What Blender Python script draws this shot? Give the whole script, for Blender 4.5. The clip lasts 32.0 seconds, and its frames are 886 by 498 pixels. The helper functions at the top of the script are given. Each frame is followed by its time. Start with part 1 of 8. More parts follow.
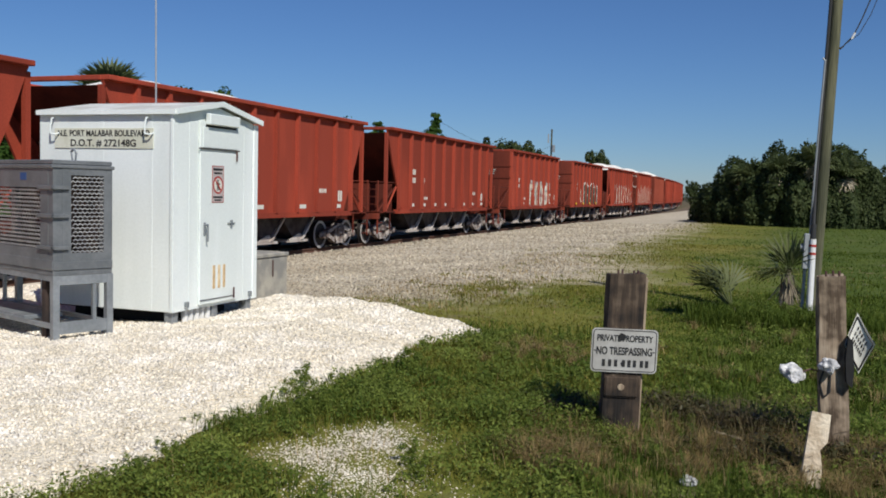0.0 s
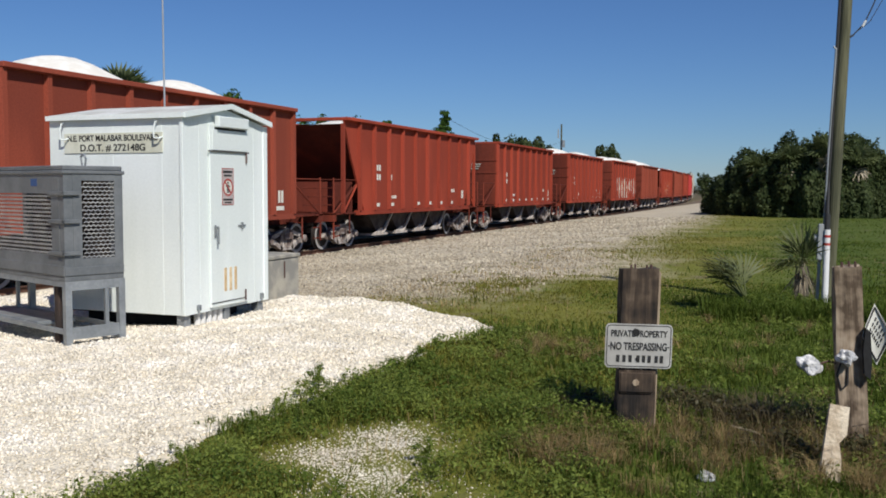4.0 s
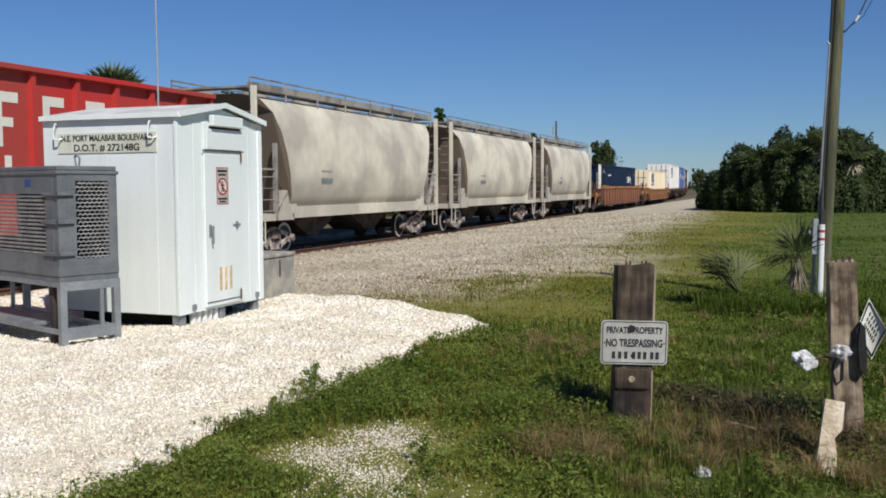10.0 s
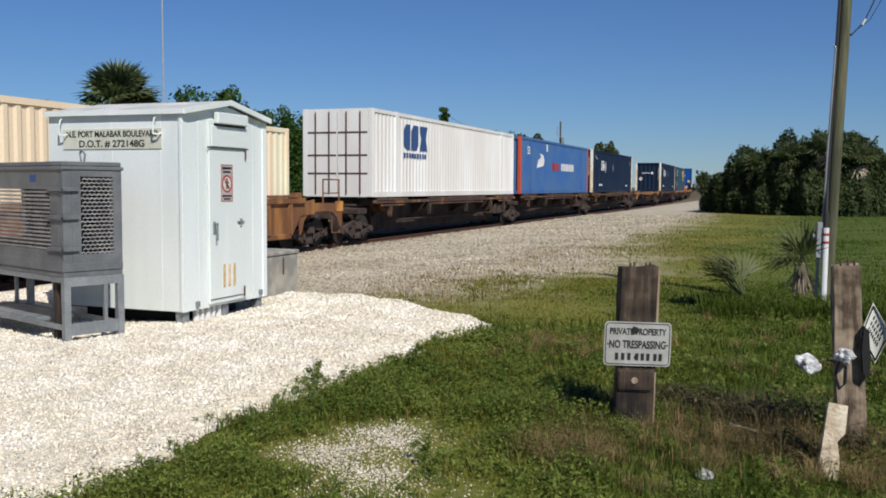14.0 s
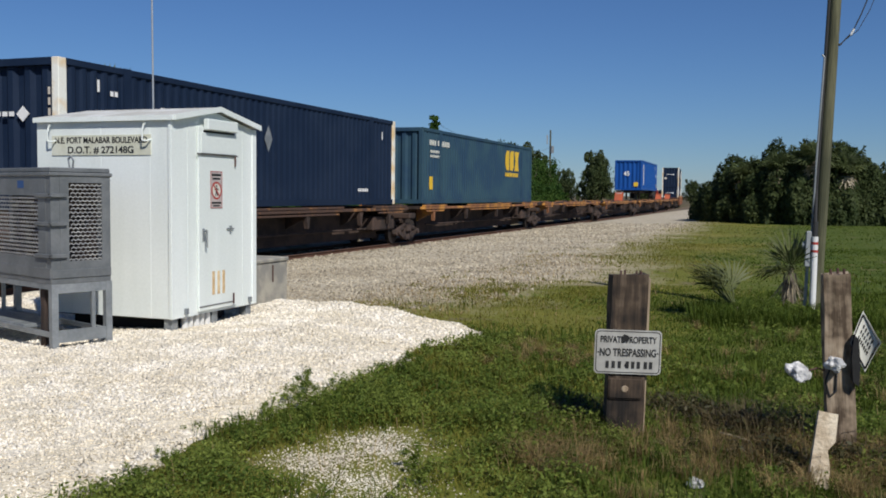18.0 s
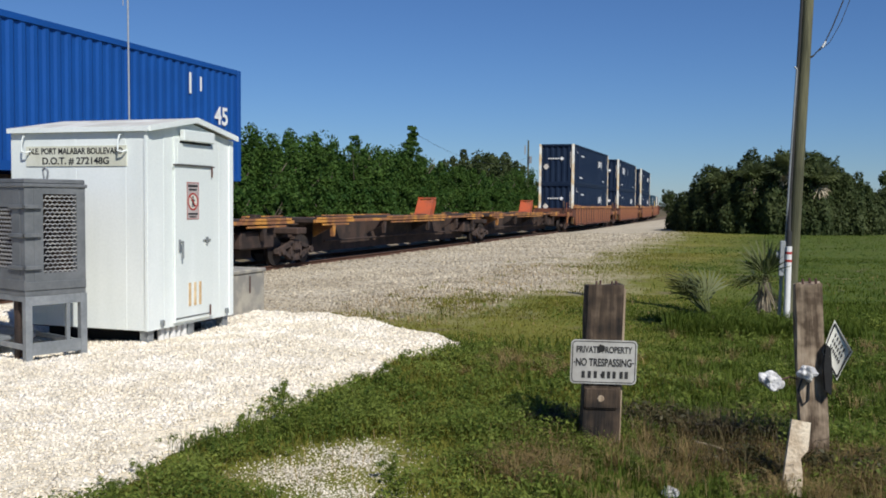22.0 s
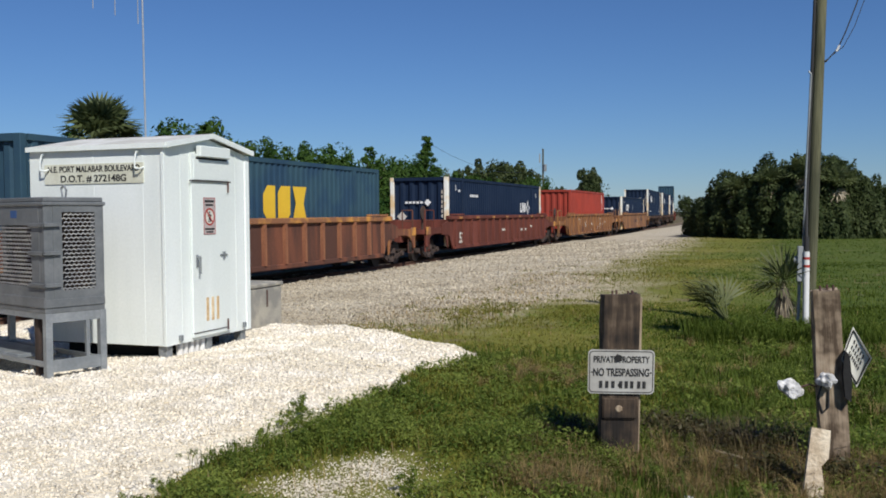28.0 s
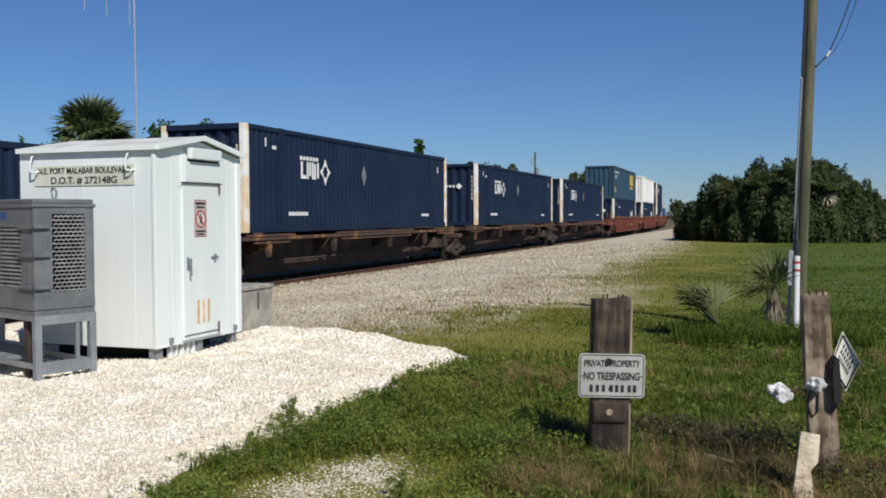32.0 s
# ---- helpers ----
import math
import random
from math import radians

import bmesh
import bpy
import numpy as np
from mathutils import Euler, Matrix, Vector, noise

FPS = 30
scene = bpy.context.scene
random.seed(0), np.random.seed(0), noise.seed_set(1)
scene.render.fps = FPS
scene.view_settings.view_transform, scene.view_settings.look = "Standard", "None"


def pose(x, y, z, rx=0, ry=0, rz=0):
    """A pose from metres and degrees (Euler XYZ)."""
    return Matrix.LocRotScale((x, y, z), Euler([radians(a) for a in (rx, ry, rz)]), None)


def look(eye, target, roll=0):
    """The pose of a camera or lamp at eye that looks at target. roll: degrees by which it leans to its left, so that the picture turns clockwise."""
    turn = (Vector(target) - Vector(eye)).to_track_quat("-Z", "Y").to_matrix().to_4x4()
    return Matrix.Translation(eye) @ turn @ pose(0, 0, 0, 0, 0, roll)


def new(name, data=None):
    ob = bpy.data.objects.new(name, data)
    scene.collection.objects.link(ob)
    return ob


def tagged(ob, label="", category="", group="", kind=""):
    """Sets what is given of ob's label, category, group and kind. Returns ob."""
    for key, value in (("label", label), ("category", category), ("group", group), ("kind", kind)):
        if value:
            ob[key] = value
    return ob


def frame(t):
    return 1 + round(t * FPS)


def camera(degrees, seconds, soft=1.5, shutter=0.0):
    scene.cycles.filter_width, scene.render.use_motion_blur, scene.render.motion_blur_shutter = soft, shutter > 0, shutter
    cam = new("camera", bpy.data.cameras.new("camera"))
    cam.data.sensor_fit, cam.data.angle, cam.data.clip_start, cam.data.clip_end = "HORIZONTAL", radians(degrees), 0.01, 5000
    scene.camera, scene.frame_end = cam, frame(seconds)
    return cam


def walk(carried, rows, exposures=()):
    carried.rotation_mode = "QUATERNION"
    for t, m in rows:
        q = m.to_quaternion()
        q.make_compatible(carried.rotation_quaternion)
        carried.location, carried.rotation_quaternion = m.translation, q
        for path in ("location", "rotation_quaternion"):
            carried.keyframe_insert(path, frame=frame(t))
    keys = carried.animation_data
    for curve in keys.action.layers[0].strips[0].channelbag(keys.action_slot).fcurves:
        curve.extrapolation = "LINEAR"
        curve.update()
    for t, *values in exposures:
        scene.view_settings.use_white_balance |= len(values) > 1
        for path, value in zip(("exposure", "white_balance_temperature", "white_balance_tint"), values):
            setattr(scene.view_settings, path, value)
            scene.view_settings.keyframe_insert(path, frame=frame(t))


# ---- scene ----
# World: y runs along the railway, away from the crossing; x points to the field; z is up. The rail top is at z = RAIL.
cam = camera(51.1, 32.0, soft=1.8)
PATH = [
    # seconds, x, y, z, yaw, pitch, roll
    (0.0, 0.012, -0.027, 1.692, 20.25, -3.57, -1.40),
    (0.5, 0.013, -0.025, 1.692, 20.18, -3.58, -1.30),
    (1.0, 0.011, -0.026, 1.694, 20.14, -3.48, -0.85),
    (1.5, 0.008, -0.014, 1.686, 20.01, -3.53, -0.77),
    (2.0, 0.006, -0.026, 1.693, 19.98, -3.60, -0.48),
    (2.5, -0.010, -0.005, 1.697, 20.36, -3.60, -0.48),
    (3.0, -0.004, 0.008, 1.690, 20.77, -3.70, -0.40),
    (3.5, 0.002, 0.013, 1.693, 20.87, -3.67, -0.26),
    (5.5, 0.008, 0.007, 1.693, 20.95, -3.97, -0.16),
    (6.0, 0.006, 0.006, 1.692, 20.87, -3.92, -0.12),
    (6.5, 0.003, 0.021, 1.692, 20.70, -4.06, 0.01),
    (7.0, -0.003, 0.022, 1.692, 20.63, -4.07, -0.11),
    (7.5, -0.005, 0.016, 1.694, 20.67, -4.19, -0.27),
    (8.0, 0.002, 0.017, 1.693, 20.68, -4.20, -0.20),
    (8.5, -0.000, 0.022, 1.692, 20.68, -4.07, -0.12),
    (9.0, -0.001, 0.001, 1.699, 20.79, -4.04, -0.00),
    (9.5, 0.005, 0.011, 1.704, 20.85, -4.05, 0.13),
    (10.0, 0.008, 0.015, 1.698, 20.61, -3.89, 0.18),
    (10.5, -0.003, 0.009, 1.705, 20.52, -3.90, 0.16),
    (11.0, -0.004, 0.006, 1.698, 21.05, -3.67, -0.05),
    (11.5, -0.001, 0.028, 1.694, 21.10, -3.63, -0.17),
    (12.0, 0.001, 0.022, 1.691, 21.02, -3.74, -0.27),
    (12.5, 0.006, 0.024, 1.693, 20.95, -3.84, -0.20),
    (13.0, 0.009, 0.015, 1.694, 20.91, -3.93, -0.27),
    (13.5, 0.003, 0.009, 1.698, 20.77, -3.90, -0.31),
    (15.5, 0.000, 0.016, 1.694, 21.26, -4.02, -0.83),
    (16.0, 0.001, 0.018, 1.696, 20.85, -3.90, -0.77),
    (16.5, -0.002, 0.033, 1.696, 20.42, -3.76, -0.52),
    (17.0, -0.008, 0.029, 1.691, 20.33, -3.63, -0.56),
    (17.5, -0.006, 0.043, 1.691, 20.18, -3.51, -0.49),
    (18.0, -0.009, 0.027, 1.692, 20.22, -3.42, -0.61),
    (18.5, -0.013, 0.020, 1.698, 20.54, -3.27, -0.67),
    (19.0, -0.013, 0.007, 1.698, 21.21, -3.23, -0.77),
    (19.5, -0.013, 0.001, 1.705, 21.43, -3.44, -0.70),
    (20.0, -0.003, 0.003, 1.700, 21.18, -3.27, -0.65),
    (20.5, 0.003, 0.009, 1.706, 19.45, -3.09, -0.59),
    (21.0, 0.009, 0.013, 1.707, 18.83, -3.02, -0.31),
    (21.5, 0.002, -0.005, 1.698, 18.96, -2.88, -0.42),
    (22.0, 0.010, 0.015, 1.699, 18.89, -2.78, -0.53),
    (22.5, 0.008, 0.020, 1.687, 19.32, -2.74, -0.53),
    (23.0, 0.004, 0.013, 1.702, 19.45, -2.80, -0.27),
    (23.5, 0.007, -0.002, 1.698, 19.61, -2.66, -0.25),
    (24.0, 0.015, 0.001, 1.697, 19.82, -2.55, 0.02),
    (24.5, 0.013, -0.017, 1.700, 19.71, -2.42, 0.08),
    (25.0, 0.016, -0.025, 1.714, 19.79, -2.51, 0.22),
    (25.5, 0.018, -0.004, 1.707, 19.96, -2.35, 0.16),
    (27.5, 0.026, -0.004, 1.714, 19.89, -2.40, 0.34),
    (28.0, 0.022, 0.000, 1.719, 19.85, -2.19, 0.43),
    (28.5, 0.016, 0.002, 1.720, 19.89, -2.40, 0.40),
    (29.0, 0.019, 0.020, 1.717, 19.87, -2.53, 0.32),
    (29.5, 0.023, 0.021, 1.717, 19.73, -2.67, 0.34),
    (30.0, 0.016, 0.015, 1.717, 19.61, -2.65, 0.18),
    (30.5, 0.026, 0.021, 1.719, 19.61, -2.65, 0.13),
    (31.0, 0.030, 0.008, 1.719, 19.42, -2.36, 0.34),
    (31.5, 0.025, 0.001, 1.721, 19.36, -2.17, 0.25),
    (32.0, 0.027, 0.004, 1.723, 19.36, -2.02, 0.23),
]
walk(cam, [(t, pose(x, y, z, 90 + pitch, roll, yaw)) for t, x, y, z, yaw, pitch, roll in PATH],
     [(0.0, -0.05), (3.5, -0.02), (13.5, -0.02), (15.5, -0.17), (18.5, -0.14), (20.0, -0.06), (22.0, 0.05), (23.5, 0.0), (32.0, 0.0)])

# ---- light ----
SUN_TO = Vector((0.72, -0.70, 0.94)).normalized()      # from the place towards the sun
sun = new("sun", bpy.data.lights.new("sun", "SUN"))
sun.data.energy, sun.data.angle, sun.data.color = 4.6, radians(0.55), (1.0, 0.96, 0.90)
sun.matrix_world = look((0, 0, 60), Vector((0, 0, 60)) - SUN_TO)
world = bpy.data.worlds.new("sky")
scene.world = world
world.use_nodes = True
sky = world.node_tree.nodes.new("ShaderNodeTexSky")
sky.sky_type, sky.sun_disc = "NISHITA", False
sky.sun_elevation = math.asin(SUN_TO.z)
sky.sun_rotation = math.atan2(SUN_TO.x, SUN_TO.y)
sky.air_density, sky.dust_density, sky.ozone_density, sky.altitude = 1.0, 0.0, 8.0, 0
background = world.node_tree.nodes["Background"]
background.inputs["Strength"].default_value = 0.064
clear = world.node_tree.nodes.new("ShaderNodeMix")      # a clear, slightly cool sky
clear.data_type, clear.blend_type = "RGBA", "MULTIPLY"
clear.inputs["Factor"].default_value = 1.0
clear.inputs[7].default_value = (0.775, 0.93, 1.165, 1)
world.node_tree.links.new(sky.outputs["Color"], clear.inputs[6])
world.node_tree.links.new(clear.outputs[2], background.inputs["Color"])

# ---- materials ----
def mat(name, col, rough=0.6, metal=0.0, var=0.2, scale=2.0, fine=30.0, bump=0.15, second=None, amount=0.5, rnd=0.0, streak=0.0, spec=0.5, thin=0.0):
    """Paint, metal, wood or stone: a base colour, a second colour in patches, fine grain, relief; rnd varies it from object to object."""
    m = bpy.data.materials.new(name)
    m.use_nodes = True
    nt = m.node_tree
    n, l = nt.nodes, nt.links
    b = n["Principled BSDF"]
    tc = n.new("ShaderNodeTexCoord")
    mp = n.new("ShaderNodeMapping")
    mp.inputs["Scale"].default_value = (1, 1, 0.18 if streak else 1)
    l.new(tc.outputs["Object"], mp.inputs["Vector"])
    big = n.new("ShaderNodeTexNoise")
    big.inputs["Scale"].default_value, big.inputs["Detail"].default_value = scale, 6
    l.new(mp.outputs["Vector"], big.inputs["Vector"])
    small = n.new("ShaderNodeTexNoise")
    small.inputs["Scale"].default_value, small.inputs["Detail"].default_value = fine, 4
    if streak > 1:
        mq = n.new("ShaderNodeMapping")
        mq.inputs["Scale"].default_value = (1, 1, 0.06)
        l.new(tc.outputs["Object"], mq.inputs["Vector"])
        l.new(mq.outputs["Vector"], small.inputs["Vector"])
    else:
        l.new(tc.outputs["Object"], small.inputs["Vector"])
    ramp = n.new("ShaderNodeValToRGB")
    lo, hi = 0.5 - 0.22 * amount, 0.72 - 0.3 * amount
    ramp.color_ramp.elements[0].position, ramp.color_ramp.elements[1].position = lo, max(hi, lo + 0.05)
    c = Vector(col)
    d = Vector(second) if second else c * (1 - var)
    ramp.color_ramp.elements[0].color, ramp.color_ramp.elements[1].color = (*c, 1), (*d, 1)
    l.new(big.outputs["Fac"], ramp.inputs["Fac"])
    grain = n.new("ShaderNodeMapRange")
    grain.inputs["To Min"].default_value, grain.inputs["To Max"].default_value = 1 - var, 1 + var
    grain.inputs["From Min"].default_value, grain.inputs["From Max"].default_value = 0.25, 0.75
    l.new(small.outputs["Fac"], grain.inputs["Value"])
    mul = n.new("ShaderNodeMix")
    mul.data_type, mul.blend_type = "RGBA", "MULTIPLY"
    mul.inputs["Factor"].default_value = 1
    l.new(ramp.outputs["Color"], mul.inputs[6])
    l.new(grain.outputs["Result"], mul.inputs[7])
    out = mul.outputs[2]
    if rnd:
        info = n.new("ShaderNodeObjectInfo")
        r = n.new("ShaderNodeMapRange")
        r.inputs["To Min"].default_value, r.inputs["To Max"].default_value = 1 - rnd, 1 + rnd
        l.new(info.outputs["Random"], r.inputs["Value"])
        mul2 = n.new("ShaderNodeMix")
        mul2.data_type, mul2.blend_type = "RGBA", "MULTIPLY"
        mul2.inputs["Factor"].default_value = 1
        l.new(out, mul2.inputs[6])
        l.new(r.outputs["Result"], mul2.inputs[7])
        out = mul2.outputs[2]
    l.new(out, b.inputs["Base Color"])
    b.inputs["Roughness"].default_value, b.inputs["Metallic"].default_value = rough, metal
    b.inputs["Specular IOR Level"].default_value = spec
    if bump:
        bp = n.new("ShaderNodeBump")
        bp.inputs["Strength"].default_value, bp.inputs["Distance"].default_value = bump, 0.02
        l.new(small.outputs["Fac"], bp.inputs["Height"])
        l.new(bp.outputs["Normal"], b.inputs["Normal"])
    return m


def leaf_mat(name, col, second, through_light=0.35, rough=0.5, drift=0.7):
    """Leaves and blades: colour varies from piece to piece, and some light passes through."""
    m = bpy.data.materials.new(name)
    m.use_nodes = True
    nt = m.node_tree
    n, l = nt.nodes, nt.links
    b = n["Principled BSDF"]
    geo = n.new("ShaderNodeNewGeometry")
    tc = n.new("ShaderNodeTexCoord")
    big = n.new("ShaderNodeTexNoise")
    big.inputs["Scale"].default_value = drift
    l.new(tc.outputs["Object"], big.inputs["Vector"])
    mix = n.new("ShaderNodeMix")
    mix.data_type = "RGBA"
    mix.inputs[6].default_value, mix.inputs[7].default_value = (*col, 1), (*second, 1)
    add = n.new("ShaderNodeMath")
    add.operation = "MULTIPLY_ADD"
    l.new(geo.outputs["Random Per Island"], add.inputs[0])
    add.inputs[1].default_value = 0.6
    sub = n.new("ShaderNodeMath")
    sub.operation = "MULTIPLY_ADD"
    l.new(big.outputs["Fac"], sub.inputs[0])
    sub.inputs[1].default_value, sub.inputs[2].default_value = 1.6, -0.6
    l.new(sub.outputs[0], add.inputs[2])
    add.use_clamp = True
    l.new(add.outputs[0], mix.inputs["Factor"])
    l.new(mix.outputs[2], b.inputs["Base Color"])
    b.inputs["Roughness"].default_value = rough
    b.inputs["Specular IOR Level"].default_value = 0.18
    tr = n.new("ShaderNodeBsdfTranslucent")
    l.new(mix.outputs[2], tr.inputs["Color"])
    ms = n.new("ShaderNodeMixShader")
    ms.inputs["Fac"].default_value = through_light
    l.new(b.outputs[0], ms.inputs[1])
    l.new(tr.outputs[0], ms.inputs[2])
    l.new(ms.outputs[0], n["Material Output"].inputs["Surface"])
    return m


def post_mat(name, dark, mid, pale, blotch=4.0):
    """Old timber: dark and pale streaks along the grain, broken by soft blotches of rot and lichen."""
    m = mat(name, mid, 0.92, var=0.3, scale=5, fine=55, bump=0.5, streak=2)
    nt = m.node_tree
    n, l = nt.nodes, nt.links
    tc = n.new("ShaderNodeTexCoord")
    mp = n.new("ShaderNodeMapping")
    mp.inputs["Scale"].default_value = (1, 1, 0.09)
    l.new(tc.outputs["Object"], mp.inputs["Vector"])
    grain = n.new("ShaderNodeTexNoise")
    grain.inputs["Scale"].default_value, grain.inputs["Detail"].default_value = 24.0, 5
    l.new(mp.outputs["Vector"], grain.inputs["Vector"])
    spot = n.new("ShaderNodeTexNoise")
    spot.inputs["Scale"].default_value, spot.inputs["Detail"].default_value = blotch, 4
    l.new(tc.outputs["Object"], spot.inputs["Vector"])
    half = n.new("ShaderNodeMix")
    half.data_type = "FLOAT"
    half.inputs[0].default_value = 0.62
    l.new(grain.outputs["Fac"], half.inputs[2])
    l.new(spot.outputs["Fac"], half.inputs[3])
    r = n.new("ShaderNodeValToRGB")
    r.color_ramp.elements.new(0.5)
    for e, (p, c) in zip(r.color_ramp.elements, ((0.42, dark), (0.545, mid), (0.70, pale))):
        e.position, e.color = p, (*c, 1)
    l.new(half.outputs[0], r.inputs["Fac"])
    l.new(r.outputs["Color"], n["Principled BSDF"].inputs["Base Color"])
    return m


M = {}
M["old_post"] = post_mat("old_post", (0.012, 0.009, 0.007), (0.062, 0.042, 0.027), (0.20, 0.15, 0.105), 5.0)
M["grey_post"] = post_mat("grey_post", (0.085, 0.058, 0.036), (0.27, 0.205, 0.14), (0.43, 0.35, 0.255), 9.0)
M["white_paint"] = mat("white_paint", (0.80, 0.845, 0.82), 0.45, var=0.04, scale=1.2, second=(0.71, 0.76, 0.73), amount=0.55, bump=0.03, streak=1)
M["roof_paint"] = mat("roof_paint", (0.72, 0.72, 0.68), 0.55, var=0.08, scale=2.5, second=(0.55, 0.54, 0.48), amount=0.5, bump=0.05)
M["plate_white"] = mat("plate_white", (0.68, 0.67, 0.59), 0.5, var=0.05, bump=0.0)
M["board_cream"] = mat("board_cream", (0.66, 0.67, 0.56), 0.5, var=0.05, scale=3, second=(0.58, 0.58, 0.46), bump=0.0)
M["black_ink"] = mat("black_ink", (0.02, 0.02, 0.02), 0.6, var=0.1, bump=0.0)
M["red_ink"] = mat("red_ink", (0.42, 0.05, 0.04), 0.6, var=0.1, bump=0.0)
M["galvanised"] = mat("galvanised", (0.30, 0.32, 0.33), 0.55, 0.35, var=0.12, scale=3, second=(0.22, 0.24, 0.25), bump=0.05)
M["grey_paint"] = mat("grey_paint", (0.125, 0.135, 0.14), 0.5, 0.1, var=0.1, scale=3, second=(0.165, 0.175, 0.18), amount=0.4, bump=0.05)
M["dark_void"] = mat("dark_void", (0.015, 0.015, 0.015), 0.9, var=0.2)
M["concrete"] = mat("concrete", (0.41, 0.38, 0.31), 0.9, var=0.15, scale=3, second=(0.26, 0.25, 0.22), fine=60, bump=0.3)
M["steel_light"] = mat("steel_light", (0.6, 0.6, 0.58), 0.4, 0.7, var=0.1)
M["tie_wood"] = mat("tie_wood", (0.12, 0.085, 0.06), 0.9, var=0.35, scale=6, second=(0.22, 0.18, 0.14), fine=50, bump=0.5, streak=1)
M["pole_wood"] = mat("pole_wood", (0.062, 0.064, 0.034), 0.9, var=0.35, scale=4, second=(0.115, 0.112, 0.062), amount=0.5, fine=45, bump=0.3, streak=2)
M["rail_steel"] = mat("rail_steel", (0.16, 0.08, 0.05), 0.7, 0.3, var=0.2)
M["rail_top"] = mat("rail_top", (0.5, 0.48, 0.46), 0.25, 0.9, var=0.1, bump=0.0)
M["hopper_red"] = mat("hopper_red", (0.37, 0.062, 0.033), 0.75, var=0.16, scale=0.8, second=(0.25, 0.046, 0.027), amount=0.6, rnd=0.16, streak=1, bump=0.06, spec=0.12)
M["hopper_brown"] = mat("hopper_brown", (0.33, 0.075, 0.042), 0.75, var=0.15, scale=0.8, second=(0.23, 0.054, 0.033), amount=0.6, rnd=0.12, streak=1, bump=0.06, spec=0.12)
M["hopper_bright"] = mat("hopper_bright", (0.504, 0.024, 0.0216), 0.6, var=0.12, scale=0.9, second=(0.36, 0.048, 0.036), amount=0.5, streak=1, bump=0.05)
M["chute_dust"] = mat("chute_dust", (0.58, 0.53, 0.47), 0.85, var=0.2, scale=3, second=(0.40, 0.34, 0.29), amount=0.5)
# Chute, truck and spine tones set near black to hold shade under the train.
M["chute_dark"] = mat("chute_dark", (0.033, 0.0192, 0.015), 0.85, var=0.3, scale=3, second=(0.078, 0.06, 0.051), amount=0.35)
M["truck_dusty"] = mat("truck_dusty", (0.46, 0.41, 0.36), 0.85, var=0.3, scale=4, second=(0.13, 0.09, 0.075), amount=0.45)
M["truck_dark"] = mat("truck_dark", (0.0413, 0.03, 0.0263), 0.75, 0.1, var=0.3, scale=4, second=(0.0825, 0.0562, 0.045), amount=0.5)
M["wheel"] = mat("wheel", (0.05, 0.04, 0.035), 0.6, 0.4, var=0.2)
M["wheel_rim"] = mat("wheel_rim", (0.55, 0.52, 0.48), 0.6, 0.1, var=0.2)
M["sand"] = mat("sand", (0.80, 0.78, 0.72), 0.95, var=0.08, scale=4, second=(0.72, 0.69, 0.62), fine=90, bump=0.3)
M["cement_grey"] = mat("cement_grey", (0.66, 0.61, 0.49), 0.65, var=0.08, scale=0.55, second=(0.44, 0.40, 0.33), amount=0.42, rnd=0.05, fine=3.0, bump=0.02)
M["roof_grime"] = mat("roof_grime", (0.16, 0.15, 0.14), 0.8, var=0.2, second=(0.3, 0.28, 0.25))
M["well_orange"] = mat("well_orange", (0.175, 0.060, 0.030), 0.85, var=0.25, scale=1.8, second=(0.08, 0.032, 0.02), amount=0.65, rnd=0.1, streak=1)
M["well_yellow"] = mat("well_yellow", (0.34, 0.155, 0.045), 0.7, var=0.25, scale=1.8, second=(0.17, 0.072, 0.030), amount=0.65, streak=1)
M["well_maroon"] = mat("well_maroon", (0.175, 0.052, 0.036), 0.8, var=0.2, scale=1.5, second=(0.11, 0.034, 0.024), amount=0.6, streak=1, spec=0.25)
M["well_fender"] = mat("well_fender", (0.40, 0.17, 0.05), 0.75, var=0.25, scale=1.6, second=(0.17, 0.062, 0.032), amount=0.6, streak=1)
M["deck_yellow"] = mat("deck_yellow", (0.58, 0.27, 0.055), 0.65, var=0.2, scale=2, second=(0.25, 0.11, 0.05), amount=0.6)
M["deck_worn"] = mat("deck_worn", (0.30, 0.14, 0.045), 0.75, var=0.25, scale=2.5, second=(0.075, 0.042, 0.03), amount=0.75)
M["spine_dark"] = mat("spine_dark", (0.0285, 0.0195, 0.0158), 0.85, var=0.3, scale=2, second=(0.0638, 0.039, 0.0285), amount=0.5)
M["hitch_orange"] = mat("hitch_orange", (0.48, 0.095, 0.032), 0.5, var=0.15, second=(0.33, 0.085, 0.04), amount=0.4)
M["box_navy"] = mat("box_navy", (0.0095, 0.0195, 0.044), 0.6, var=0.12, scale=1, second=(0.013, 0.024, 0.050), bump=0.03, spec=0.12)
M["box_teal"] = mat("box_teal", (0.0264, 0.06, 0.102), 0.6, var=0.08, scale=1, second=(0.036, 0.078, 0.108), bump=0.03, spec=0.12)
M["box_blue"] = mat("box_blue", (0.0072, 0.072, 0.3), 0.5, var=0.08, scale=1, bump=0.02, spec=0.25)
M["box_royal"] = mat("box_royal", (0.042, 0.12, 0.336), 0.45, var=0.06, scale=1, second=(0.06, 0.144, 0.312), bump=0.02)
M["box_cream"] = mat("box_cream", (0.82, 0.768, 0.552), 0.5, var=0.05, scale=1, second=(0.82, 0.66, 0.456), amount=0.5, streak=1, bump=0.02)
M["box_white"] = mat("box_white", (0.80, 0.79, 0.75), 0.5, var=0.05, scale=1, second=(0.72, 0.69, 0.64), amount=0.4, streak=1, bump=0.02)
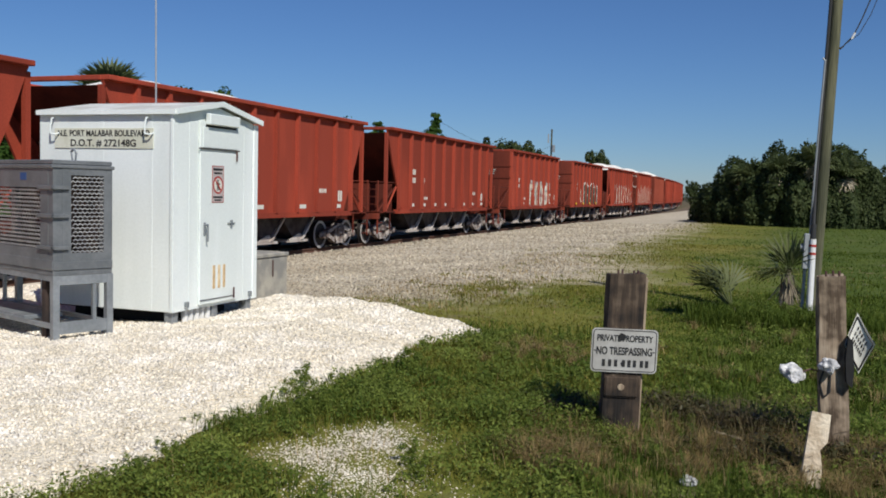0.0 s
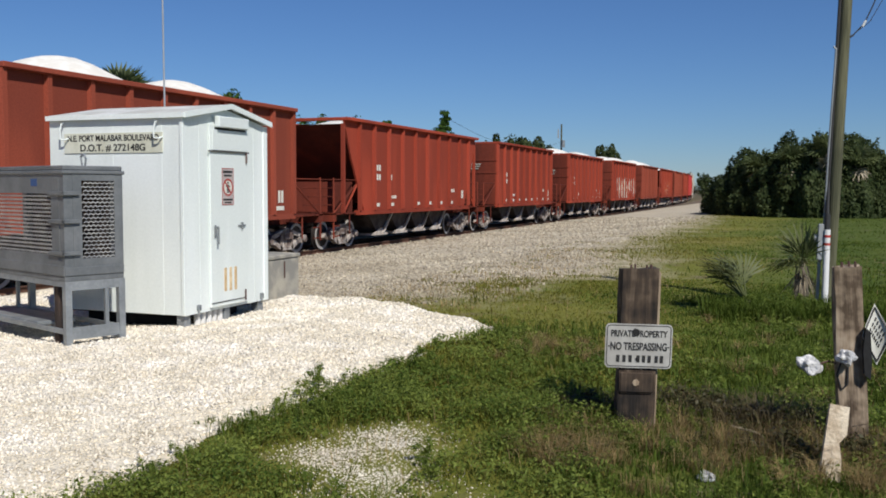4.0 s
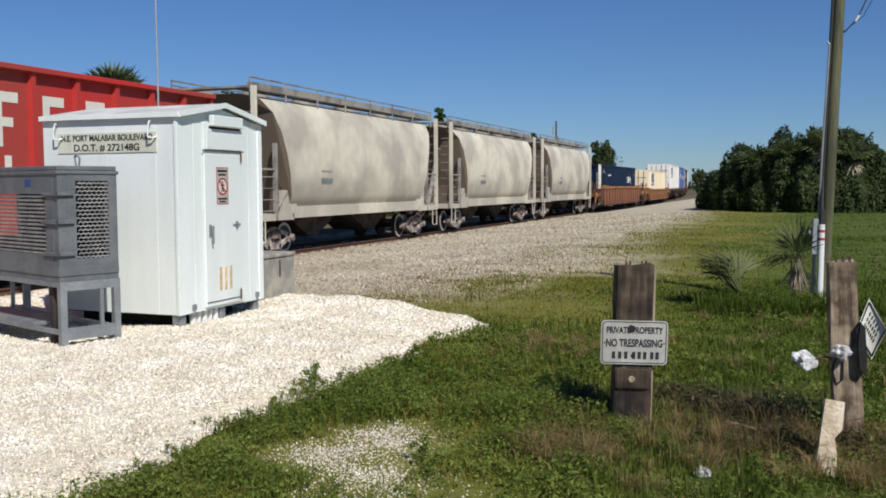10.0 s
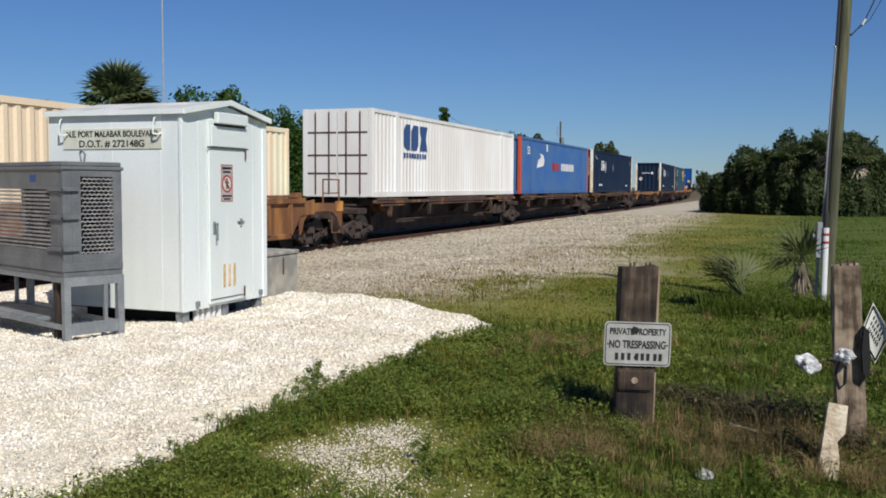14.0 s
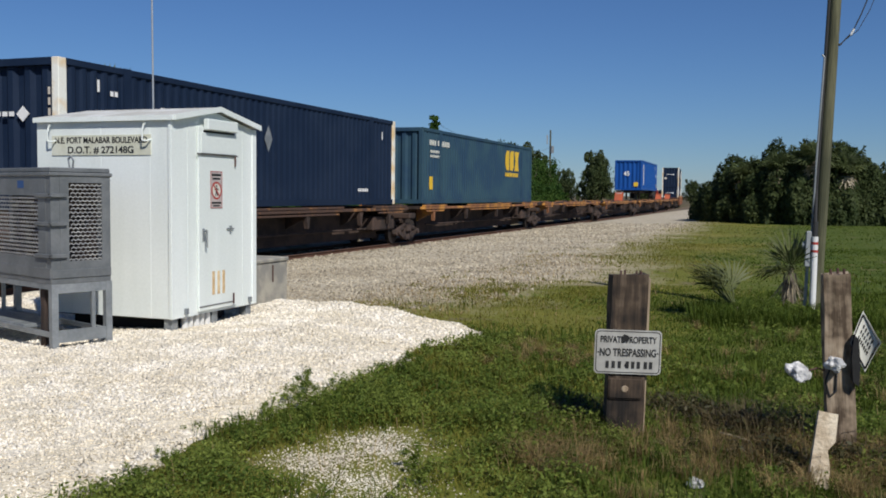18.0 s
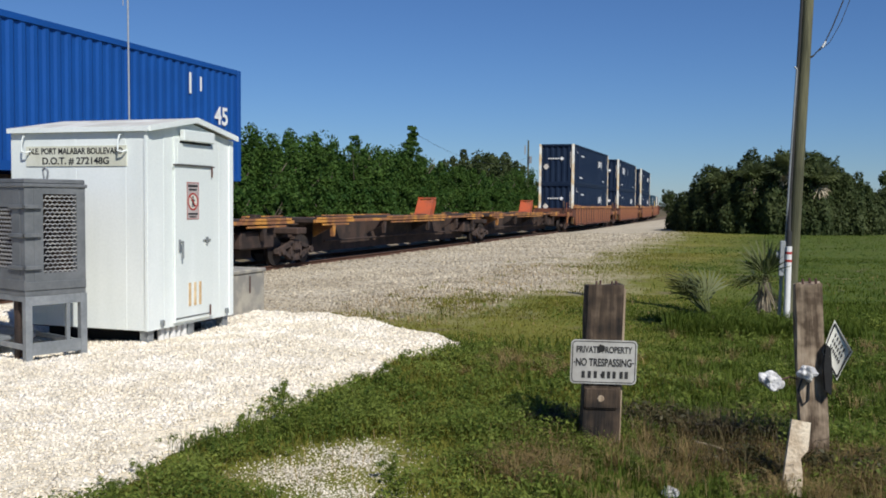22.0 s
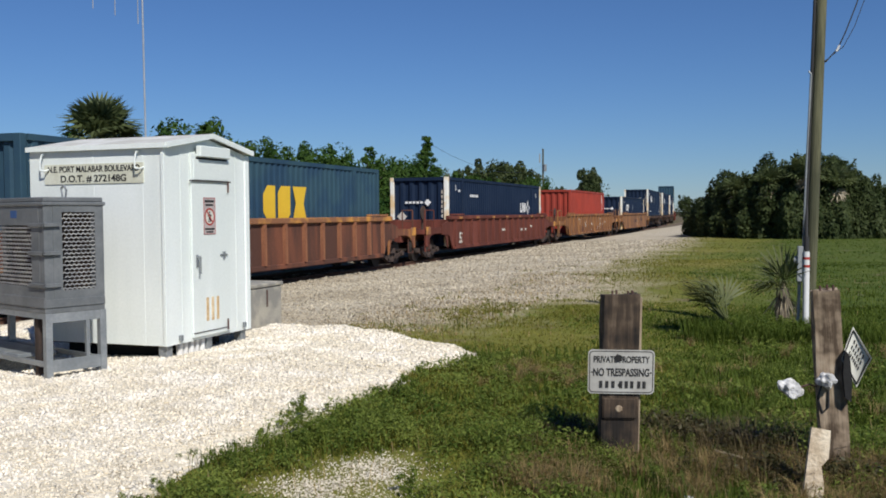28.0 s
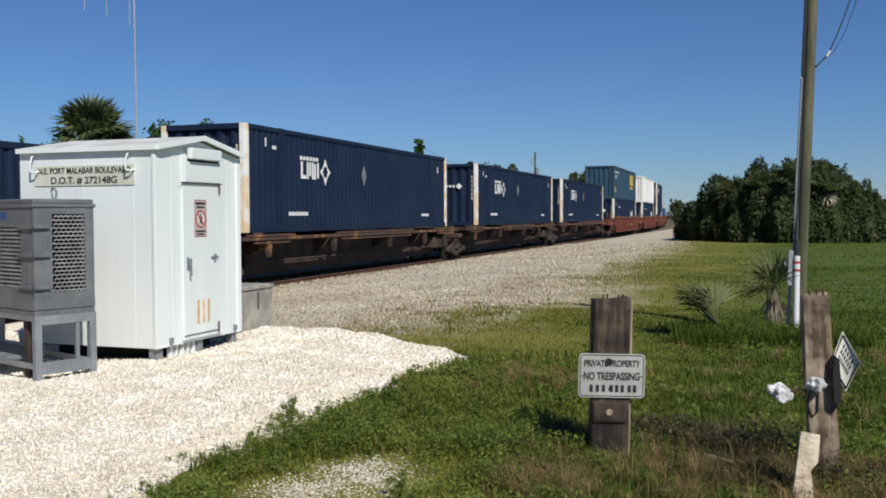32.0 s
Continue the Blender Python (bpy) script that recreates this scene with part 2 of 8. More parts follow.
M["box_red"] = mat("box_red", (0.336, 0.0504, 0.0324), 0.6, var=0.1, scale=1, second=(0.276, 0.0456, 0.0312), bump=0.03, spec=0.2)
M["post_white"] = mat("post_white", (0.82, 0.82, 0.744), 0.5, var=0.06, scale=2, second=(0.744, 0.54, 0.288), amount=0.35, bump=0.02)
M["post_red"] = mat("post_red", (0.55, 0.085, 0.035), 0.5, var=0.08, scale=2, second=(0.45, 0.08, 0.04), amount=0.4, bump=0.02)
M["logo_white"] = mat("logo_white", (0.80, 0.80, 0.78), 0.6, var=0.05, bump=0)
M["logo_yellow"] = mat("logo_yellow", (0.75, 0.48, 0.03), 0.6, var=0.05, bump=0)
M["logo_blue"] = mat("logo_blue", (0.03, 0.08, 0.22), 0.6, var=0.05, bump=0)
M["spray_white"] = mat("spray_white", (0.76, 0.73, 0.65), 0.7, var=0.1, scale=2.5, second=(0.56, 0.50, 0.42), amount=0.45, rnd=0.1, bump=0.0)
# Side red at about half strength: grime, plus the ends' shade put into colour.
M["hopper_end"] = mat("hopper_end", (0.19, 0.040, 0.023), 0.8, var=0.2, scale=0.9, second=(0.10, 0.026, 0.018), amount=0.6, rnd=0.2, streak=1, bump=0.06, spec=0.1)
M["spray_moss"] = mat("spray_moss", (0.10, 0.12, 0.06), 0.7, var=0.2, scale=3, second=(0.16, 0.10, 0.06), bump=0)
M["spray_teal"] = mat("spray_teal", (0.20, 0.25, 0.23), 0.7, var=0.15, scale=3, second=(0.34, 0.36, 0.30), bump=0)
M["spray_orange"] = mat("spray_orange", (0.62, 0.20, 0.05), 0.7, var=0.15, scale=3, second=(0.62, 0.30, 0.10), bump=0)
M["spray_green"] = mat("spray_green", (0.035, 0.05, 0.03), 0.7, var=0.2, second=(0.06, 0.06, 0.04), bump=0)
M["spray_yellow"] = mat("spray_yellow", (0.62, 0.38, 0.06), 0.7, var=0.1, scale=2.5, second=(0.70, 0.62, 0.42), amount=0.5, rnd=0.15, bump=0)
M["stain_dark"] = mat("stain_dark", (0.10, 0.05, 0.04), 0.8, var=0.2, bump=0)
M["wire"] = mat("wire", (0.03, 0.03, 0.03), 0.6, var=0.1)
M["pvc_white"] = mat("pvc_white", (0.72, 0.72, 0.70), 0.5, var=0.05, bump=0)
M["pvc_grey"] = mat("pvc_grey", (0.34, 0.36, 0.36), 0.5, var=0.08, bump=0)
M["paper"] = mat("paper", (0.74, 0.73, 0.71), 0.5, var=0.15, scale=22, second=(0.40, 0.40, 0.40), amount=0.6, fine=45, bump=0.9)
M["leaf"] = leaf_mat("leaf", (0.022, 0.066, 0.012), (0.085, 0.150, 0.028), 0.36, 0.65)
M["leaf_dark"] = leaf_mat("leaf_dark", (0.028, 0.050, 0.016), (0.100, 0.125, 0.047), 0.40, 0.65)
M["palm_leaf"] = leaf_mat("palm_leaf", (0.07, 0.105, 0.04), (0.19, 0.22, 0.095), 0.35)
M["palmetto_leaf"] = leaf_mat("palmetto_leaf", (0.04, 0.065, 0.02), (0.19, 0.20, 0.085), 0.2)
M["dead_frond"] = leaf_mat("dead_frond", (0.30, 0.245, 0.16), (0.48, 0.42, 0.31), 0.15)
M["brush_stem"] = leaf_mat("brush_stem", (0.040, 0.032, 0.014), (0.15, 0.115, 0.055), 0.15)
M["brush_leaf"] = leaf_mat("brush_leaf", (0.035, 0.035, 0.015), (0.08, 0.075, 0.03), 0.15)
M["bark"] = mat("bark", (0.13, 0.10, 0.075), 0.9, var=0.3, scale=6, second=(0.2, 0.17, 0.13), fine=30, bump=0.6)
M["grass"] = leaf_mat("grass", (0.085, 0.108, 0.013), (0.31, 0.285, 0.055), 0.42, 0.7)
M["field_grass"] = leaf_mat("field_grass", (0.115, 0.138, 0.018), (0.31, 0.270, 0.060), 0.45, 0.7, 0.28)
M["lush_grass"] = leaf_mat("lush_grass", (0.042, 0.082, 0.009), (0.135, 0.175, 0.026), 0.40, 0.7, 0.4)
M["weed"] = leaf_mat("weed", (0.055, 0.108, 0.015), (0.29, 0.340, 0.072), 0.45, 0.6, 1.3)
M["pebble_tan"] = mat("pebble_tan", (0.62, 0.56, 0.46), 0.95, var=0.2, scale=8, second=(0.48, 0.42, 0.33), fine=60, bump=0.2)
M["pale_wood"] = mat("pale_wood", (0.46, 0.38, 0.27), 0.9, var=0.25, scale=5, second=(0.28, 0.21, 0.14), amount=0.45, fine=55, bump=0.3, streak=2)
# Slope sheets overhang and face down; their shade is put into this brown.
M["slope_shade"] = mat("slope_shade", (0.15, 0.12, 0.09), 0.8, var=0.12, scale=1.2, second=(0.15, 0.11, 0.08), amount=0.5, streak=1, bump=0.05)
M["pale_board"] = mat("pale_board", (0.66, 0.57, 0.43), 0.9, var=0.22, scale=9, second=(0.45, 0.36, 0.25), amount=0.5, fine=50, bump=0.5)
M["well_rib"] = mat("well_rib", (0.30, 0.125, 0.055), 0.75, var=0.25, scale=2.5, second=(0.19, 0.070, 0.036), amount=0.5, streak=1)
M["sign_grey"] = mat("sign_grey", (0.44, 0.435, 0.40), 0.5, var=0.08, scale=6, second=(0.36, 0.35, 0.32), bump=0.0)
M["notice_grey"] = mat("notice_grey", (0.40, 0.345, 0.33), 0.55, var=0.1, scale=8, second=(0.48, 0.42, 0.40), bump=0.0)
M["louvre_tan"] = mat("louvre_tan", (0.70, 0.55, 0.34), 0.6, var=0.12, scale=6, second=(0.55, 0.38, 0.20), bump=0.0)
M["mesh_steel"] = mat("mesh_steel", (0.38, 0.375, 0.355), 0.5, 0.3, var=0.15, scale=5, second=(0.27, 0.27, 0.27), bump=0.0)
M["seam_dark"] = mat("seam_dark", (0.09, 0.085, 0.08), 0.7, var=0.2, bump=0.0)
M["spray_cream"] = mat("spray_cream", (0.70, 0.64, 0.46), 0.7, var=0.12, scale=3, second=(0.52, 0.48, 0.36), amount=0.5, rnd=0.1, bump=0)
M["spray_grey"] = mat("spray_grey", (0.52, 0.50, 0.45), 0.7, var=0.15, scale=3, second=(0.36, 0.37, 0.32), amount=0.5, rnd=0.1, bump=0)
M["dry_grass"] = leaf_mat("dry_grass", (0.17, 0.115, 0.045), (0.48, 0.36, 0.165), 0.4)
M["pebble_white"] = mat("pebble_white", (0.86, 0.80, 0.69), 0.95, var=0.15, scale=1.6, second=(0.74, 0.67, 0.54), fine=60, bump=0.2)
M["pebble_grey"] = mat("pebble_grey", (0.46, 0.405, 0.305), 0.95, var=0.2, scale=0.45, second=(0.36, 0.31, 0.225), fine=9, bump=0.2)


def island_tint(m, low, high):
    """Vary a joined mesh of many pieces from piece to piece."""
    nt = m.node_tree
    b = nt.nodes["Principled BSDF"]
    src = b.inputs["Base Color"].links[0].from_socket
    geo = nt.nodes.new("ShaderNodeNewGeometry")
    r = nt.nodes.new("ShaderNodeMapRange")
    r.inputs["To Min"].default_value, r.inputs["To Max"].default_value = low, high
    nt.links.new(geo.outputs["Random Per Island"], r.inputs["Value"])
    mul = nt.nodes.new("ShaderNodeMix")
    mul.data_type, mul.blend_type = "RGBA", "MULTIPLY"
    mul.inputs["Factor"].default_value = 1
    nt.links.new(src, mul.inputs[6])
    nt.links.new(r.outputs["Result"], mul.inputs[7])
    nt.links.new(mul.outputs[2], b.inputs["Base Color"])


island_tint(M["pebble_white"], 0.68, 1.2)
island_tint(M["pebble_tan"], 0.7, 1.25)
island_tint(M["pebble_grey"], 0.62, 1.3)


# ---- mesh helpers ----
def mesh_of(name, bm, material):
    me = bpy.data.meshes.new(name)
    bmesh.ops.recalc_face_normals(bm, faces=bm.faces)
    bm.to_mesh(me)
    bm.free()
    me.materials.append(M[material])
    return me


def part(name, bm, material, parent, label="", at=None):
    """Link a bmesh (or a finished mesh) as one mesh object under a thing or a part."""
    ob = new(name, mesh_of(name, bm, material) if isinstance(bm, bmesh.types.BMesh) else bm)
    ob.parent = parent
    if at is not None:
        ob.matrix_basis = at
    return tagged(ob, label) if label else ob


def thing(name, label, category, m=None, group="", kind=""):
    ob = new(name)
    ob.empty_display_size = 0.2
    if m is not None:
        ob.matrix_basis = m
    return tagged(ob, label, category, group, kind)


def box(bm, x0, x1, y0, y1, z0, z1, bevel=0.0):
    v = [bm.verts.new((x, y, z)) for x in (x0, x1) for y in (y0, y1) for z in (z0, z1)]
    f = [bm.faces.new([v[i] for i in q]) for q in ((0, 1, 3, 2), (4, 6, 7, 5), (0, 4, 5, 1), (2, 3, 7, 6), (0, 2, 6, 4), (1, 5, 7, 3))]
    if bevel:
        edges = list({e for face in f for e in face.edges})
        bmesh.ops.bevel(bm, geom=edges, offset=bevel, segments=1, affect="EDGES", profile=0.5)
    return bm


def boxes(*rows, bevel=0.0):
    bm = bmesh.new()
    for r in rows:
        box(bm, *r, bevel=bevel)
    return bm


def prism(bm, outline, axis, a, b):
    """Extrude a closed outline along an axis: x takes (y, z) points, y takes (x, z), z takes (x, y)."""
    put = {"x": lambda p, q, s: (s, p, q), "y": lambda p, q, s: (p, s, q), "z": lambda p, q, s: (p, q, s)}[axis]
    lo = [bm.verts.new(put(p, q, a)) for p, q in outline]
    hi = [bm.verts.new(put(p, q, b)) for p, q in outline]
    n = len(outline)
    bm.faces.new(lo)
    bm.faces.new(hi[::-1])
    for i in range(n):
        bm.faces.new((lo[i], hi[i], hi[(i + 1) % n], lo[(i + 1) % n]))
    return bm


def tube(bm, p, q, r, n=8, r2=None):
    p, q = Vector(p), Vector(q)
    m = (q - p).to_track_quat("Z", "Y").to_matrix()
    r2 = r if r2 is None else r2
    rings = [[bm.verts.new(c + m @ Vector((s * math.cos(k * math.tau / n), s * math.sin(k * math.tau / n), 0))) for k in range(n)] for c, s in ((p, r), (q, r2))]
    for k in range(n):
        bm.faces.new((rings[0][k], rings[0][(k + 1) % n], rings[1][(k + 1) % n], rings[1][k]))
    bm.faces.new(rings[0][::-1])
    bm.faces.new(rings[1])
    return bm


def tubes(points, r, n=6, closed=False):
    bm = bmesh.new()
    seq = list(zip(points, points[1:] + ([points[0]] if closed else [])))
    for p, q in (seq if closed else seq[:len(points) - 1]):
        tube(bm, p, q, r, n)
    return bm


def soup(name, verts, faces, material):
    """A joined mesh of many small pieces, from arrays of triangles or quads."""
    me = bpy.data.meshes.new(name)
    verts, faces = np.asarray(verts, np.float32), np.asarray(faces, np.int32)
    k = faces.shape[1]
    me.vertices.add(len(verts))
    me.vertices.foreach_set("co", verts.ravel())
    me.loops.add(faces.size)
    me.loops.foreach_set("vertex_index", faces.ravel())
    me.polygons.add(len(faces))
    me.polygons.foreach_set("loop_start", np.arange(len(faces), dtype=np.int32) * k)
    me.update(calc_edges=True)
    me.materials.append(M[material])
    return me


def words(name, text, size, material, parent, m, width=None, align="CENTER"):
    """Raised lettering in the built-in font, as a mesh, fitted to a width."""
    cu = bpy.data.curves.new(name, "FONT")
    cu.body, cu.size, cu.extrude, cu.align_x, cu.offset = text, size, 0.0015, align, size * 0.022
    tmp = bpy.data.objects.new(name, cu)
    me = bpy.data.meshes.new_from_object(tmp)
    bpy.data.objects.remove(tmp)
    if width:
        xs = [v.co.x for v in me.vertices]
        s = width / (max(xs) - min(xs))
        for v in me.vertices:
            v.co.x *= s
    me.materials.clear()
    me.materials.append(M[material])
    ob = new(name, me)
    ob.parent = parent
    ob.matrix_basis = m
    return ob

# ---- ground, railway ----
RAIL = -0.15
TRACK_X = -14.25
BEND_Y, BEND_R, BEND_END = 75.0, 1000.0, 255.0
EDGE = [(12.0, -6.9), (14.0, -6.3), (16.3, -6.2), (17.4, -5.0), (18.7, -4.3), (20.5, -4.7), (27.0, -5.6), (36.0, -5.9), (62.0, -6.2)]     # y, x of the gravel's field edge


def track(s):
    """The track's centre and heading (radians to the left of +y) at s metres along it; s = y on the straight."""
    if s <= BEND_Y:
        return TRACK_X, s, 0.0
    u = min(s, BEND_END) - BEND_Y
    a = u / BEND_R
    x, y = TRACK_X - BEND_R * (1 - math.cos(a)), BEND_Y + BEND_R * math.sin(a)
    v = max(0.0, s - BEND_END)
    return x - v * math.sin(a), y + v * math.cos(a), a


def track_x(y):
    """The track's x at a given y."""
    if y <= BEND_Y:
        return TRACK_X
    a_end = (BEND_END - BEND_Y) / BEND_R
    y_end = BEND_Y + BEND_R * math.sin(a_end)
    if y <= y_end:
        return TRACK_X - BEND_R + math.sqrt(BEND_R ** 2 - (y - BEND_Y) ** 2)
    return TRACK_X - BEND_R * (1 - math.cos(a_end)) - (y - y_end) * math.tan(a_end)


def ground_z(x, y):
    """Gentle field; the railway strip lies a little lower, with a dished bed under the rails."""
    d = x - track_x(y)
    z = 0.05 * noise.noise((x * 0.25, y * 0.25, 0)) + 0.03 * noise.noise((x * 0.9, y * 0.9, 3))
    far = max(0.0, math.hypot(x, y) - 40) / 60
    z *= max(0.0, 1 - far * 0.6)
    k = min(1.0, max(0.0, (9.0 - d) / 3.0))
    z = z * (1 - k) + (-0.12 + 0.02 * noise.noise((x * 0.6, y * 0.6, 7))) * k
    b = min(1.0, max(0.0, (2.0 - abs(d)) / 0.5))
    return z * (1 - b) + (RAIL - 0.13) * b


def spread(lo, hi, near_lo, near_hi, step, grow=1.16):
    vals = list(np.arange(near_lo, near_hi + 1e-6, step))
    s, v = step, near_hi
    while v < hi:
        s *= grow
        v += s
        vals.append(min(v, hi))
    s, v = step, near_lo
    while v > lo:
        s *= grow
        v -= s
        vals.insert(0, max(v, lo))
    return vals


def build_ground():
    xs, ys = spread(-2500, 2500, -20, 8, 0.4), spread(-2500, 2600, 0, 40, 0.5, 1.1)
    verts = [(x, y, ground_z(x, y)) for y in ys for x in xs]
    w = len(xs)
    faces = [(j * w + i, j * w + i + 1, (j + 1) * w + i + 1, (j + 1) * w + i) for j in range(len(ys) - 1) for i in range(w - 1)]
    ob = new("ground", soup("ground", verts, faces, "ground"))
    tagged(ob, "grassy field beside a strip of grey railway gravel", "ground", kind="structure")
    for p in ob.data.polygons:
        p.use_smooth = True
    return ob


def ground_material():
    """Soil and short grass, turning into grey crushed stone towards the railway along an uneven edge."""
    m = bpy.data.materials.new("ground")
    m.use_nodes = True
    n, l = m.node_tree.nodes, m.node_tree.links
    b = n["Principled BSDF"]
    b.inputs["Roughness"].default_value = 0.95
    b.inputs["Specular IOR Level"].default_value = 0.2
    tc = n.new("ShaderNodeTexCoord")
    sep = n.new("ShaderNodeSeparateXYZ")
    l.new(tc.outputs["Object"], sep.inputs[0])

    def noise_tex(scale, detail=5):
        t = n.new("ShaderNodeTexNoise")
        t.inputs["Scale"].default_value, t.inputs["Detail"].default_value = scale, detail
        l.new(tc.outputs["Object"], t.inputs["Vector"])
        return t.outputs["Fac"]

    def ramp(fac, stops):
        r = n.new("ShaderNodeValToRGB")
        while len(r.color_ramp.elements) < len(stops):
            r.color_ramp.elements.new(0.5)
        for e, (p, c) in zip(r.color_ramp.elements, stops):
            e.position, e.color = p, (*c, 1)
        l.new(fac, r.inputs["Fac"])
        return r.outputs["Color"]

    def mix(fac, a, c, mode="MIX"):
        t = n.new("ShaderNodeMix")
        t.data_type, t.blend_type = "RGBA", mode
        for key, val in (("Factor", fac), (6, a), (7, c)):
            if isinstance(val, (float, int)):
                t.inputs[key].default_value = val
            elif isinstance(val, tuple):
                t.inputs[key].default_value = (*val, 1)
            else:
                l.new(val, t.inputs[key])
        return t.outputs[2]

    def maths(op, a, c, d=0.0, clamp=False):
        t = n.new("ShaderNodeMath")
        t.operation, t.use_clamp = op, clamp
        for i, val in enumerate((a, c, d)):
            if isinstance(val, (float, int)):
                t.inputs[i].default_value = val
            else:
                l.new(val, t.inputs[i])
        return t.outputs[0]

    grass = ramp(noise_tex(0.22), [(0.3, (0.098, 0.128, 0.018)), (0.5, (0.168, 0.172, 0.029)), (0.7, (0.260, 0.21, 0.058))])
    grass = mix(0.45, grass, ramp(noise_tex(9.0), [(0.3, (0.08, 0.10, 0.014)), (0.7, (0.21, 0.21, 0.042))]))
    # greener, ranker grass away from the railway
    lush = maths("MULTIPLY_ADD", maths("ADD", sep.outputs["X"], maths("MULTIPLY_ADD", noise_tex(0.25), 5.0, -2.6)), 0.4, 0.8, True)
    grass = mix(lush, grass, ramp(noise_tex(1.1), [(0.3, (0.048, 0.084, 0.011)), (0.7, (0.105, 0.130, 0.022))]))
    soil = ramp(noise_tex(14.0), [(0.35, (0.10, 0.075, 0.045)), (0.65, (0.24, 0.19, 0.12))])
    bare = maths("MULTIPLY_ADD", noise_tex(1.3), 6.0, -3.5, True)
    grass = mix(bare, grass, soil)
    stone = ramp(noise_tex(26.0, 3), [(0.3, (0.29, 0.25, 0.185)), (0.5, (0.47, 0.415, 0.315)), (0.72, (0.64, 0.58, 0.46))])
    stone = mix(0.5, stone, ramp(noise_tex(0.5), [(0.35, (0.40, 0.345, 0.255)), (0.65, (0.56, 0.50, 0.385))]))
    edge = maths("MULTIPLY_ADD", noise_tex(0.33), 4.5, -2.25)
    edge2 = maths("MULTIPLY_ADD", noise_tex(2.2), 3.2, -1.6)
    edge = maths("ADD", edge, edge2)
    x = maths("ADD", sep.outputs["X"], edge)
    # the gravel strip's uneven width along the line
    along = maths("MULTIPLY_ADD", sep.outputs["Y"], 0.02, -0.24, True)
    reach = n.new("ShaderNodeSeparateColor")
    l.new(ramp(along, [((y - 12) / 50, (-e / 10,) * 3) for y, e in EDGE]), reach.inputs[0])
    reach = maths("MULTIPLY_ADD", reach.outputs[0], 10.0, maths("MULTIPLY", maths("MAXIMUM", maths("ADD", sep.outputs["Y"], -62.0), 0.0), 0.03))
    k = maths("MULTIPLY_ADD", maths("ADD", x, reach), -1.1, 0.35, True)
    # trodden sandy soil with thin growth between the stone and the grass
    sandy = maths("MULTIPLY_ADD", maths("ADD", x, maths("ADD", reach, -2.2)), -0.7, 0.3, True)
    sandy = maths("MULTIPLY", sandy, maths("MULTIPLY_ADD", noise_tex(2.2), 4.0, -1.15, True))
    grass = mix(sandy, grass, ramp(noise_tex(16.0), [(0.3, (0.28, 0.22, 0.13)), (0.7, (0.62, 0.55, 0.40))]))
    # oil and rust on the bed between the rails, darker to hold the train's shade
    bed = maths("ABSOLUTE", maths("ADD", sep.outputs["X"], -TRACK_X), 0.0)
    bed = maths("MULTIPLY_ADD", bed, -2.0, 4.2, True)
    stone = mix(bed, stone, mix(0.8, stone, (0.075, 0.045, 0.032)))
    k = maths("MULTIPLY", k, maths("MULTIPLY_ADD", x, 1.2, 19.4, True))
    # dark brown beyond the track: rough soil with the train's shade painted in
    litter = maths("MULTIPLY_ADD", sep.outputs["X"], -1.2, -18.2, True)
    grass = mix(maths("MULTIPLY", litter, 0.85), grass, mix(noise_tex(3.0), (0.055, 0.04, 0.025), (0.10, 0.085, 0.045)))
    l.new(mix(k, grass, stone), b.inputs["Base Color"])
    bp = n.new("ShaderNodeBump")
    bp.inputs["Strength"].default_value, bp.inputs["Distance"].default_value = 0.8, 0.03
    l.new(noise_tex(26.0, 3), bp.inputs["Height"])
    l.new(bp.outputs["Normal"], b.inputs["Normal"])
    M["ground"] = m


def sweep(profile, ss, off):
    """A rail-like body: a profile of (across, up) carried along the track."""
    verts, faces = [], []
    k = len(profile)
    for s in ss:
        x, y, a = track(s)
        c, si = math.cos(a), math.sin(a)
        verts += [(x + (off + p) * c, y + (off + p) * si, RAIL + q) for p, q in profile]
    for j in range(len(ss) - 1):
        for i in range(k):
            faces.append((j * k + i, j * k + (i + 1) % k, (j + 1) * k + (i + 1) % k, (j + 1) * k + i))
    return verts, faces


def build_railway():
    ss = [-760, -60] + list(range(0, 75, 25)) + list(range(75, 256, 10)) + [400, 1000]
    prof = [(-0.07, -0.17), (0.07, -0.17), (0.07, -0.155), (0.012, -0.13), (0.012, -0.04), (0.036, -0.03), (0.036, 0.0), (-0.036, 0.0), (-0.036, -0.03), (-0.012, -0.04), (-0.012, -0.13), (-0.07, -0.155)]
    for off in (-0.7525, 0.7525):
        v, f = sweep(prof, ss, off)
        ob = new("rail", soup("rail", v, f, "rail_steel"))
        tagged(ob, "rust-brown steel rail with a worn shiny top", "rail", "rails", "structure")
        v, f = sweep([(-0.026, 0.0005), (0.026, 0.0005), (0.026, 0.003), (-0.026, 0.003)], ss, off)
        part("running_surface", soup("running_surface", v, f, "rail_top"), None, ob)


def build_ties():
    bm = box(bmesh.new(), -1.3, 1.3, -0.11, 0.11, -0.32, -0.155, bevel=0.012)
    me = mesh_of("tie", bm, "tie_wood")
    ob = thing("tie_row", "row of dark weathered timber sleepers under the rails", "railway ties", kind="structure")
    s = -6.0
    while s < 110:
        x, y, a = track(s)
        part("tie", me, None, ob, at=pose(x + random.uniform(-0.03, 0.03), y, RAIL, 0, 0, math.degrees(a) + random.uniform(-0.6, 0.6)))
        s += 0.53


ground_material()
build_ground()
build_railway()

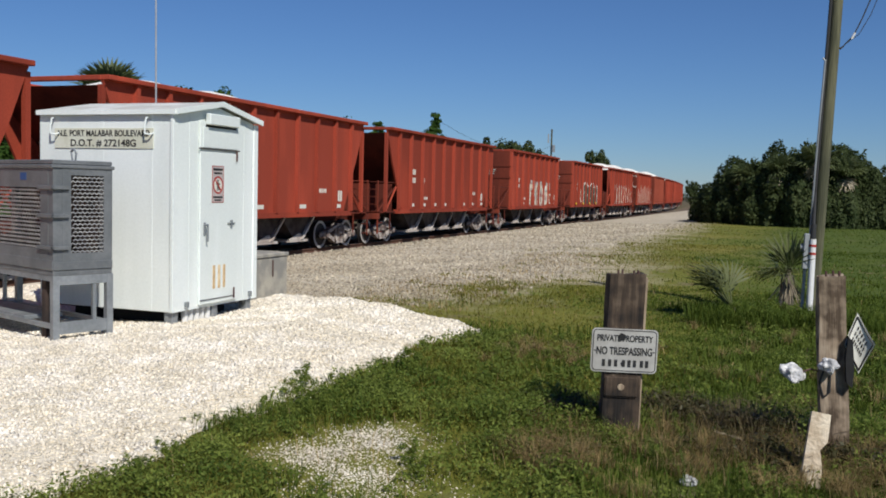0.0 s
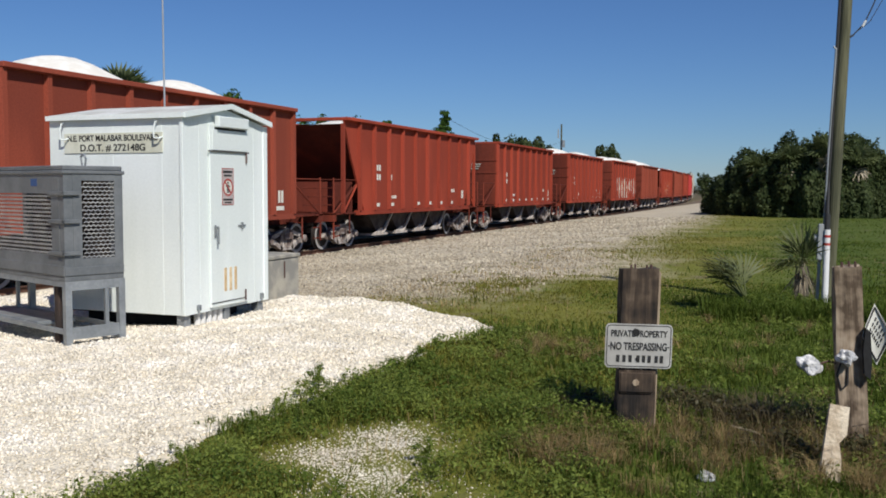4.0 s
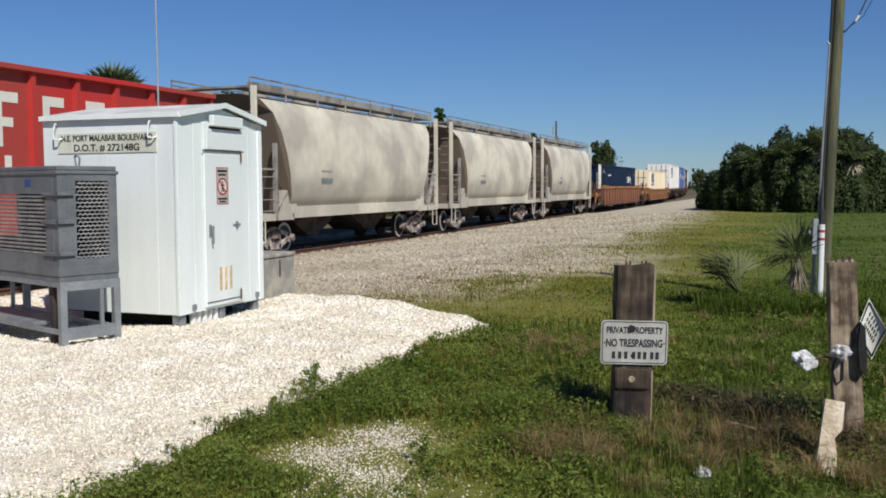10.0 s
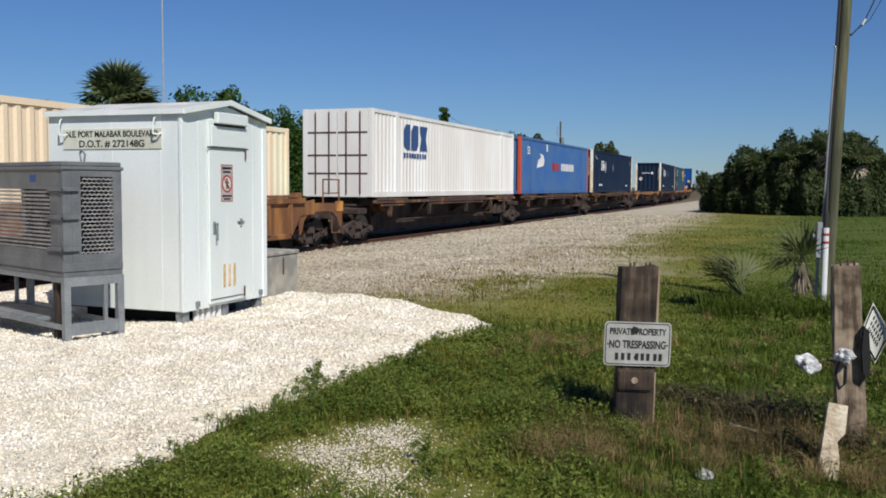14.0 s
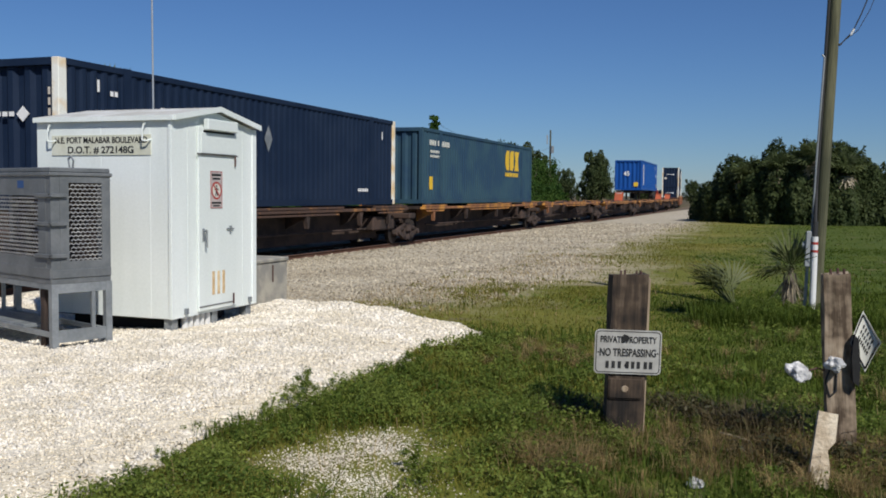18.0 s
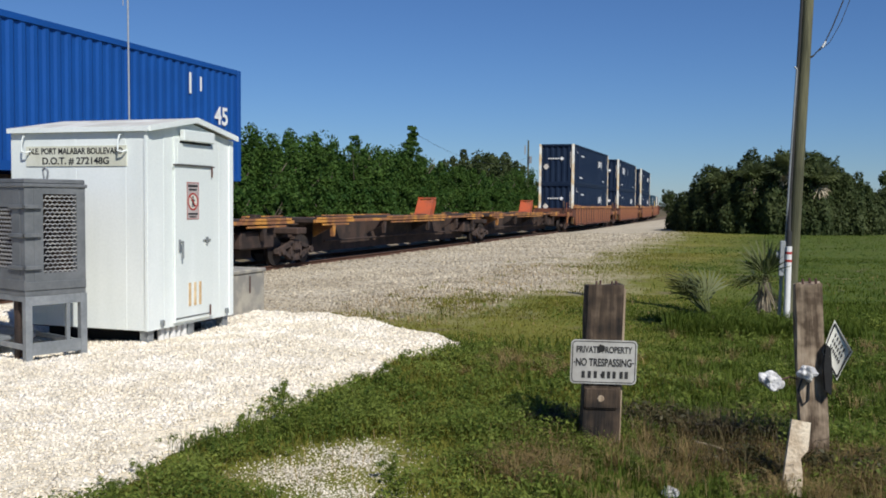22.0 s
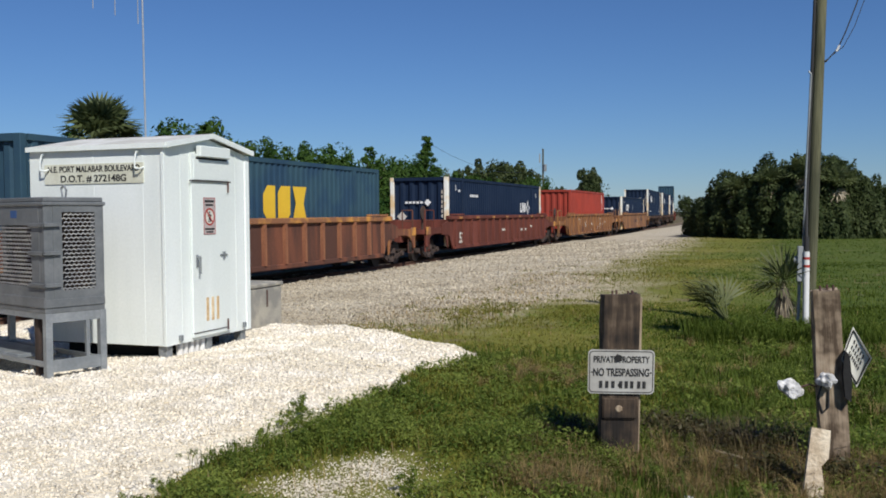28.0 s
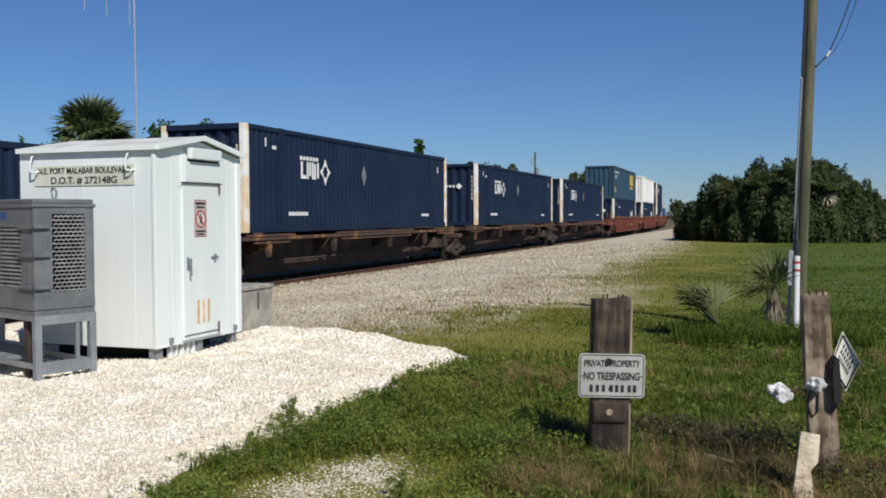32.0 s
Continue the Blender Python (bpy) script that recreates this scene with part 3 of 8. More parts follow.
# ---- lineside things ----
def gravel_pad():
    """Mound of white crushed limestone round the signal house: an uneven, low sheet with a thin ragged edge."""
    west, east = -12.2, -3.2
    verts, faces = [], []
    xs, ys = np.arange(-12.6, -2.6, 0.16), np.arange(-1.0, 13.6, 0.16)
    for y in ys:
        for x in xs:
            verts.append((x, y, pad_z(x, y)))
    w = len(xs)
    keep = lambda x, y: pad_depth(x, y) > -0.05
    for j in range(len(ys) - 1):
        for i in range(w - 1):
            if keep(xs[i] + 0.08, ys[j] + 0.08):
                faces.append((j * w + i, j * w + i + 1, (j + 1) * w + i + 1, (j + 1) * w + i))
    ob = new("gravel_pad", soup("gravel_pad", verts, faces, "pad_gravel"))
    for p in ob.data.polygons:
        p.use_smooth = True
    tagged(ob, "pad of white crushed limestone gravel round the signal house", "gravel", kind="structure")


def pad_edge(y):
    """The pad's eastern edge."""
    k = [(-2, -4.6), (3.5, -3.75), (4.3, -3.45), (5.3, -3.74), (6.2, -3.5), (7.8, -3.5), (9.0, -3.55), (10.6, -3.3), (11.05, -3.75), (11.7, -4.8), (12.3, -5.8), (12.8, -7.0), (13.0, -7.6), (13.2, -13)]
    for (a, p), (b, q) in zip(k, k[1:]):
        if y <= b:
            return p + (q - p) * max(0.0, (y - a) / (b - a))
    return -13.0


def pad_depth(x, y):
    e = pad_edge(y) + 0.22 * noise.noise((x * 1.7, y * 1.7, 2)) + 0.12 * noise.noise((x * 5, y * 5, 4))
    return min(e - x, x + 12.3 + 0.3 * noise.noise((y, 1, 1)), 13.3 - y)


def pad_z(x, y):
    d = pad_depth(x, y)
    lift = 0.085 * min(1.0, max(0.0, d) / 0.5) ** 0.7 - 0.06 * math.exp(-((x + 7.6) / 1.6) ** 2 - ((y - 10.3) / 1.5) ** 2)
    if d < 0:
        lift = -0.04
    return ground_z(x, y) + lift + 0.02 * noise.noise((x * 1.3, y * 1.3, 9)) * (d > 0) + 0.03 * max(0, min(1, (0.7 - math.hypot(x + 5.6, y - 4.6) * 0.3)))


M["pad_gravel"] = mat("pad_gravel", (0.82, 0.75, 0.61), 0.95, var=0.3, scale=2.5, second=(0.71, 0.63, 0.48), fine=38, bump=1.0)


def signal_house():
    """White steel signal house with a door, gabled roof and a name board."""
    h = thing("signal_house", "white painted steel railway signal house with gabled roof and door", "equipment shed", pose(-6.93, 9.38, 0.0))
    # own space: x from -2.05 (back) to 0 (door side), y from 0 to 1.86
    D, W, z0, z1, zp = 2.05, 1.86, 0.13, 2.54, 2.70
    part("wall", boxes((-D, 0, 0, 0.05, z0, z1), bevel=0.006), "white_paint", h)
    part("wall", boxes((-D, 0, W - 0.05, W, z0, z1), bevel=0.006), "white_paint", h)
    bm = bmesh.new()
    prism(bm, [(0.052, z0), (W - 0.052, z0), (W - 0.052, z1), (W / 2, zp), (0.052, z1)], "x", -0.05, -0.002)
    part("wall", bm, "white_paint", h)
    bm = bmesh.new()
    prism(bm, [(0.052, z0), (W - 0.052, z0), (W - 0.052, z1), (W / 2, zp), (0.052, z1)], "x", -D + 0.002, -D + 0.05)
    part("wall", bm, "white_paint", h)
    for y in (0.025, W - 0.025):
        part("corner_trim", boxes((-0.035, 0.012, y - 0.05, y + 0.05, z0, z1), bevel=0.004), "white_paint", h)
    for k in (0.33, 1.06):
        part("panel_seam", boxes((-k - 0.02, -k + 0.02, -0.0025, 0.0, z0, z1)), "white_paint", h)
    for y in (0.33, 1.56):
        part("panel_seam", boxes((-0.001, 0.0025, y - 0.016, y + 0.016, z0, z1)), "white_paint", h)
    for a, b in ((-0.045, W / 2), (W + 0.045, W / 2)):
        za, zb = z1 + 0.055, zp + 0.07
        bm = bmesh.new()
        prism(bm, [(a, za), (b, zb), (b, zb - 0.035), (a, za - 0.035)], "x", -D - 0.005, 0.06)
        part("roof_panel", bm, "roof_paint", h)
        bm = bmesh.new()
        prism(bm, [(a, za + 0.006), (b, zb + 0.006), (b, zb - 0.06), (a, za - 0.06)], "x", 0.06, 0.085)
        part("fascia", bm, "white_paint", h)
    part("eave", boxes((-D - 0.005, 0.06, -0.062, -0.046, z1 - 0.005, z1 + 0.055)), "white_paint", h)
    d = part("door", boxes((0.0, 0.035, 0.50, 1.34, 0.17, 2.50), bevel=0.006), "white_paint", h)
    part("vent_hood", boxes((0.035, 0.11, 0.60, 1.28, 2.46, 2.60), bevel=0.01), "white_paint", d)
    # Black strip paints in the shadow below the hood.
    part("hood_shadow", boxes((0.034, 0.05, 0.60, 1.28, 2.432, 2.456)), "dark_void", d, "thin black strip for the hood's shadow")
    part("vent_panel", boxes((0.035, 0.048, 0.54, 1.33, 2.17, 2.430), bevel=0.004), "white_paint", d)
    part("drip_edge", boxes((0.035, 0.055, 0.46, 1.36, 2.148, 2.166)), "seam_dark", d, "dark drip edge")
    n = part("notice", boxes((0.035, 0.040, 0.74, 1.01, 1.47, 1.95), bevel=0.002), "notice_grey", d, "greyish warning notice with a red prohibition ring")
    bm = bmesh.new()
    prism(bm, [(0.875 + 0.1 * math.cos(k * math.tau / 28), 1.70 + 0.1 * math.sin(k * math.tau / 28)) for k in range(28)], "x", 0.0395, 0.0403)
    part("notice_disc", bm, "plate_white", n, "white disc of the notice")
    bm = bmesh.new()
    ring = [[bm.verts.new((x, 0.875 + r * math.cos(k * math.tau / 28), 1.70 + r * math.sin(k * math.tau / 28))) for k in range(28)] for x, r in ((0.042, 0.115), (0.042, 0.09))]
    for k in range(28):
        bm.faces.new((ring[0][k], ring[0][(k + 1) % 28], ring[1][(k + 1) % 28], ring[1][k]))
    prism(bm, [(0.79, 1.78), (0.805, 1.795), (0.96, 1.625), (0.945, 1.61)], "x", 0.0405, 0.0425)
    part("prohibition_ring", bm, "red_ink", n)
    part("notice_border", boxes((0.0402, 0.0418, 0.745, 0.752, 1.475, 1.945), (0.0402, 0.0418, 0.998, 1.005, 1.475, 1.945), (0.0402, 0.0418, 0.752, 0.998, 1.938, 1.945), (0.0402, 0.0418, 0.752, 0.998, 1.475, 1.482)), "red_ink", n)
    for y0, y1, za, zb in ((0.77, 0.98, 1.885, 1.915), (0.79, 0.96, 1.84, 1.865), (0.77, 0.98, 1.53, 1.555), (0.80, 0.95, 1.495, 1.515)):
        part("notice_writing", boxes((0.0402, 0.0418, y0, y1, za, zb)), "black_ink", n)
    part("notice_figure", boxes((0.0404, 0.0416, 0.855, 0.895, 1.66, 1.735), (0.0404, 0.0416, 0.83, 0.92, 1.705, 1.722), (0.0404, 0.0416, 0.862, 0.888, 1.742, 1.772), (0.0404, 0.0416, 0.85, 0.868, 1.625, 1.66), (0.0404, 0.0416, 0.884, 0.91, 1.632, 1.66)), "black_ink", n)
    bm = boxes((0.035, 0.05, 0.565, 0.605, 1.06, 1.22), bevel=0.004)
    tube(bm, (0.05, 0.585, 1.19), (0.095, 0.585, 1.19), 0.016, 8)
    tube(bm, (0.09, 0.585, 1.19), (0.08, 0.60, 0.98), 0.013, 6)
    part("handle", bm, "galvanised", d, "grey metal lever handle")
    bm = boxes((0.035, 0.06, 1.17, 1.20, 1.15, 1.24))
    tube(bm, (0.05, 1.10, 1.20), (0.05, 1.26, 1.20), 0.01, 6)
    part("latch", bm, "galvanised", d)
    for k in range(3):
        part("louvre", boxes((0.035, 0.042, 0.78 + 0.115 * k, 0.83 + 0.115 * k, 0.36, 0.66)), "louvre_tan", d, "rust-tinted vent slot")
    part("kick_bar", boxes((0.035, 0.045, 0.50, 1.24, 0.222, 0.232)), "seam_dark", d)
    part("hold_back", tube(bmesh.new(), (0.06, 1.24, 0.20), (0.06, 1.24, 0.34), 0.012, 6), "stain_dark", d)
    part("hold_back", tube(bmesh.new(), (0.05, 1.30, 2.02), (0.05, 1.30, 2.16), 0.012, 6), "stain_dark", d)
    for x, y in ((0.012, 0.25), (0.012, 1.70)):
        part("bolt_bracket", boxes((x - 0.01, x + 0.03, y - 0.025, y + 0.025, 0.17, 0.24), bevel=0.004), "galvanised", h)
    b = part("name_board", boxes((-1.80, -0.29, -0.012, -0.002, 2.12, 2.37), bevel=0.002), "board_cream", h, "cream name board with black lettering")
    words("lettering", "N.E. PORT MALABAR BOULEVARD", 0.105, "black_ink", b, pose(-1.045, -0.0135, 2.272, 90, 0, 0), 1.40)
    words("lettering", "D.O.T. # 272148G", 0.118, "black_ink", b, pose(-1.045, -0.0135, 2.148, 90, 0, 0), 1.00)
    for x in (-1.80, -0.36):
        bm = tubes([(x, -0.02, 2.50), (x + 0.01, -0.07, 2.49), (x + 0.0, -0.085, 2.40), (x + 0.0, -0.085, 2.30), (x + 0.05, -0.07, 2.29), (x + 0.08, -0.02, 2.31)], 0.011)
        part("lifting_hook", bm, "white_paint", h)
    for x, y in ((-0.1, 0.1), (-0.1, 0.95), (-0.1, W - 0.1), (-1.95, 0.1), (-1.95, W - 0.1)):
        part("foot", boxes((x - 0.06, x + 0.06, y - 0.06, y + 0.06, -0.12, z0), bevel=0.006), "galvanised", h)
    # Black block below the floor frame stands in for shade in the gap.
    part("floor_frame_shade", boxes((-D + 0.06, -0.06, 0.06, W - 0.06, z0 - 0.02, z0 + 0.04), (-D + 0.3, -0.3, 0.3, W - 0.3, -0.15, z0 - 0.02)), "dark_void", h)
    bm = bmesh.new()
    for k in range(5):
        tube(bm, (-0.09 - 0.02 * (k % 2), 0.36 + 0.12 * k, -0.14), (-0.09, 0.36 + 0.12 * k, z0), 0.042, 8)
    part("cable_duct", bm, "pvc_white", h, "pale cable ducts entering from below")
    return h


def mesh_panel(u0, u1, z0, z1, put, bm, nu, nz):
    """Expanded metal: rows of slanting strands."""
    du, dz = (u1 - u0) / nu, (z1 - z0) / nz
    for j in range(nz):
        z = z0 + j * dz
        for i in range(nu):
            u = u0 + i * du
            o = 0.5 * du * (j % 2)
            for a, b, p, q in ((0.0, 0.38, 0.0, 0.5), (0.38, 0.0, 0.5, 1.0)):
                l, r = min(u1, u + o + p * du), min(u1, u + o + q * du)
                if r - l > 0.002:
                    put(bm, [(l, z + a * dz), (r, z + b * dz), (r, z + b * dz + 0.38 * dz), (l, z + a * dz + 0.38 * dz)])


def battery_cabinet():
    """Grey steel equipment cabinet with expanded-metal panels on an angle-iron stand."""
    c = thing("equipment_cabinet", "grey steel equipment cabinet with mesh panels on an open metal stand", "cabinet", pose(-7.22, 7.72, 0.02, 0, 0, -20))
    # own space: x from -1.5 to 0, y from 0 to 0.62
    z0, z1, X0, Y1 = 0.67, 1.905, -2.2, 0.68
    part("top", boxes((X0, 0, 0, Y1, z1 - 0.05, z1), (X0 - 0.02, 0.02, -0.02, Y1 + 0.02, z1 - 0.09, z1 - 0.05), bevel=0.008), "grey_paint", c)
    part("tray", boxes((X0, 0, 0, Y1, z0, z0 + 0.06), (X0, 0, -0.012, 0.0, z0 + 0.06, z0 + 0.17), (0.0, 0.012, 0.0, Y1, z0 + 0.06, z0 + 0.15), bevel=0.004), "grey_paint", c)
    for x in (X0 + 0.05, -0.05):
        for y in (0.05, Y1 - 0.05):
            part("corner_post", boxes((x - 0.05, x + 0.05, y - 0.05, y + 0.05, z0 + 0.06, z1 - 0.05)), "grey_paint", c)
    part("front_frame", boxes((X0 + 0.1, -0.1, -0.004, 0.02, z1 - 0.30, z1 - 0.05), (X0 + 0.1, -0.1, -0.004, 0.02, z0 + 0.06, z0 + 0.28), (-0.27, -0.1, -0.004, 0.02, z0 + 0.28, z1 - 0.30)), "grey_paint", c)
    part("side_frame", boxes((-0.02, 0.004, 0.1, Y1 - 0.1, z1 - 0.16, z1 - 0.05), (-0.02, 0.004, 0.1, Y1 - 0.1, z0 + 0.06, z0 + 0.24), (-0.02, 0.004, 0.1, 0.2, z0 + 0.24, z1 - 0.16)), "grey_paint", c)
    bm = bmesh.new()
    mesh_panel(X0 + 0.1, -0.27, z0 + 0.28, z1 - 0.30, lambda b, q: prism(b, q, "y", 0.004, 0.010), bm, 30, 15)
    part("mesh_front", bm, "mesh_steel", c, "expanded metal mesh")
    bm = bmesh.new()
    mesh_panel(0.2, Y1 - 0.1, z0 + 0.24, z1 - 0.16, lambda b, q: prism(b, q, "x", -0.012, -0.006), bm, 7, 20)
    part("mesh_side", bm, "mesh_steel", c, "expanded metal mesh")
    for z in (z0 + 0.28, z0 + 0.62, z0 + 0.92):
        part("hinge", boxes((-0.30, 0.04, -0.03, -0.004, z, z + 0.04), (0.004, 0.04, -0.03, 0.16, z, z + 0.04), bevel=0.004), "grey_paint", c)
    part("battery", boxes((X0 + 0.1, -0.95, 0.18, Y1 - 0.1, z0 + 0.07, z0 + 0.34), bevel=0.01), "spine_dark", c, "dark battery case")
    bm = bmesh.new()
    box(bm, X0 + 0.1, -0.1, Y1 - 0.03, Y1 - 0.01, z0 + 0.06, z1 - 0.06)
    part("back_sheet", bm, "spine_dark", c, "dark back sheet inside the cabinet")
    part("lift_ring", tubes([(-0.25, 0.35, z1), (-0.28, 0.35, z1 + 0.10), (-0.22, 0.35, z1 + 0.13), (-0.17, 0.35, z1 + 0.08), (-0.19, 0.35, z1)], 0.012), "galvanised", c)
    part("sticker", boxes((-0.72, -0.58, -0.008, -0.005, z1 - 0.22, z1 - 0.14)), "logo_blue", c, "small blue label")
    for x in (X0 + 0.03, -0.03):
        for y in (0.03, Y1 - 0.03):
            part("leg", boxes((x - 0.045, x + 0.03, y - 0.03, y + 0.045, -0.1, z0), bevel=0.004), "galvanised", c)
    for y in (0.03, Y1 - 0.03):
        part("stretcher", boxes((X0 + 0.06, -0.06, y - 0.02, y + 0.02, 0.10, 0.15)), "galvanised", c)
        part("top_bar", boxes((X0 + 0.06, -0.06, y - 0.025, y + 0.025, z0 - 0.06, z0)), "galvanised", c)
    for x in (X0 + 0.03, -0.03):
        part("stretcher", boxes((x - 0.02, x + 0.02, 0.075, Y1 - 0.06, 0.04, 0.17)), "galvanised", c)
        part("top_bar", boxes((x - 0.025, x + 0.025, 0.075, Y1 - 0.06, z0 - 0.10, z0)), "galvanised", c)
        part("upright", boxes((x - 0.018, x + 0.018, 0.46, 0.50, 0.17, z0 - 0.10)), "galvanised", c)
    # Another front leg of the stand; its shade is put into the dark colour.
    part("conduit", boxes((-0.36, -0.26, 0.05, 0.15, -0.1, z0), bevel=0.01), "spine_dark", c, "cabinet leg with its shade in the dark colour")
    part("drip_tray", boxes((X0 - 0.1, -0.75, 0.05, 0.5, 0.12, 0.17), bevel=0.01), "galvanised", c)
    return c


def concrete_box():
    c = thing("concrete_vault", "grey cast concrete cable vault beside the signal house", "concrete block", pose(-7.42, 11.55, 0.0))
    part("block", boxes((-0.9, 0.0, 0.0, 1.45, -0.15, 0.60), bevel=0.015), "concrete", c)
    part("lid", boxes((-0.92, 0.02, -0.02, 1.47, 0.604, 0.665), bevel=0.012), "concrete", c)
    part("strap", boxes((0.003, 0.012, 0.98, 1.01, 0.30, 0.56)), "stain_dark", c)
    return c


def antenna_mast():
    a = thing("antenna_mast", "slim white antenna mast behind the signal house", "antenna", pose(-8.99, 11.75, 0.0))
    bm = bmesh.new()
    tube(bm, (0, 0, -0.1), (-0.04, 0, 6.6), 0.014, 10)
    part("mast", bm, "steel_light", a)
    part("boom", tubes([(-0.04, 0, 5.2), (-1.0, -0.2, 5.2)], 0.014), "steel_light", a)
    for x, half in ((-0.1, 0.58), (-0.46, 0.44), (-0.81, 0.32)):
        part("element", tubes([(x, x * 0.2, 5.2 - half), (x, x * 0.2, 5.2 + half)], 0.008), "steel_light", a)
    return a


def rough_post(w, d, h, seed, lean=0.0):
    """A weathered square timber post with a split, uneven top."""
    rnd = random.Random(seed)
    bm = bmesh.new()
    n = 7
    rings = []
    for k in range(n):
        z = -0.25 + (h + 0.25) * k / (n - 1)
        pts = [(-w / 2, -d / 2), (0, -d / 2 - 0.004), (w / 2, -d / 2), (w / 2 + 0.003, 0), (w / 2, d / 2), (0, d / 2), (-w / 2, d / 2), (-w / 2 - 0.004, 0)]
        rings.append([bm.verts.new((x + rnd.uniform(-0.006, 0.006), y + rnd.uniform(-0.006, 0.006), z + (rnd.uniform(-0.009, 0.009) if k == n - 1 else 0))) for x, y in pts])
    for a, b in zip(rings, rings[1:]):
        for i in range(8):
            bm.faces.new((a[i], a[(i + 1) % 8], b[(i + 1) % 8], b[i]))
    bm.faces.new(rings[-1])
    return bm


def sign_frame(bm, w, h, r, x0=0.0, z0=0.0, y=0.0, t=0.004, n=5):
    """A rounded plate in the x-z plane."""
    pts = []
    for cx, cz, a0 in ((w / 2 - r, h / 2 - r, 0), (-w / 2 + r, h / 2 - r, 90), (-w / 2 + r, -h / 2 + r, 180), (w / 2 - r, -h / 2 + r, 270)):
        for k in range(n + 1):
            a = radians(a0 + 90 * k / n)
            pts.append((x0 + cx + r * math.cos(a), z0 + cz + r * math.sin(a)))
    prism(bm, pts, "y", y, y + t)
    return pts


def notice_post():
    """Old timber post with the railway's keep-out sign."""
    p = thing("sign_post", "weathered dark timber post carrying a white no-trespassing sign", "sign post", pose(-1.03, 6.47, 0.0, 0, 1.2, 19))
    part("post", rough_post(0.25, 0.16, 1.15, 3), "old_post", p)
    # Right edge paler from weathering, with sunlight on that side painted in.
    part("pale_edge", boxes((0.126, 0.145, -0.05, 0.085, -0.2, 1.13), bevel=0.004), "pale_wood", p, "pale edge board, weathering and sunlight in its colour")
    for x, y in ((-0.06, -0.03), (-0.02, 0.04), (0.05, -0.02), (0.08, -0.03), (0.085, 0.03)):
        part("nail", tube(bmesh.new(), (x, y, 1.10), (x, y, 1.175), 0.007, 6), "stain_dark", p, "rusty spike in the top")
    bm = bmesh.new()
    sign_frame(bm, 0.457, 0.305, 0.03, 0.0, 0.62, -0.095)
    s = part("sign", bm, "sign_grey", p, "white sign with black border and lettering")
    # border: a thin dark rounded line
    bm = bmesh.new()
    outer = [(x, z) for x, z in sign_outline(0.440, 0.288, 0.026, 0.62)]
    inner = [(x, z) for x, z in sign_outline(0.428, 0.276, 0.021, 0.62)]
    a = [bm.verts.new((x, -0.0965, z)) for x, z in outer]
    b = [bm.verts.new((x, -0.0965, z)) for x, z in inner]
    for k in range(len(a)):
        j = (k + 1) % len(a)
        bm.faces.new((a[k], a[j], b[j], b[k]))
    part("border", bm, "black_ink", s)
    words("lettering", "PRIVATE PROPERTY", 0.062, "black_ink", s, pose(0, -0.097, 0.685, 90, 0, 0), 0.385)
    words("lettering", "NO TRESPASSING", 0.074, "black_ink", s, pose(0, -0.097, 0.592, 90, 0, 0), 0.385)
    for x in (-0.150, -0.108, -0.066, -0.012, 0.026, 0.064, 0.112, 0.148):
        part("writing_bar", boxes((x, x + 0.022, -0.0985, -0.096, 0.508, 0.556)), "black_ink", s)
    bm = bmesh.new()
    tube(bm, (-0.022, -0.0998, 0.715), (-0.022, -0.0978, 0.715), 0.03, 5)
    part("bolt", bm, "dark_void", s, "dark bullet-torn bolt hole")
    bm = bmesh.new()
    tube(bm, (-0.008, -0.0998, 0.53), (-0.008, -0.0978, 0.53), 0.014, 6)
    part("bolt", bm, "dark_void", s, "dark bolt hole")
    for x, w in ((-0.208, 0.012), (0.197, 0.012)):
        part("dash", boxes((x, x + w, -0.0985, -0.096, 0.612, 0.620)), "black_ink", s)
    # a chopped notch: a thicker block of the old timber below the sign, with a knot
    part("notch_block", boxes((-0.122, 0.112, -0.098, -0.078, 0.29, 0.44), bevel=0.012), "old_post", p, "proud block of darker timber")
    bm = bmesh.new()
    tube(bm, (-0.01, -0.102, 0.365), (-0.01, -0.097, 0.365), 0.022, 7, 0.026)
    part("knot", bm, "pale_wood", p, "pale worn knot")
    return p


def sign_outline(w, h, r, z0, n=5):
    pts = []
    for cx, cz, a0 in ((w / 2 - r, h / 2 - r, 0), (-w / 2 + r, h / 2 - r, 90), (-w / 2 + r, -h / 2 + r, 180), (w / 2 - r, -h / 2 + r, 270)):
        for k in range(n + 1):
            a = radians(a0 + 90 * k / n)
            pts.append((cx + r * math.cos(a), z0 + cz + r * math.sin(a)))
    return pts


def crumple(r, seed, squash=0.7):
    """A crumpled bag: a faceted lump."""
    rnd = random.Random(seed)
    bm = bmesh.new()
    bmesh.ops.create_icosphere(bm, subdivisions=3, radius=r)
    for v in bm.verts:
        k = 0.85 + 0.42 * noise.noise(v.co * (1.5 / r) + Vector((seed, 0, 0))) + rnd.uniform(-0.05, 0.05)
        v.co *= k
        v.co.z *= squash
    return bm


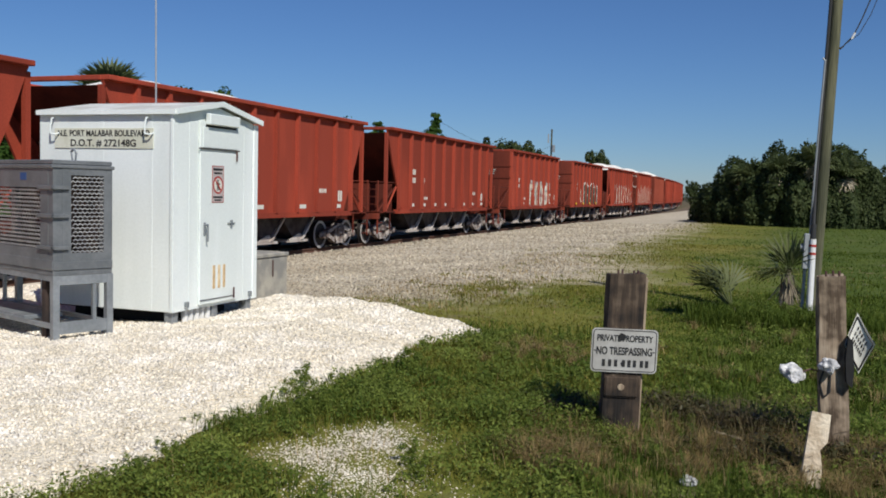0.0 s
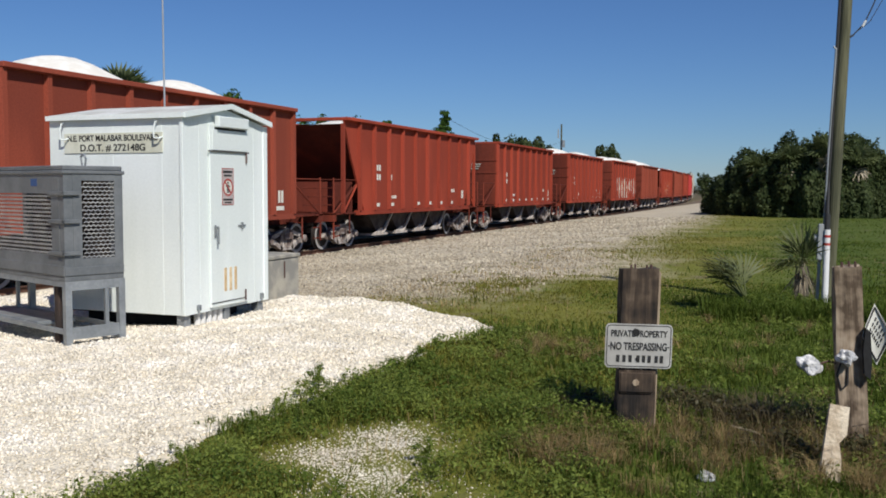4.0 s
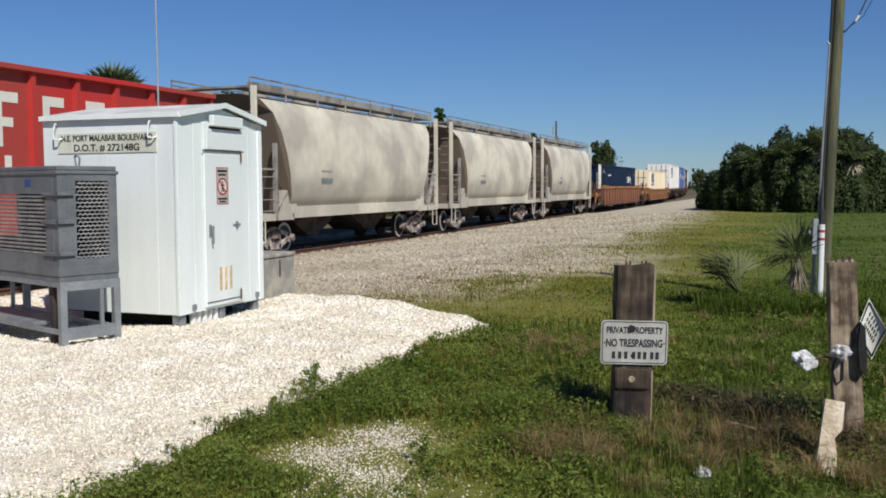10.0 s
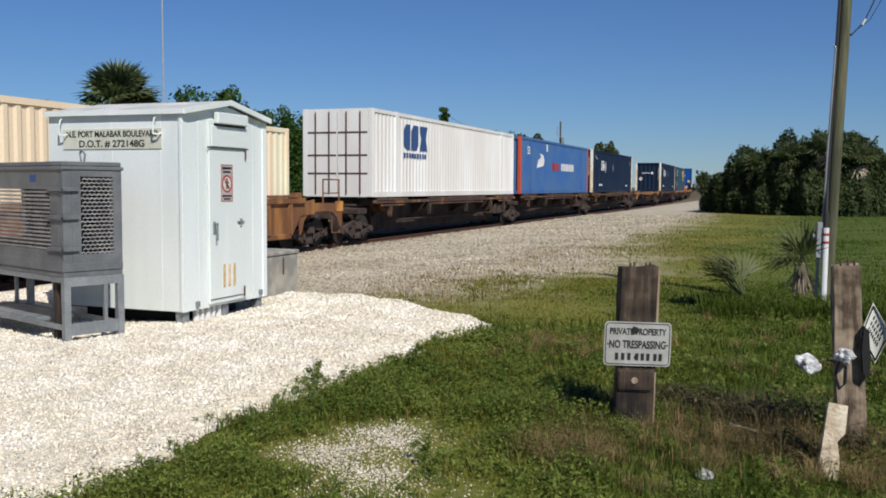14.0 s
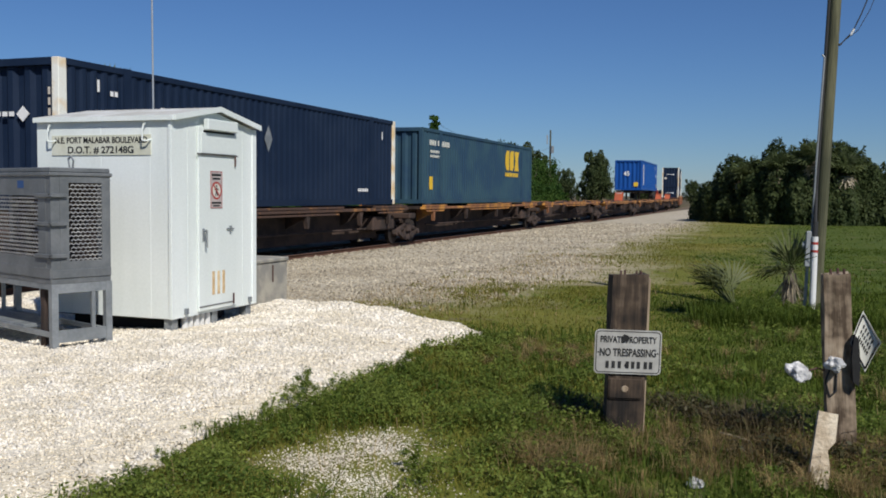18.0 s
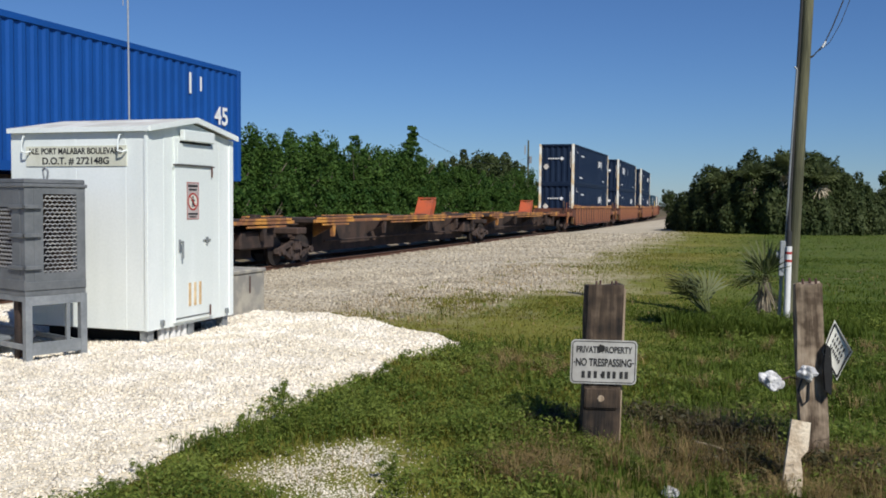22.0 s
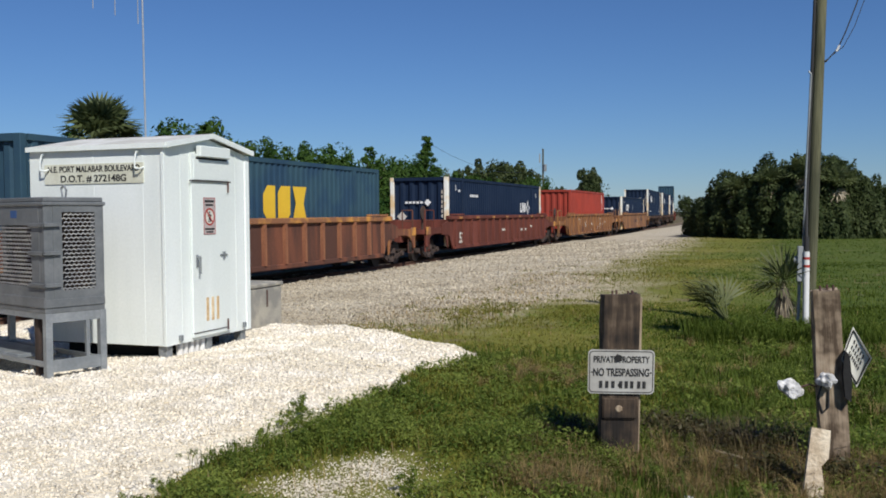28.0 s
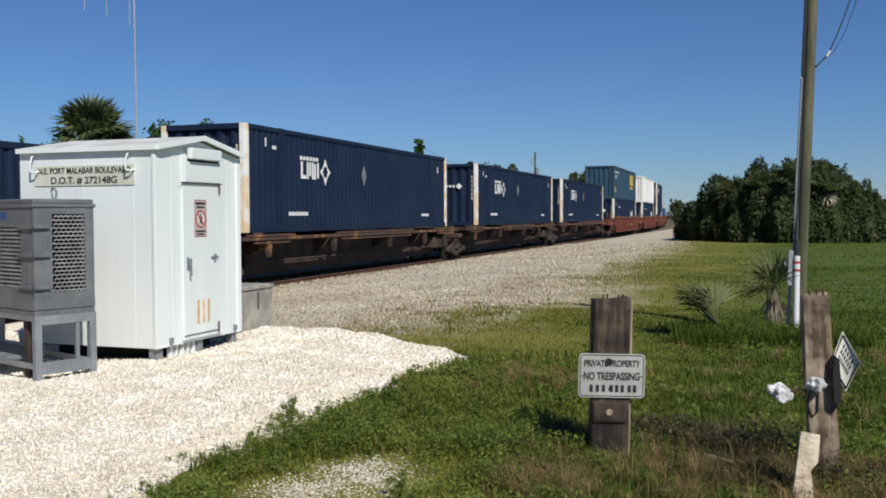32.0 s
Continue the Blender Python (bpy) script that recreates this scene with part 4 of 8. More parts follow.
def second_post():
    """Grey timber post with a bent diamond sign on its flank and a broken white board leaning on it."""
    p = thing("timber_post", "split grey timber post with a bent diamond sign", "post", pose(0.385, 6.47, 0.0, 0, -3.6, 6))
    part("post", rough_post(0.165, 0.14, 1.21, 8), "grey_post", p)
    for x, y in ((-0.03, -0.02), (0.02, 0.03), (0.05, -0.02)):
        part("nail", tube(bmesh.new(), (x, y, 1.15), (x, y, 1.24), 0.008, 6), "stain_dark", p, "rusty spike in the top")
    # bent diamond plate, narrowed across to fit the camera's view, standing off to the side
    bm = bmesh.new()
    cx, cz, r = 0.150, 0.775, 0.138
    n = 8
    grid = {}
    for i in range(n + 1):
        for j in range(n + 1):
            u, v = (i / n - 0.5), (j / n - 0.5)
            x, z = (u - v) * r * 1.42, (u + v) * r * 1.42
            bend = 1.6 * x * x - 0.25 * z * z
            grid[i, j] = [bm.verts.new((cx + x * 0.46, -0.06 - bend * 0.8 + dy, cz + z)) for dy in (0, 0.004)]
    for i in range(n):
        for j in range(n):
            for q in (0, 1):
                bm.faces.new([grid[a][q] for a in ((i, j), (i + 1, j), (i + 1, j + 1), (i, j + 1))])
    s = part("diamond_sign", bm, "plate_white", p, "bent white diamond sign with dark border")
    bm = bmesh.new()
    def on(u, v, w):
        x, z = (u - v) * r * 1.42, (u + v) * r * 1.42
        return (cx + x * 0.46, -0.0625 - (1.6 * x * x - 0.25 * z * z) * 0.8, cz + z)
    for a, b in (((-0.44, -0.44), (0.44, -0.44)), ((0.44, -0.44), (0.44, 0.44)), ((0.44, 0.44), (-0.44, 0.44)), ((-0.44, 0.44), (-0.44, -0.44))):
        for k in range(6):
            f, g = k / 6, (k + 1) / 6
            tube(bm, on(a[0] + (b[0] - a[0]) * f, a[1] + (b[1] - a[1]) * f, 0), on(a[0] + (b[0] - a[0]) * g, a[1] + (b[1] - a[1]) * g, 0), 0.005, 4)
    # two slanting lines of writing
    for row, n in ((-0.12, 7), (0.06, 6), (0.24, 5)):
        for k in range(n):
            v = -0.30 + 0.60 * (k + 0.5) / n
            tube(bm, on(row - 0.035, v, 0), on(row + 0.065, v + 0.01, 0), 0.0042, 4)
    part("border", bm, "black_ink", s)
    bm = bmesh.new()
    prism(bm, [(0.066, 0.53), (0.100, 0.50), (0.112, 0.62), (0.108, 0.80), (0.082, 0.83), (0.062, 0.68)], "y", -0.13, -0.075)
    part("bracket", bm, "dark_void", p, "black folded flap of the sign")
    bag = tagged(new("crumpled_bag", mesh_of("crumpled_bag", crumple(0.062, 2, 1.0), "paper")), "crumpled white plastic bag caught on the timber post", "litter")
    bag.matrix_basis = pose(0.318, 6.33, 0.645)
    wire = tagged(new("wire_tie", mesh_of("wire_tie", tubes([(0.30, 6.38, 0.62), (0.27, 6.38, 0.52), (0.30, 6.39, 0.42), (0.335, 6.385, 0.46), (0.335, 6.385, 0.62)], 0.006), "wire")), "dark wire loop hanging on the timber post", "wire")
    can = tagged(new("crushed_tin", mesh_of("crushed_tin", crumple(0.085, 5, 0.62), "paper")), "crumpled silvery foil litter hooked beside the post", "litter")
    can.matrix_basis = pose(0.11, 6.36, 0.575, 20, 30, 0)
    stalk = tagged(new("bent_stalk", mesh_of("bent_stalk", tubes([(0.13, 6.36, 0.57), (0.22, 6.39, 0.60), (0.27, 6.42, 0.58)], 0.006), "stain_dark")), "thin bent wire holding the foil to the post", "wire")
    b = thing("broken_board", "broken white-painted board standing in the grass by the post", "board", pose(0.215, 5.66, -0.05, -16, 4, 10))
    bm = bmesh.new()
    prism(bm, [(-0.065, 0.0), (0.055, -0.02), (0.06, 0.2), (0.045, 0.30), (0.085, 0.35), (0.095, 0.51), (-0.012, 0.52), (-0.035, 0.30)], "y", -0.02, 0.02)
    part("board", bm, "pale_board", b)
    rubble = tagged(new("litter_scrap", mesh_of("litter_scrap", crumple(0.06, 9, 0.6), "paper")), "white scrap of litter lying in the grass", "litter")
    rubble.matrix_basis = pose(-0.44, 5.44, 0.05)


def utility_pole():
    u = thing("utility_pole", "leaning weathered wooden utility pole with conduit and meter box", "utility pole", pose(0.435, 14.0, 0.0, 0, 1.7, 0))
    bm = bmesh.new()
    tube(bm, (0, 0, -0.3), (0, 0, 5.3), 0.080, 18, 0.072)
    part("pole", bm, "pole_wood", u)
    bm = bmesh.new()
    tube(bm, (-0.04, -0.135, 0.0), (-0.068, -0.135, 1.15), 0.044, 12)
    part("conduit", bm, "pvc_white", u, "white plastic conduit")
    for z in (0.93, 1.04):
        part("conduit_band", tube(bmesh.new(), (-0.04 - 0.0243 * z, -0.135, z), (-0.04 - 0.0243 * z, -0.135, z + 0.035), 0.0465, 12), "red_ink", u, "red band on the conduit")
    bm = bmesh.new()
    tube(bm, (-0.068, -0.13, 1.15), (-0.072, -0.125, 1.36), 0.036, 10)
    tube(bm, (-0.075, -0.11, 1.30), (-0.088, -0.03, 1.8), 0.024, 8)
    tube(bm, (-0.088, -0.03, 1.8), (-0.082, -0.02, 5.25), 0.024, 8)
    part("cable_riser", bm, "wire", u, "dark cable riser")
    bm = bmesh.new()
    tube(bm, (-0.112, -0.06, 1.2), (-0.112, -0.05, 2.2), 0.014, 8)
    tube(bm, (-0.112, -0.05, 2.2), (-0.096, -0.05, 3.62), 0.014, 8)
    tube(bm, (-0.096, -0.05, 3.62), (-0.13, -0.05, 3.66), 0.012, 6)
    part("thin_conduit", bm, "galvanised", u)
    part("meter_box", boxes((-0.185, -0.105, -0.14, 0.02, 0.72, 1.22), bevel=0.012), "pvc_grey", u, "grey meter box")
    part("meter_pipe", boxes((-0.165, -0.12, -0.08, -0.03, 0.0, 0.72), bevel=0.01), "pvc_grey", u)
    bm = bmesh.new()
    tube(bm, (-0.185, -0.06, 1.02), (-0.225, -0.06, 1.02), 0.055, 12)
    part("meter", bm, "galvanised", u)
    w = thing("overhead_wire", "thin dark service wires hanging from the utility pole", "wire")
    for pts, r in (([(0.63, 3.78), (0.79, 3.96), (0.89, 4.19), (1.01, 4.52), (1.13, 4.90), (1.24, 5.30)], 0.009),
                   ([(0.72, 3.87), (0.86, 3.98), (1.00, 4.25), (1.12, 4.60), (1.22, 5.00), (1.30, 5.40)], 0.005)):
        part("wire", tubes([(x, 14.0, z) for x, z in pts], r, 5), "wire", w)
    part("insulator", tube(bmesh.new(), (0.77, 14.0, 3.92), (0.81, 14.0, 4.0), 0.016, 8), "pvc_white", w, "small white insulator")
    bm = tubes([(0.58, 13.97, 3.80), (0.63, 13.98, 3.79), (0.66, 14.0, 3.81)], 0.014, 5)
    part("clamp", bm, "wire", w)


gravel_pad()
signal_house()
battery_cabinet()
concrete_box()
antenna_mast()
notice_post()
second_post()
utility_pole()

# ---- the train ----
# A wagon's own space: y along the track (it rolls towards -y), x across (+x faces the field), z up from the rail top.
def flat(bm, outline, x, thick=0.006):
    """A thin painted or plated shape on a wagon's side, outline in (y, z)."""
    return prism(bm, outline, "x", x, x + thick)


def wheelset_mesh():
    bm = bmesh.new()
    tube(bm, (-0.95, 0, 0.42), (0.95, 0, 0.42), 0.08, 10)
    for s in (-1, 1):
        tube(bm, (s * 0.69, 0, 0.42), (s * 0.72, 0, 0.42), 0.45, 24)
        tube(bm, (s * 0.72, 0, 0.42), (s * 0.82, 0, 0.42), 0.42, 24)
        tube(bm, (s * 0.80, 0, 0.42), (s * 0.90, 0, 0.42), 0.13, 12)
    return mesh_of("wheelset", bm, "wheel")


def rim_mesh(s):
    bm = bmesh.new()
    a = [bm.verts.new((s * 0.824, r * math.cos(k * math.tau / 24), 0.42 + r * math.sin(k * math.tau / 24))) for r in (0.42, 0.345) for k in range(24)]
    b = [bm.verts.new((s * 0.836, v.co.y, v.co.z)) for v in a]
    for k in range(24):
        j = (k + 1) % 24
        bm.faces.new((b[k], b[j], b[24 + j], b[24 + k]))
        bm.faces.new((a[k], a[j], b[j], b[k]))
        bm.faces.new((a[24 + k], b[24 + k], b[24 + j], a[24 + j]))
    return mesh_of("wheel_rim", bm, "wheel_rim")


def side_frame_mesh(material):
    """Cast side frame: an arched bar over two axle boxes with two windows and a spring nest."""
    bm = bmesh.new()
    for s in (-1, 1):
        x0, x1 = (0.92, 1.06) if s > 0 else (-1.06, -0.92)
        for e in (-1, 1):
            prism(bm, [(e * 0.70, 0.52), (e * 1.08, 0.50), (e * 1.12, 0.36), (e * 1.04, 0.30), (e * 0.74, 0.30), (e * 0.66, 0.40)], "x", x0, x1)
            prism(bm, [(e * 0.10, 0.72), (e * 0.80, 0.55), (e * 0.98, 0.50), (e * 0.72, 0.46), (e * 0.10, 0.60)], "x", x0, x1)
            prism(bm, [(e * 0.66, 0.44), (e * 0.74, 0.34), (e * 0.30, 0.13), (e * 0.22, 0.22)], "x", x0, x1)
            prism(bm, [(e * 0.24, 0.64), (e * 0.34, 0.62), (e * 0.34, 0.16), (e * 0.24, 0.14)], "x", x0, x1)
            tube(bm, (x1 if s > 0 else x0, e * 0.89, 0.42), ((x1 + 0.07) if s > 0 else (x0 - 0.07), e * 0.89, 0.42), 0.10, 12)
        prism(bm, [(-0.32, 0.13), (0.32, 0.13), (0.34, 0.22), (-0.34, 0.22)], "x", x0, x1)
        prism(bm, [(-0.14, 0.62), (0.14, 0.62), (0.14, 0.74), (-0.14, 0.74)], "x", x0, x1)
        for k in (-0.15, 0, 0.15):
            tube(bm, ((x0 + x1) / 2, k, 0.22), ((x0 + x1) / 2, k, 0.44), 0.06, 8)
    box(bm, -1.12, 1.12, -0.2, 0.2, 0.44, 0.62)
    return mesh_of("side_frame", bm, material)


TRUCK = {k: side_frame_mesh(k) for k in ("truck_dusty", "truck_dark")}
WHEELSET, RIMS = wheelset_mesh(), [rim_mesh(1), rim_mesh(-1)]


def add_truck(parent, y, kind, bright=True):
    t = part("truck", TRUCK[kind], None, parent, at=pose(0, y, 0))
    for e in (-0.89, 0.89):
        w = part("wheelset", WHEELSET, None, t, at=pose(0, e, 0))
        if bright:
            part("wheel_rim", RIMS[0], None, t, "dusty pale wheel rim", at=pose(0, e, 0))
    return t


def coupler(parent, y, s, material="truck_dark"):
    bm = boxes((-0.12, 0.12, y, y + s * 0.75, 0.72, 0.95), (-0.18, 0.18, y + s * 0.72, y + s * 0.98, 0.66, 1.0), bevel=0.02)
    tube(bm, (0.25, y + s * 0.1, 0.75), (0.20, y + s * 0.8, 0.45), 0.03, 6)
    part("coupler", bm, material, parent)


def ladder(parent, x, y, z0, z1, material, n=6, w=0.4):
    """A ladder in the plane of a wagon's side."""
    bm = bmesh.new()
    for s in (-w / 2, w / 2):
        tube(bm, (x, y + s, z0), (x, y + s, z1), 0.018, 5)
    for k in range(n):
        z = z0 + (z1 - z0) * (k + 0.5) / n
        tube(bm, (x, y - w / 2, z), (x, y + w / 2, z), 0.014, 5)
    part("ladder", bm, material, parent)


RIB = {}


def rib_mesh(material, h):
    key = material, round(h, 2)
    if key not in RIB:
        bm = bmesh.new()
        prism(bm, [(0, -0.065), (0.10, -0.05), (0.10, 0.05), (0, 0.065)], "z", 0, h)
        RIB[key] = mesh_of("rib", bm, material)
    return RIB[key]


def heap_mesh(y0, y1, w, seed, top=0.55):
    """A load of white sand heaped above the rim in two or three humps."""
    rnd = random.Random(seed)
    humps = [(y0 + (y1 - y0) * f + rnd.uniform(-0.5, 0.5), rnd.uniform(0.7, 1.0), rnd.uniform(1.5, 2.3)) for f in ((0.27, 0.73) if rnd.random() < 0.6 else (0.2, 0.5, 0.8))]
    nx, ny = 12, 44
    verts, faces = [], []
    for j in range(ny + 1):
        y = y0 + (y1 - y0) * j / ny
        for i in range(nx + 1):
            x = -w + 2 * w * i / nx
            h = max(a * math.exp(-((y - c) / r) ** 2) for c, a, r in humps)
            z = -0.28 + (top + 0.28) * h * (1 - (abs(x) / w) ** 2 * 0.62) + 0.03 * noise.noise((x * 3, y * 3, seed))
            verts.append((x, y, z))
    for j in range(ny):
        for i in range(nx):
            a = j * (nx + 1) + i
            faces.append((a, a + 1, a + nx + 2, a + nx + 1))
    me = soup("load", verts, faces, "sand")
    for p in me.polygons:
        p.use_smooth = True
    return me


def chutes(parent, ys, z_top, material, gate):
    for y in ys:
        bm = bmesh.new()
        prism(bm, [(y - 0.95, z_top), (y + 0.95, z_top), (y + 0.16, 0.36), (y - 0.16, 0.36)], "x", -1.05, 1.05)
        part("hopper_bay", bm, material, parent, "steep steel discharge chute")
        bm = boxes((-1.12, 1.12, y - 0.50, y + 0.55, 0.28, 0.345))
        prism(bm, [(y + 0.14, 0.35), (y + 0.26, 0.35), (y + 1.02, z_top), (y + 0.93, z_top)], "x", 1.06, 1.14)
        prism(bm, [(y - 0.52, 0.35), (y + 0.3, 0.35), (y + 0.16, 0.52), (y + 0.02, 0.52)], "x", 1.06, 1.10)
        part("chute_gate", bm, gate, parent, "dusty pale chute gate and brace")


def smooth_field(rng, u, v, su, sv):
    """Soft random field over a wall: bilinear between random knots su and sv metres apart."""
    gu, gv = (u - u.min()) / su, (v - v.min()) / sv
    i, j = gu.astype(int), gv.astype(int)
    g = rng.random((i.max() + 2, j.max() + 2))
    a, b = gu - i, gv - j
    a, b = a * a * (3 - 2 * a), b * b * (3 - 2 * b)
    return (g[i, j] * (1 - a) + g[i + 1, j] * a) * (1 - b) + (g[i, j + 1] * (1 - a) + g[i + 1, j + 1] * a) * b


def strokes(rng, u, v, lo, hi, base, top, wide, count, angular=False):
    """Distance to a run of abstract interlocking strokes, a few bent bars to each shape."""
    near = np.full(u.shape, 9.0)
    span = (hi - lo) / count
    for k in range(count):
        c = lo + span * (k + 0.5)
        node = [(c + (q - 0.5) * span * 0.78 + rng.uniform(-0.07, 0.07), base + (top - base) * (0.10 + 0.80 * r / 2) + rng.uniform(-0.08, 0.08)) for r in range(3) for q in (0, 1)]
        paths = (((0, 2), (2, 4), (4, 5), (5, 3)), ((4, 2), (2, 0), (0, 1), (1, 3), (3, 5)), ((0, 4), (4, 3), (3, 1)), ((4, 5), (4, 0), (2, 3)), ((0, 5), (1, 4)), ((5, 4), (4, 2), (2, 3), (3, 1), (1, 0)))
        for p, q in paths[int(rng.integers(0, len(paths)))]:
            (pu, pv), (qu, qv) = node[p], node[q]
            du, dv = qu - pu, qv - pv
            t = np.clip(((u - pu) * du + (v - pv) * dv) / (du * du + dv * dv), 0, 1)
            eu, ev = np.abs(u - pu - t * du), np.abs(v - pv - t * dv)
            near = np.minimum(near, (np.maximum(eu, ev) if angular else np.hypot(eu, ev)) - wide)
    return near


def lay_paint(parent, tone, u0, u1, v0, v1, materials, put, step=0.034):
    """Sprayed paint as thin sheets: tone(u, v) gives 0 for none or the number of a material."""
    us, vs = np.arange(u0, u1, step), np.arange(v0, v1, step)
    u, v = np.meshgrid(us + step / 2, vs + step / 2, indexing="ij")
    grid = tone(u, v)
    for number, material in enumerate(materials, 1):
        verts, faces = [], []
        for j in range(len(vs)):
            row = grid[:, j]
            i = 0
            while i < len(us):
                if row[i] != number:
                    i += 1
                    continue
                k, off = i, put(us[i] + step / 2, 0)[3]
                while k < len(us) and row[k] == number and put(us[k] + step / 2, 0)[3] == off:
                    k += 1
                b = len(verts)
                for a, z in ((us[i], vs[j]), (us[k - 1] + step, vs[j]), (us[k - 1] + step, vs[j] + step), (us[i], vs[j] + step)):
                    p = put(us[i] + step / 2, 0)
                    verts.append((p[0] if p[4] else a, a if p[4] else p[1], z))
                faces.append((b, b + 1, b + 2, b + 3))
                i = k
        if faces:
            tagged(part("graffiti", soup("graffiti", verts, faces, material), None, parent, "sprayed graffiti"), kind="stuff")


def graffiti(parent, kind, y0, y1, z0, z1, x, ribs, seed):
    """Sprayed pieces over panels and ribs of a wagon's side."""
    rng = np.random.default_rng(seed)
    H, W = z1 - z0, y1 - y0

    def put(u, v):
        on_rib = any(abs(u - r) < 0.05 for r in ribs)
        return x + (0.1035 if on_rib else 0.0035), u, v, on_rib, True

    def mural(u, v):
        crest = z0 + H * (0.40 + 0.20 * smooth_field(rng, u, v * 0, 0.55, 9.0) + 0.05 * smooth_field(rng, u, v * 0, 0.16, 9.0))
        soft = (smooth_field(rng, u, v, 0.12, 0.2) - 0.5) * 0.22
        hue = 0.7 * smooth_field(rng, u, v, 0.5, 1.0) + 0.3 * smooth_field(rng, u, v, 0.14, 0.5)
        ink = strokes(rng, u, v, y0, y1, z0, z0 + H * 0.55, 0.035, 9)
        out = np.where(hue < 0.36, 3, np.where(hue < 0.60, 1, np.where(hue < 0.72, 2, 4)))
        out = np.where((ink < 0) & (smooth_field(rng, u, v, 0.2, 0.3) > 0.35), 3 + (hue > 0.5), out)
        plate = (np.abs(u - y0 - W * 0.225) < 0.36) & (np.abs(v - z0 - H * 0.42) < 0.24)
        return np.where((v < crest + soft) & (v > z0 + 0.03) & ~plate, out, 0)

    def letters(a, b, top, wide, count, worn=0.30):
        def tone(u, v):
            d = strokes(rng, u, v, y0 + W * a, y0 + W * b, z0 + 0.05, z0 + H * top, wide, count)
            chalk = smooth_field(rng, u, v, 0.07, 0.5) * 0.6 + smooth_field(rng, u, v, 0.25, 0.3) * 0.4
            out = np.where(d < 0, np.where(chalk > 0.55, 1, 2), 0)
            fill = smooth_field(rng, u, v, 0.35, 0.6)
            out = np.where((d >= 0) & (d < 0.2) & (fill * 0.6 + chalk * 0.4 > 0.5), 3, out)
            return np.where(chalk > worn, out, 0)
        return tone

    def green(u, v):
        a, b = y0 + W * 0.34, y0 + W * 0.86
        crest = z0 + H * (0.44 + 0.12 * smooth_field(rng, u, v * 0, 0.3, 9.0))
        body = (u > a) & (u < b) & (v < crest - 0.3 * np.abs((u - a) / (b - a) - 0.4)) & (v > z0 + 0.04)
        edge = (u > a - 0.1) & (u < b + 0.1) & (v < crest + 0.10 - 0.3 * np.abs((u - a) / (b - a) - 0.4)) & (v > z0 + 0.04)
        ink = strokes(rng, u, v, a, b, z0 + 0.15, z0 + H * 0.46, 0.018, 5)
        out = np.where(edge, 2, 0)
        out = np.where(body, 1, out)
        out = np.where(body & (ink < 0) & (smooth_field(rng, u, v, 0.4, 0.4) > 0.45), 2, out)
        tag = strokes(rng, u, v, y0 + W * 0.24, a, z0 + 0.1, z0 + H * 0.36, 0.05, 2)
        return np.where((out == 0) & (tag < 0), 3, out)

    def yellow(u, v):
        a, b = y0 + W * 0.26, y0 + W * 0.84
        d = strokes(rng, u, v, a, b, z0 + 0.12, z0 + H * 0.55, 0.14, 5, True)
        shade = strokes(np.random.default_rng(seed + 50), u + 0.1, v + 0.08, a, b, z0 + 0.1, z0 + H * 0.5, 0.15, 5, True)
        hue = smooth_field(rng, u, v, 0.45, 0.45)
        haze = smooth_field(rng, u, v, 0.2, 0.2) + 0.4 * smooth_field(rng, u, v, 0.06, 0.06)
        out = np.where((u > a - 0.25) & (u < b + 0.2) & (v < z0 + H * 0.48) & (haze > 0.78), 4, 0)
        out = np.where((shade < 0) | (d < 0.05), 3, out)
        out = np.where(d < 0, np.where(hue > 0.66, 5, np.where(hue > 0.42, 1, 2)), out)
        return np.where(v > z0 + 0.04, out, 0)

    tone, materials = {
        "white_tall": (mural, ("spray_cream", "spray_white", "spray_grey", "spray_teal")),
        "white_letters": (letters(0.22, 0.99, 0.50, 0.12, 8, 0.36), ("spray_white", "spray_cream", "spray_grey")),
        "white_low": (letters(0.38, 0.78, 0.44, 0.11, 5, 0.36), ("spray_white", "spray_cream", "spray_grey")),
        "green": (green, ("spray_green", "spray_white", "spray_cream")),
        "yellow": (yellow, ("spray_yellow", "spray_cream", "black_ink", "spray_moss", "spray_orange")),
    }[kind]
    lay_paint(parent, tone, y0 + 0.02, y1 - 0.02, z0 + 0.02, z1 - 0.1, materials, put)


def end_graffiti(parent, y, seed):
    """A chalk-white bubble outline on a wagon's end wall."""
    rng = np.random.default_rng(seed)

    def tone(u, v):
        d = strokes(rng, u, v, -1.35, 1.4, 2.25, 3.6, 0.20, 3)
        return np.where(np.abs(d) < 0.028, 1, 0)
    lay_paint(parent, tone, -1.4, 1.42, 2.2, 3.68, ("spray_white",), lambda u, v: (u, y, v, False, False), 0.03)


def marks(parent, rows, x, material, name="marking"):
    """Small painted blocks that stand for unreadable stencilled writing: (y, z, width, height, characters)."""
    bm = bmesh.new()
    for y, z, w, h, n in rows:
        step = w / n
        for k in range(n):
            flat(bm, [(y + k * step, z), (y + (k + 0.72) * step, z), (y + (k + 0.72) * step, z + h), (y + k * step, z + h)], x, 0.004)
    tagged(part(name, bm, material, parent, "painted stencil marks"), kind="stuff")


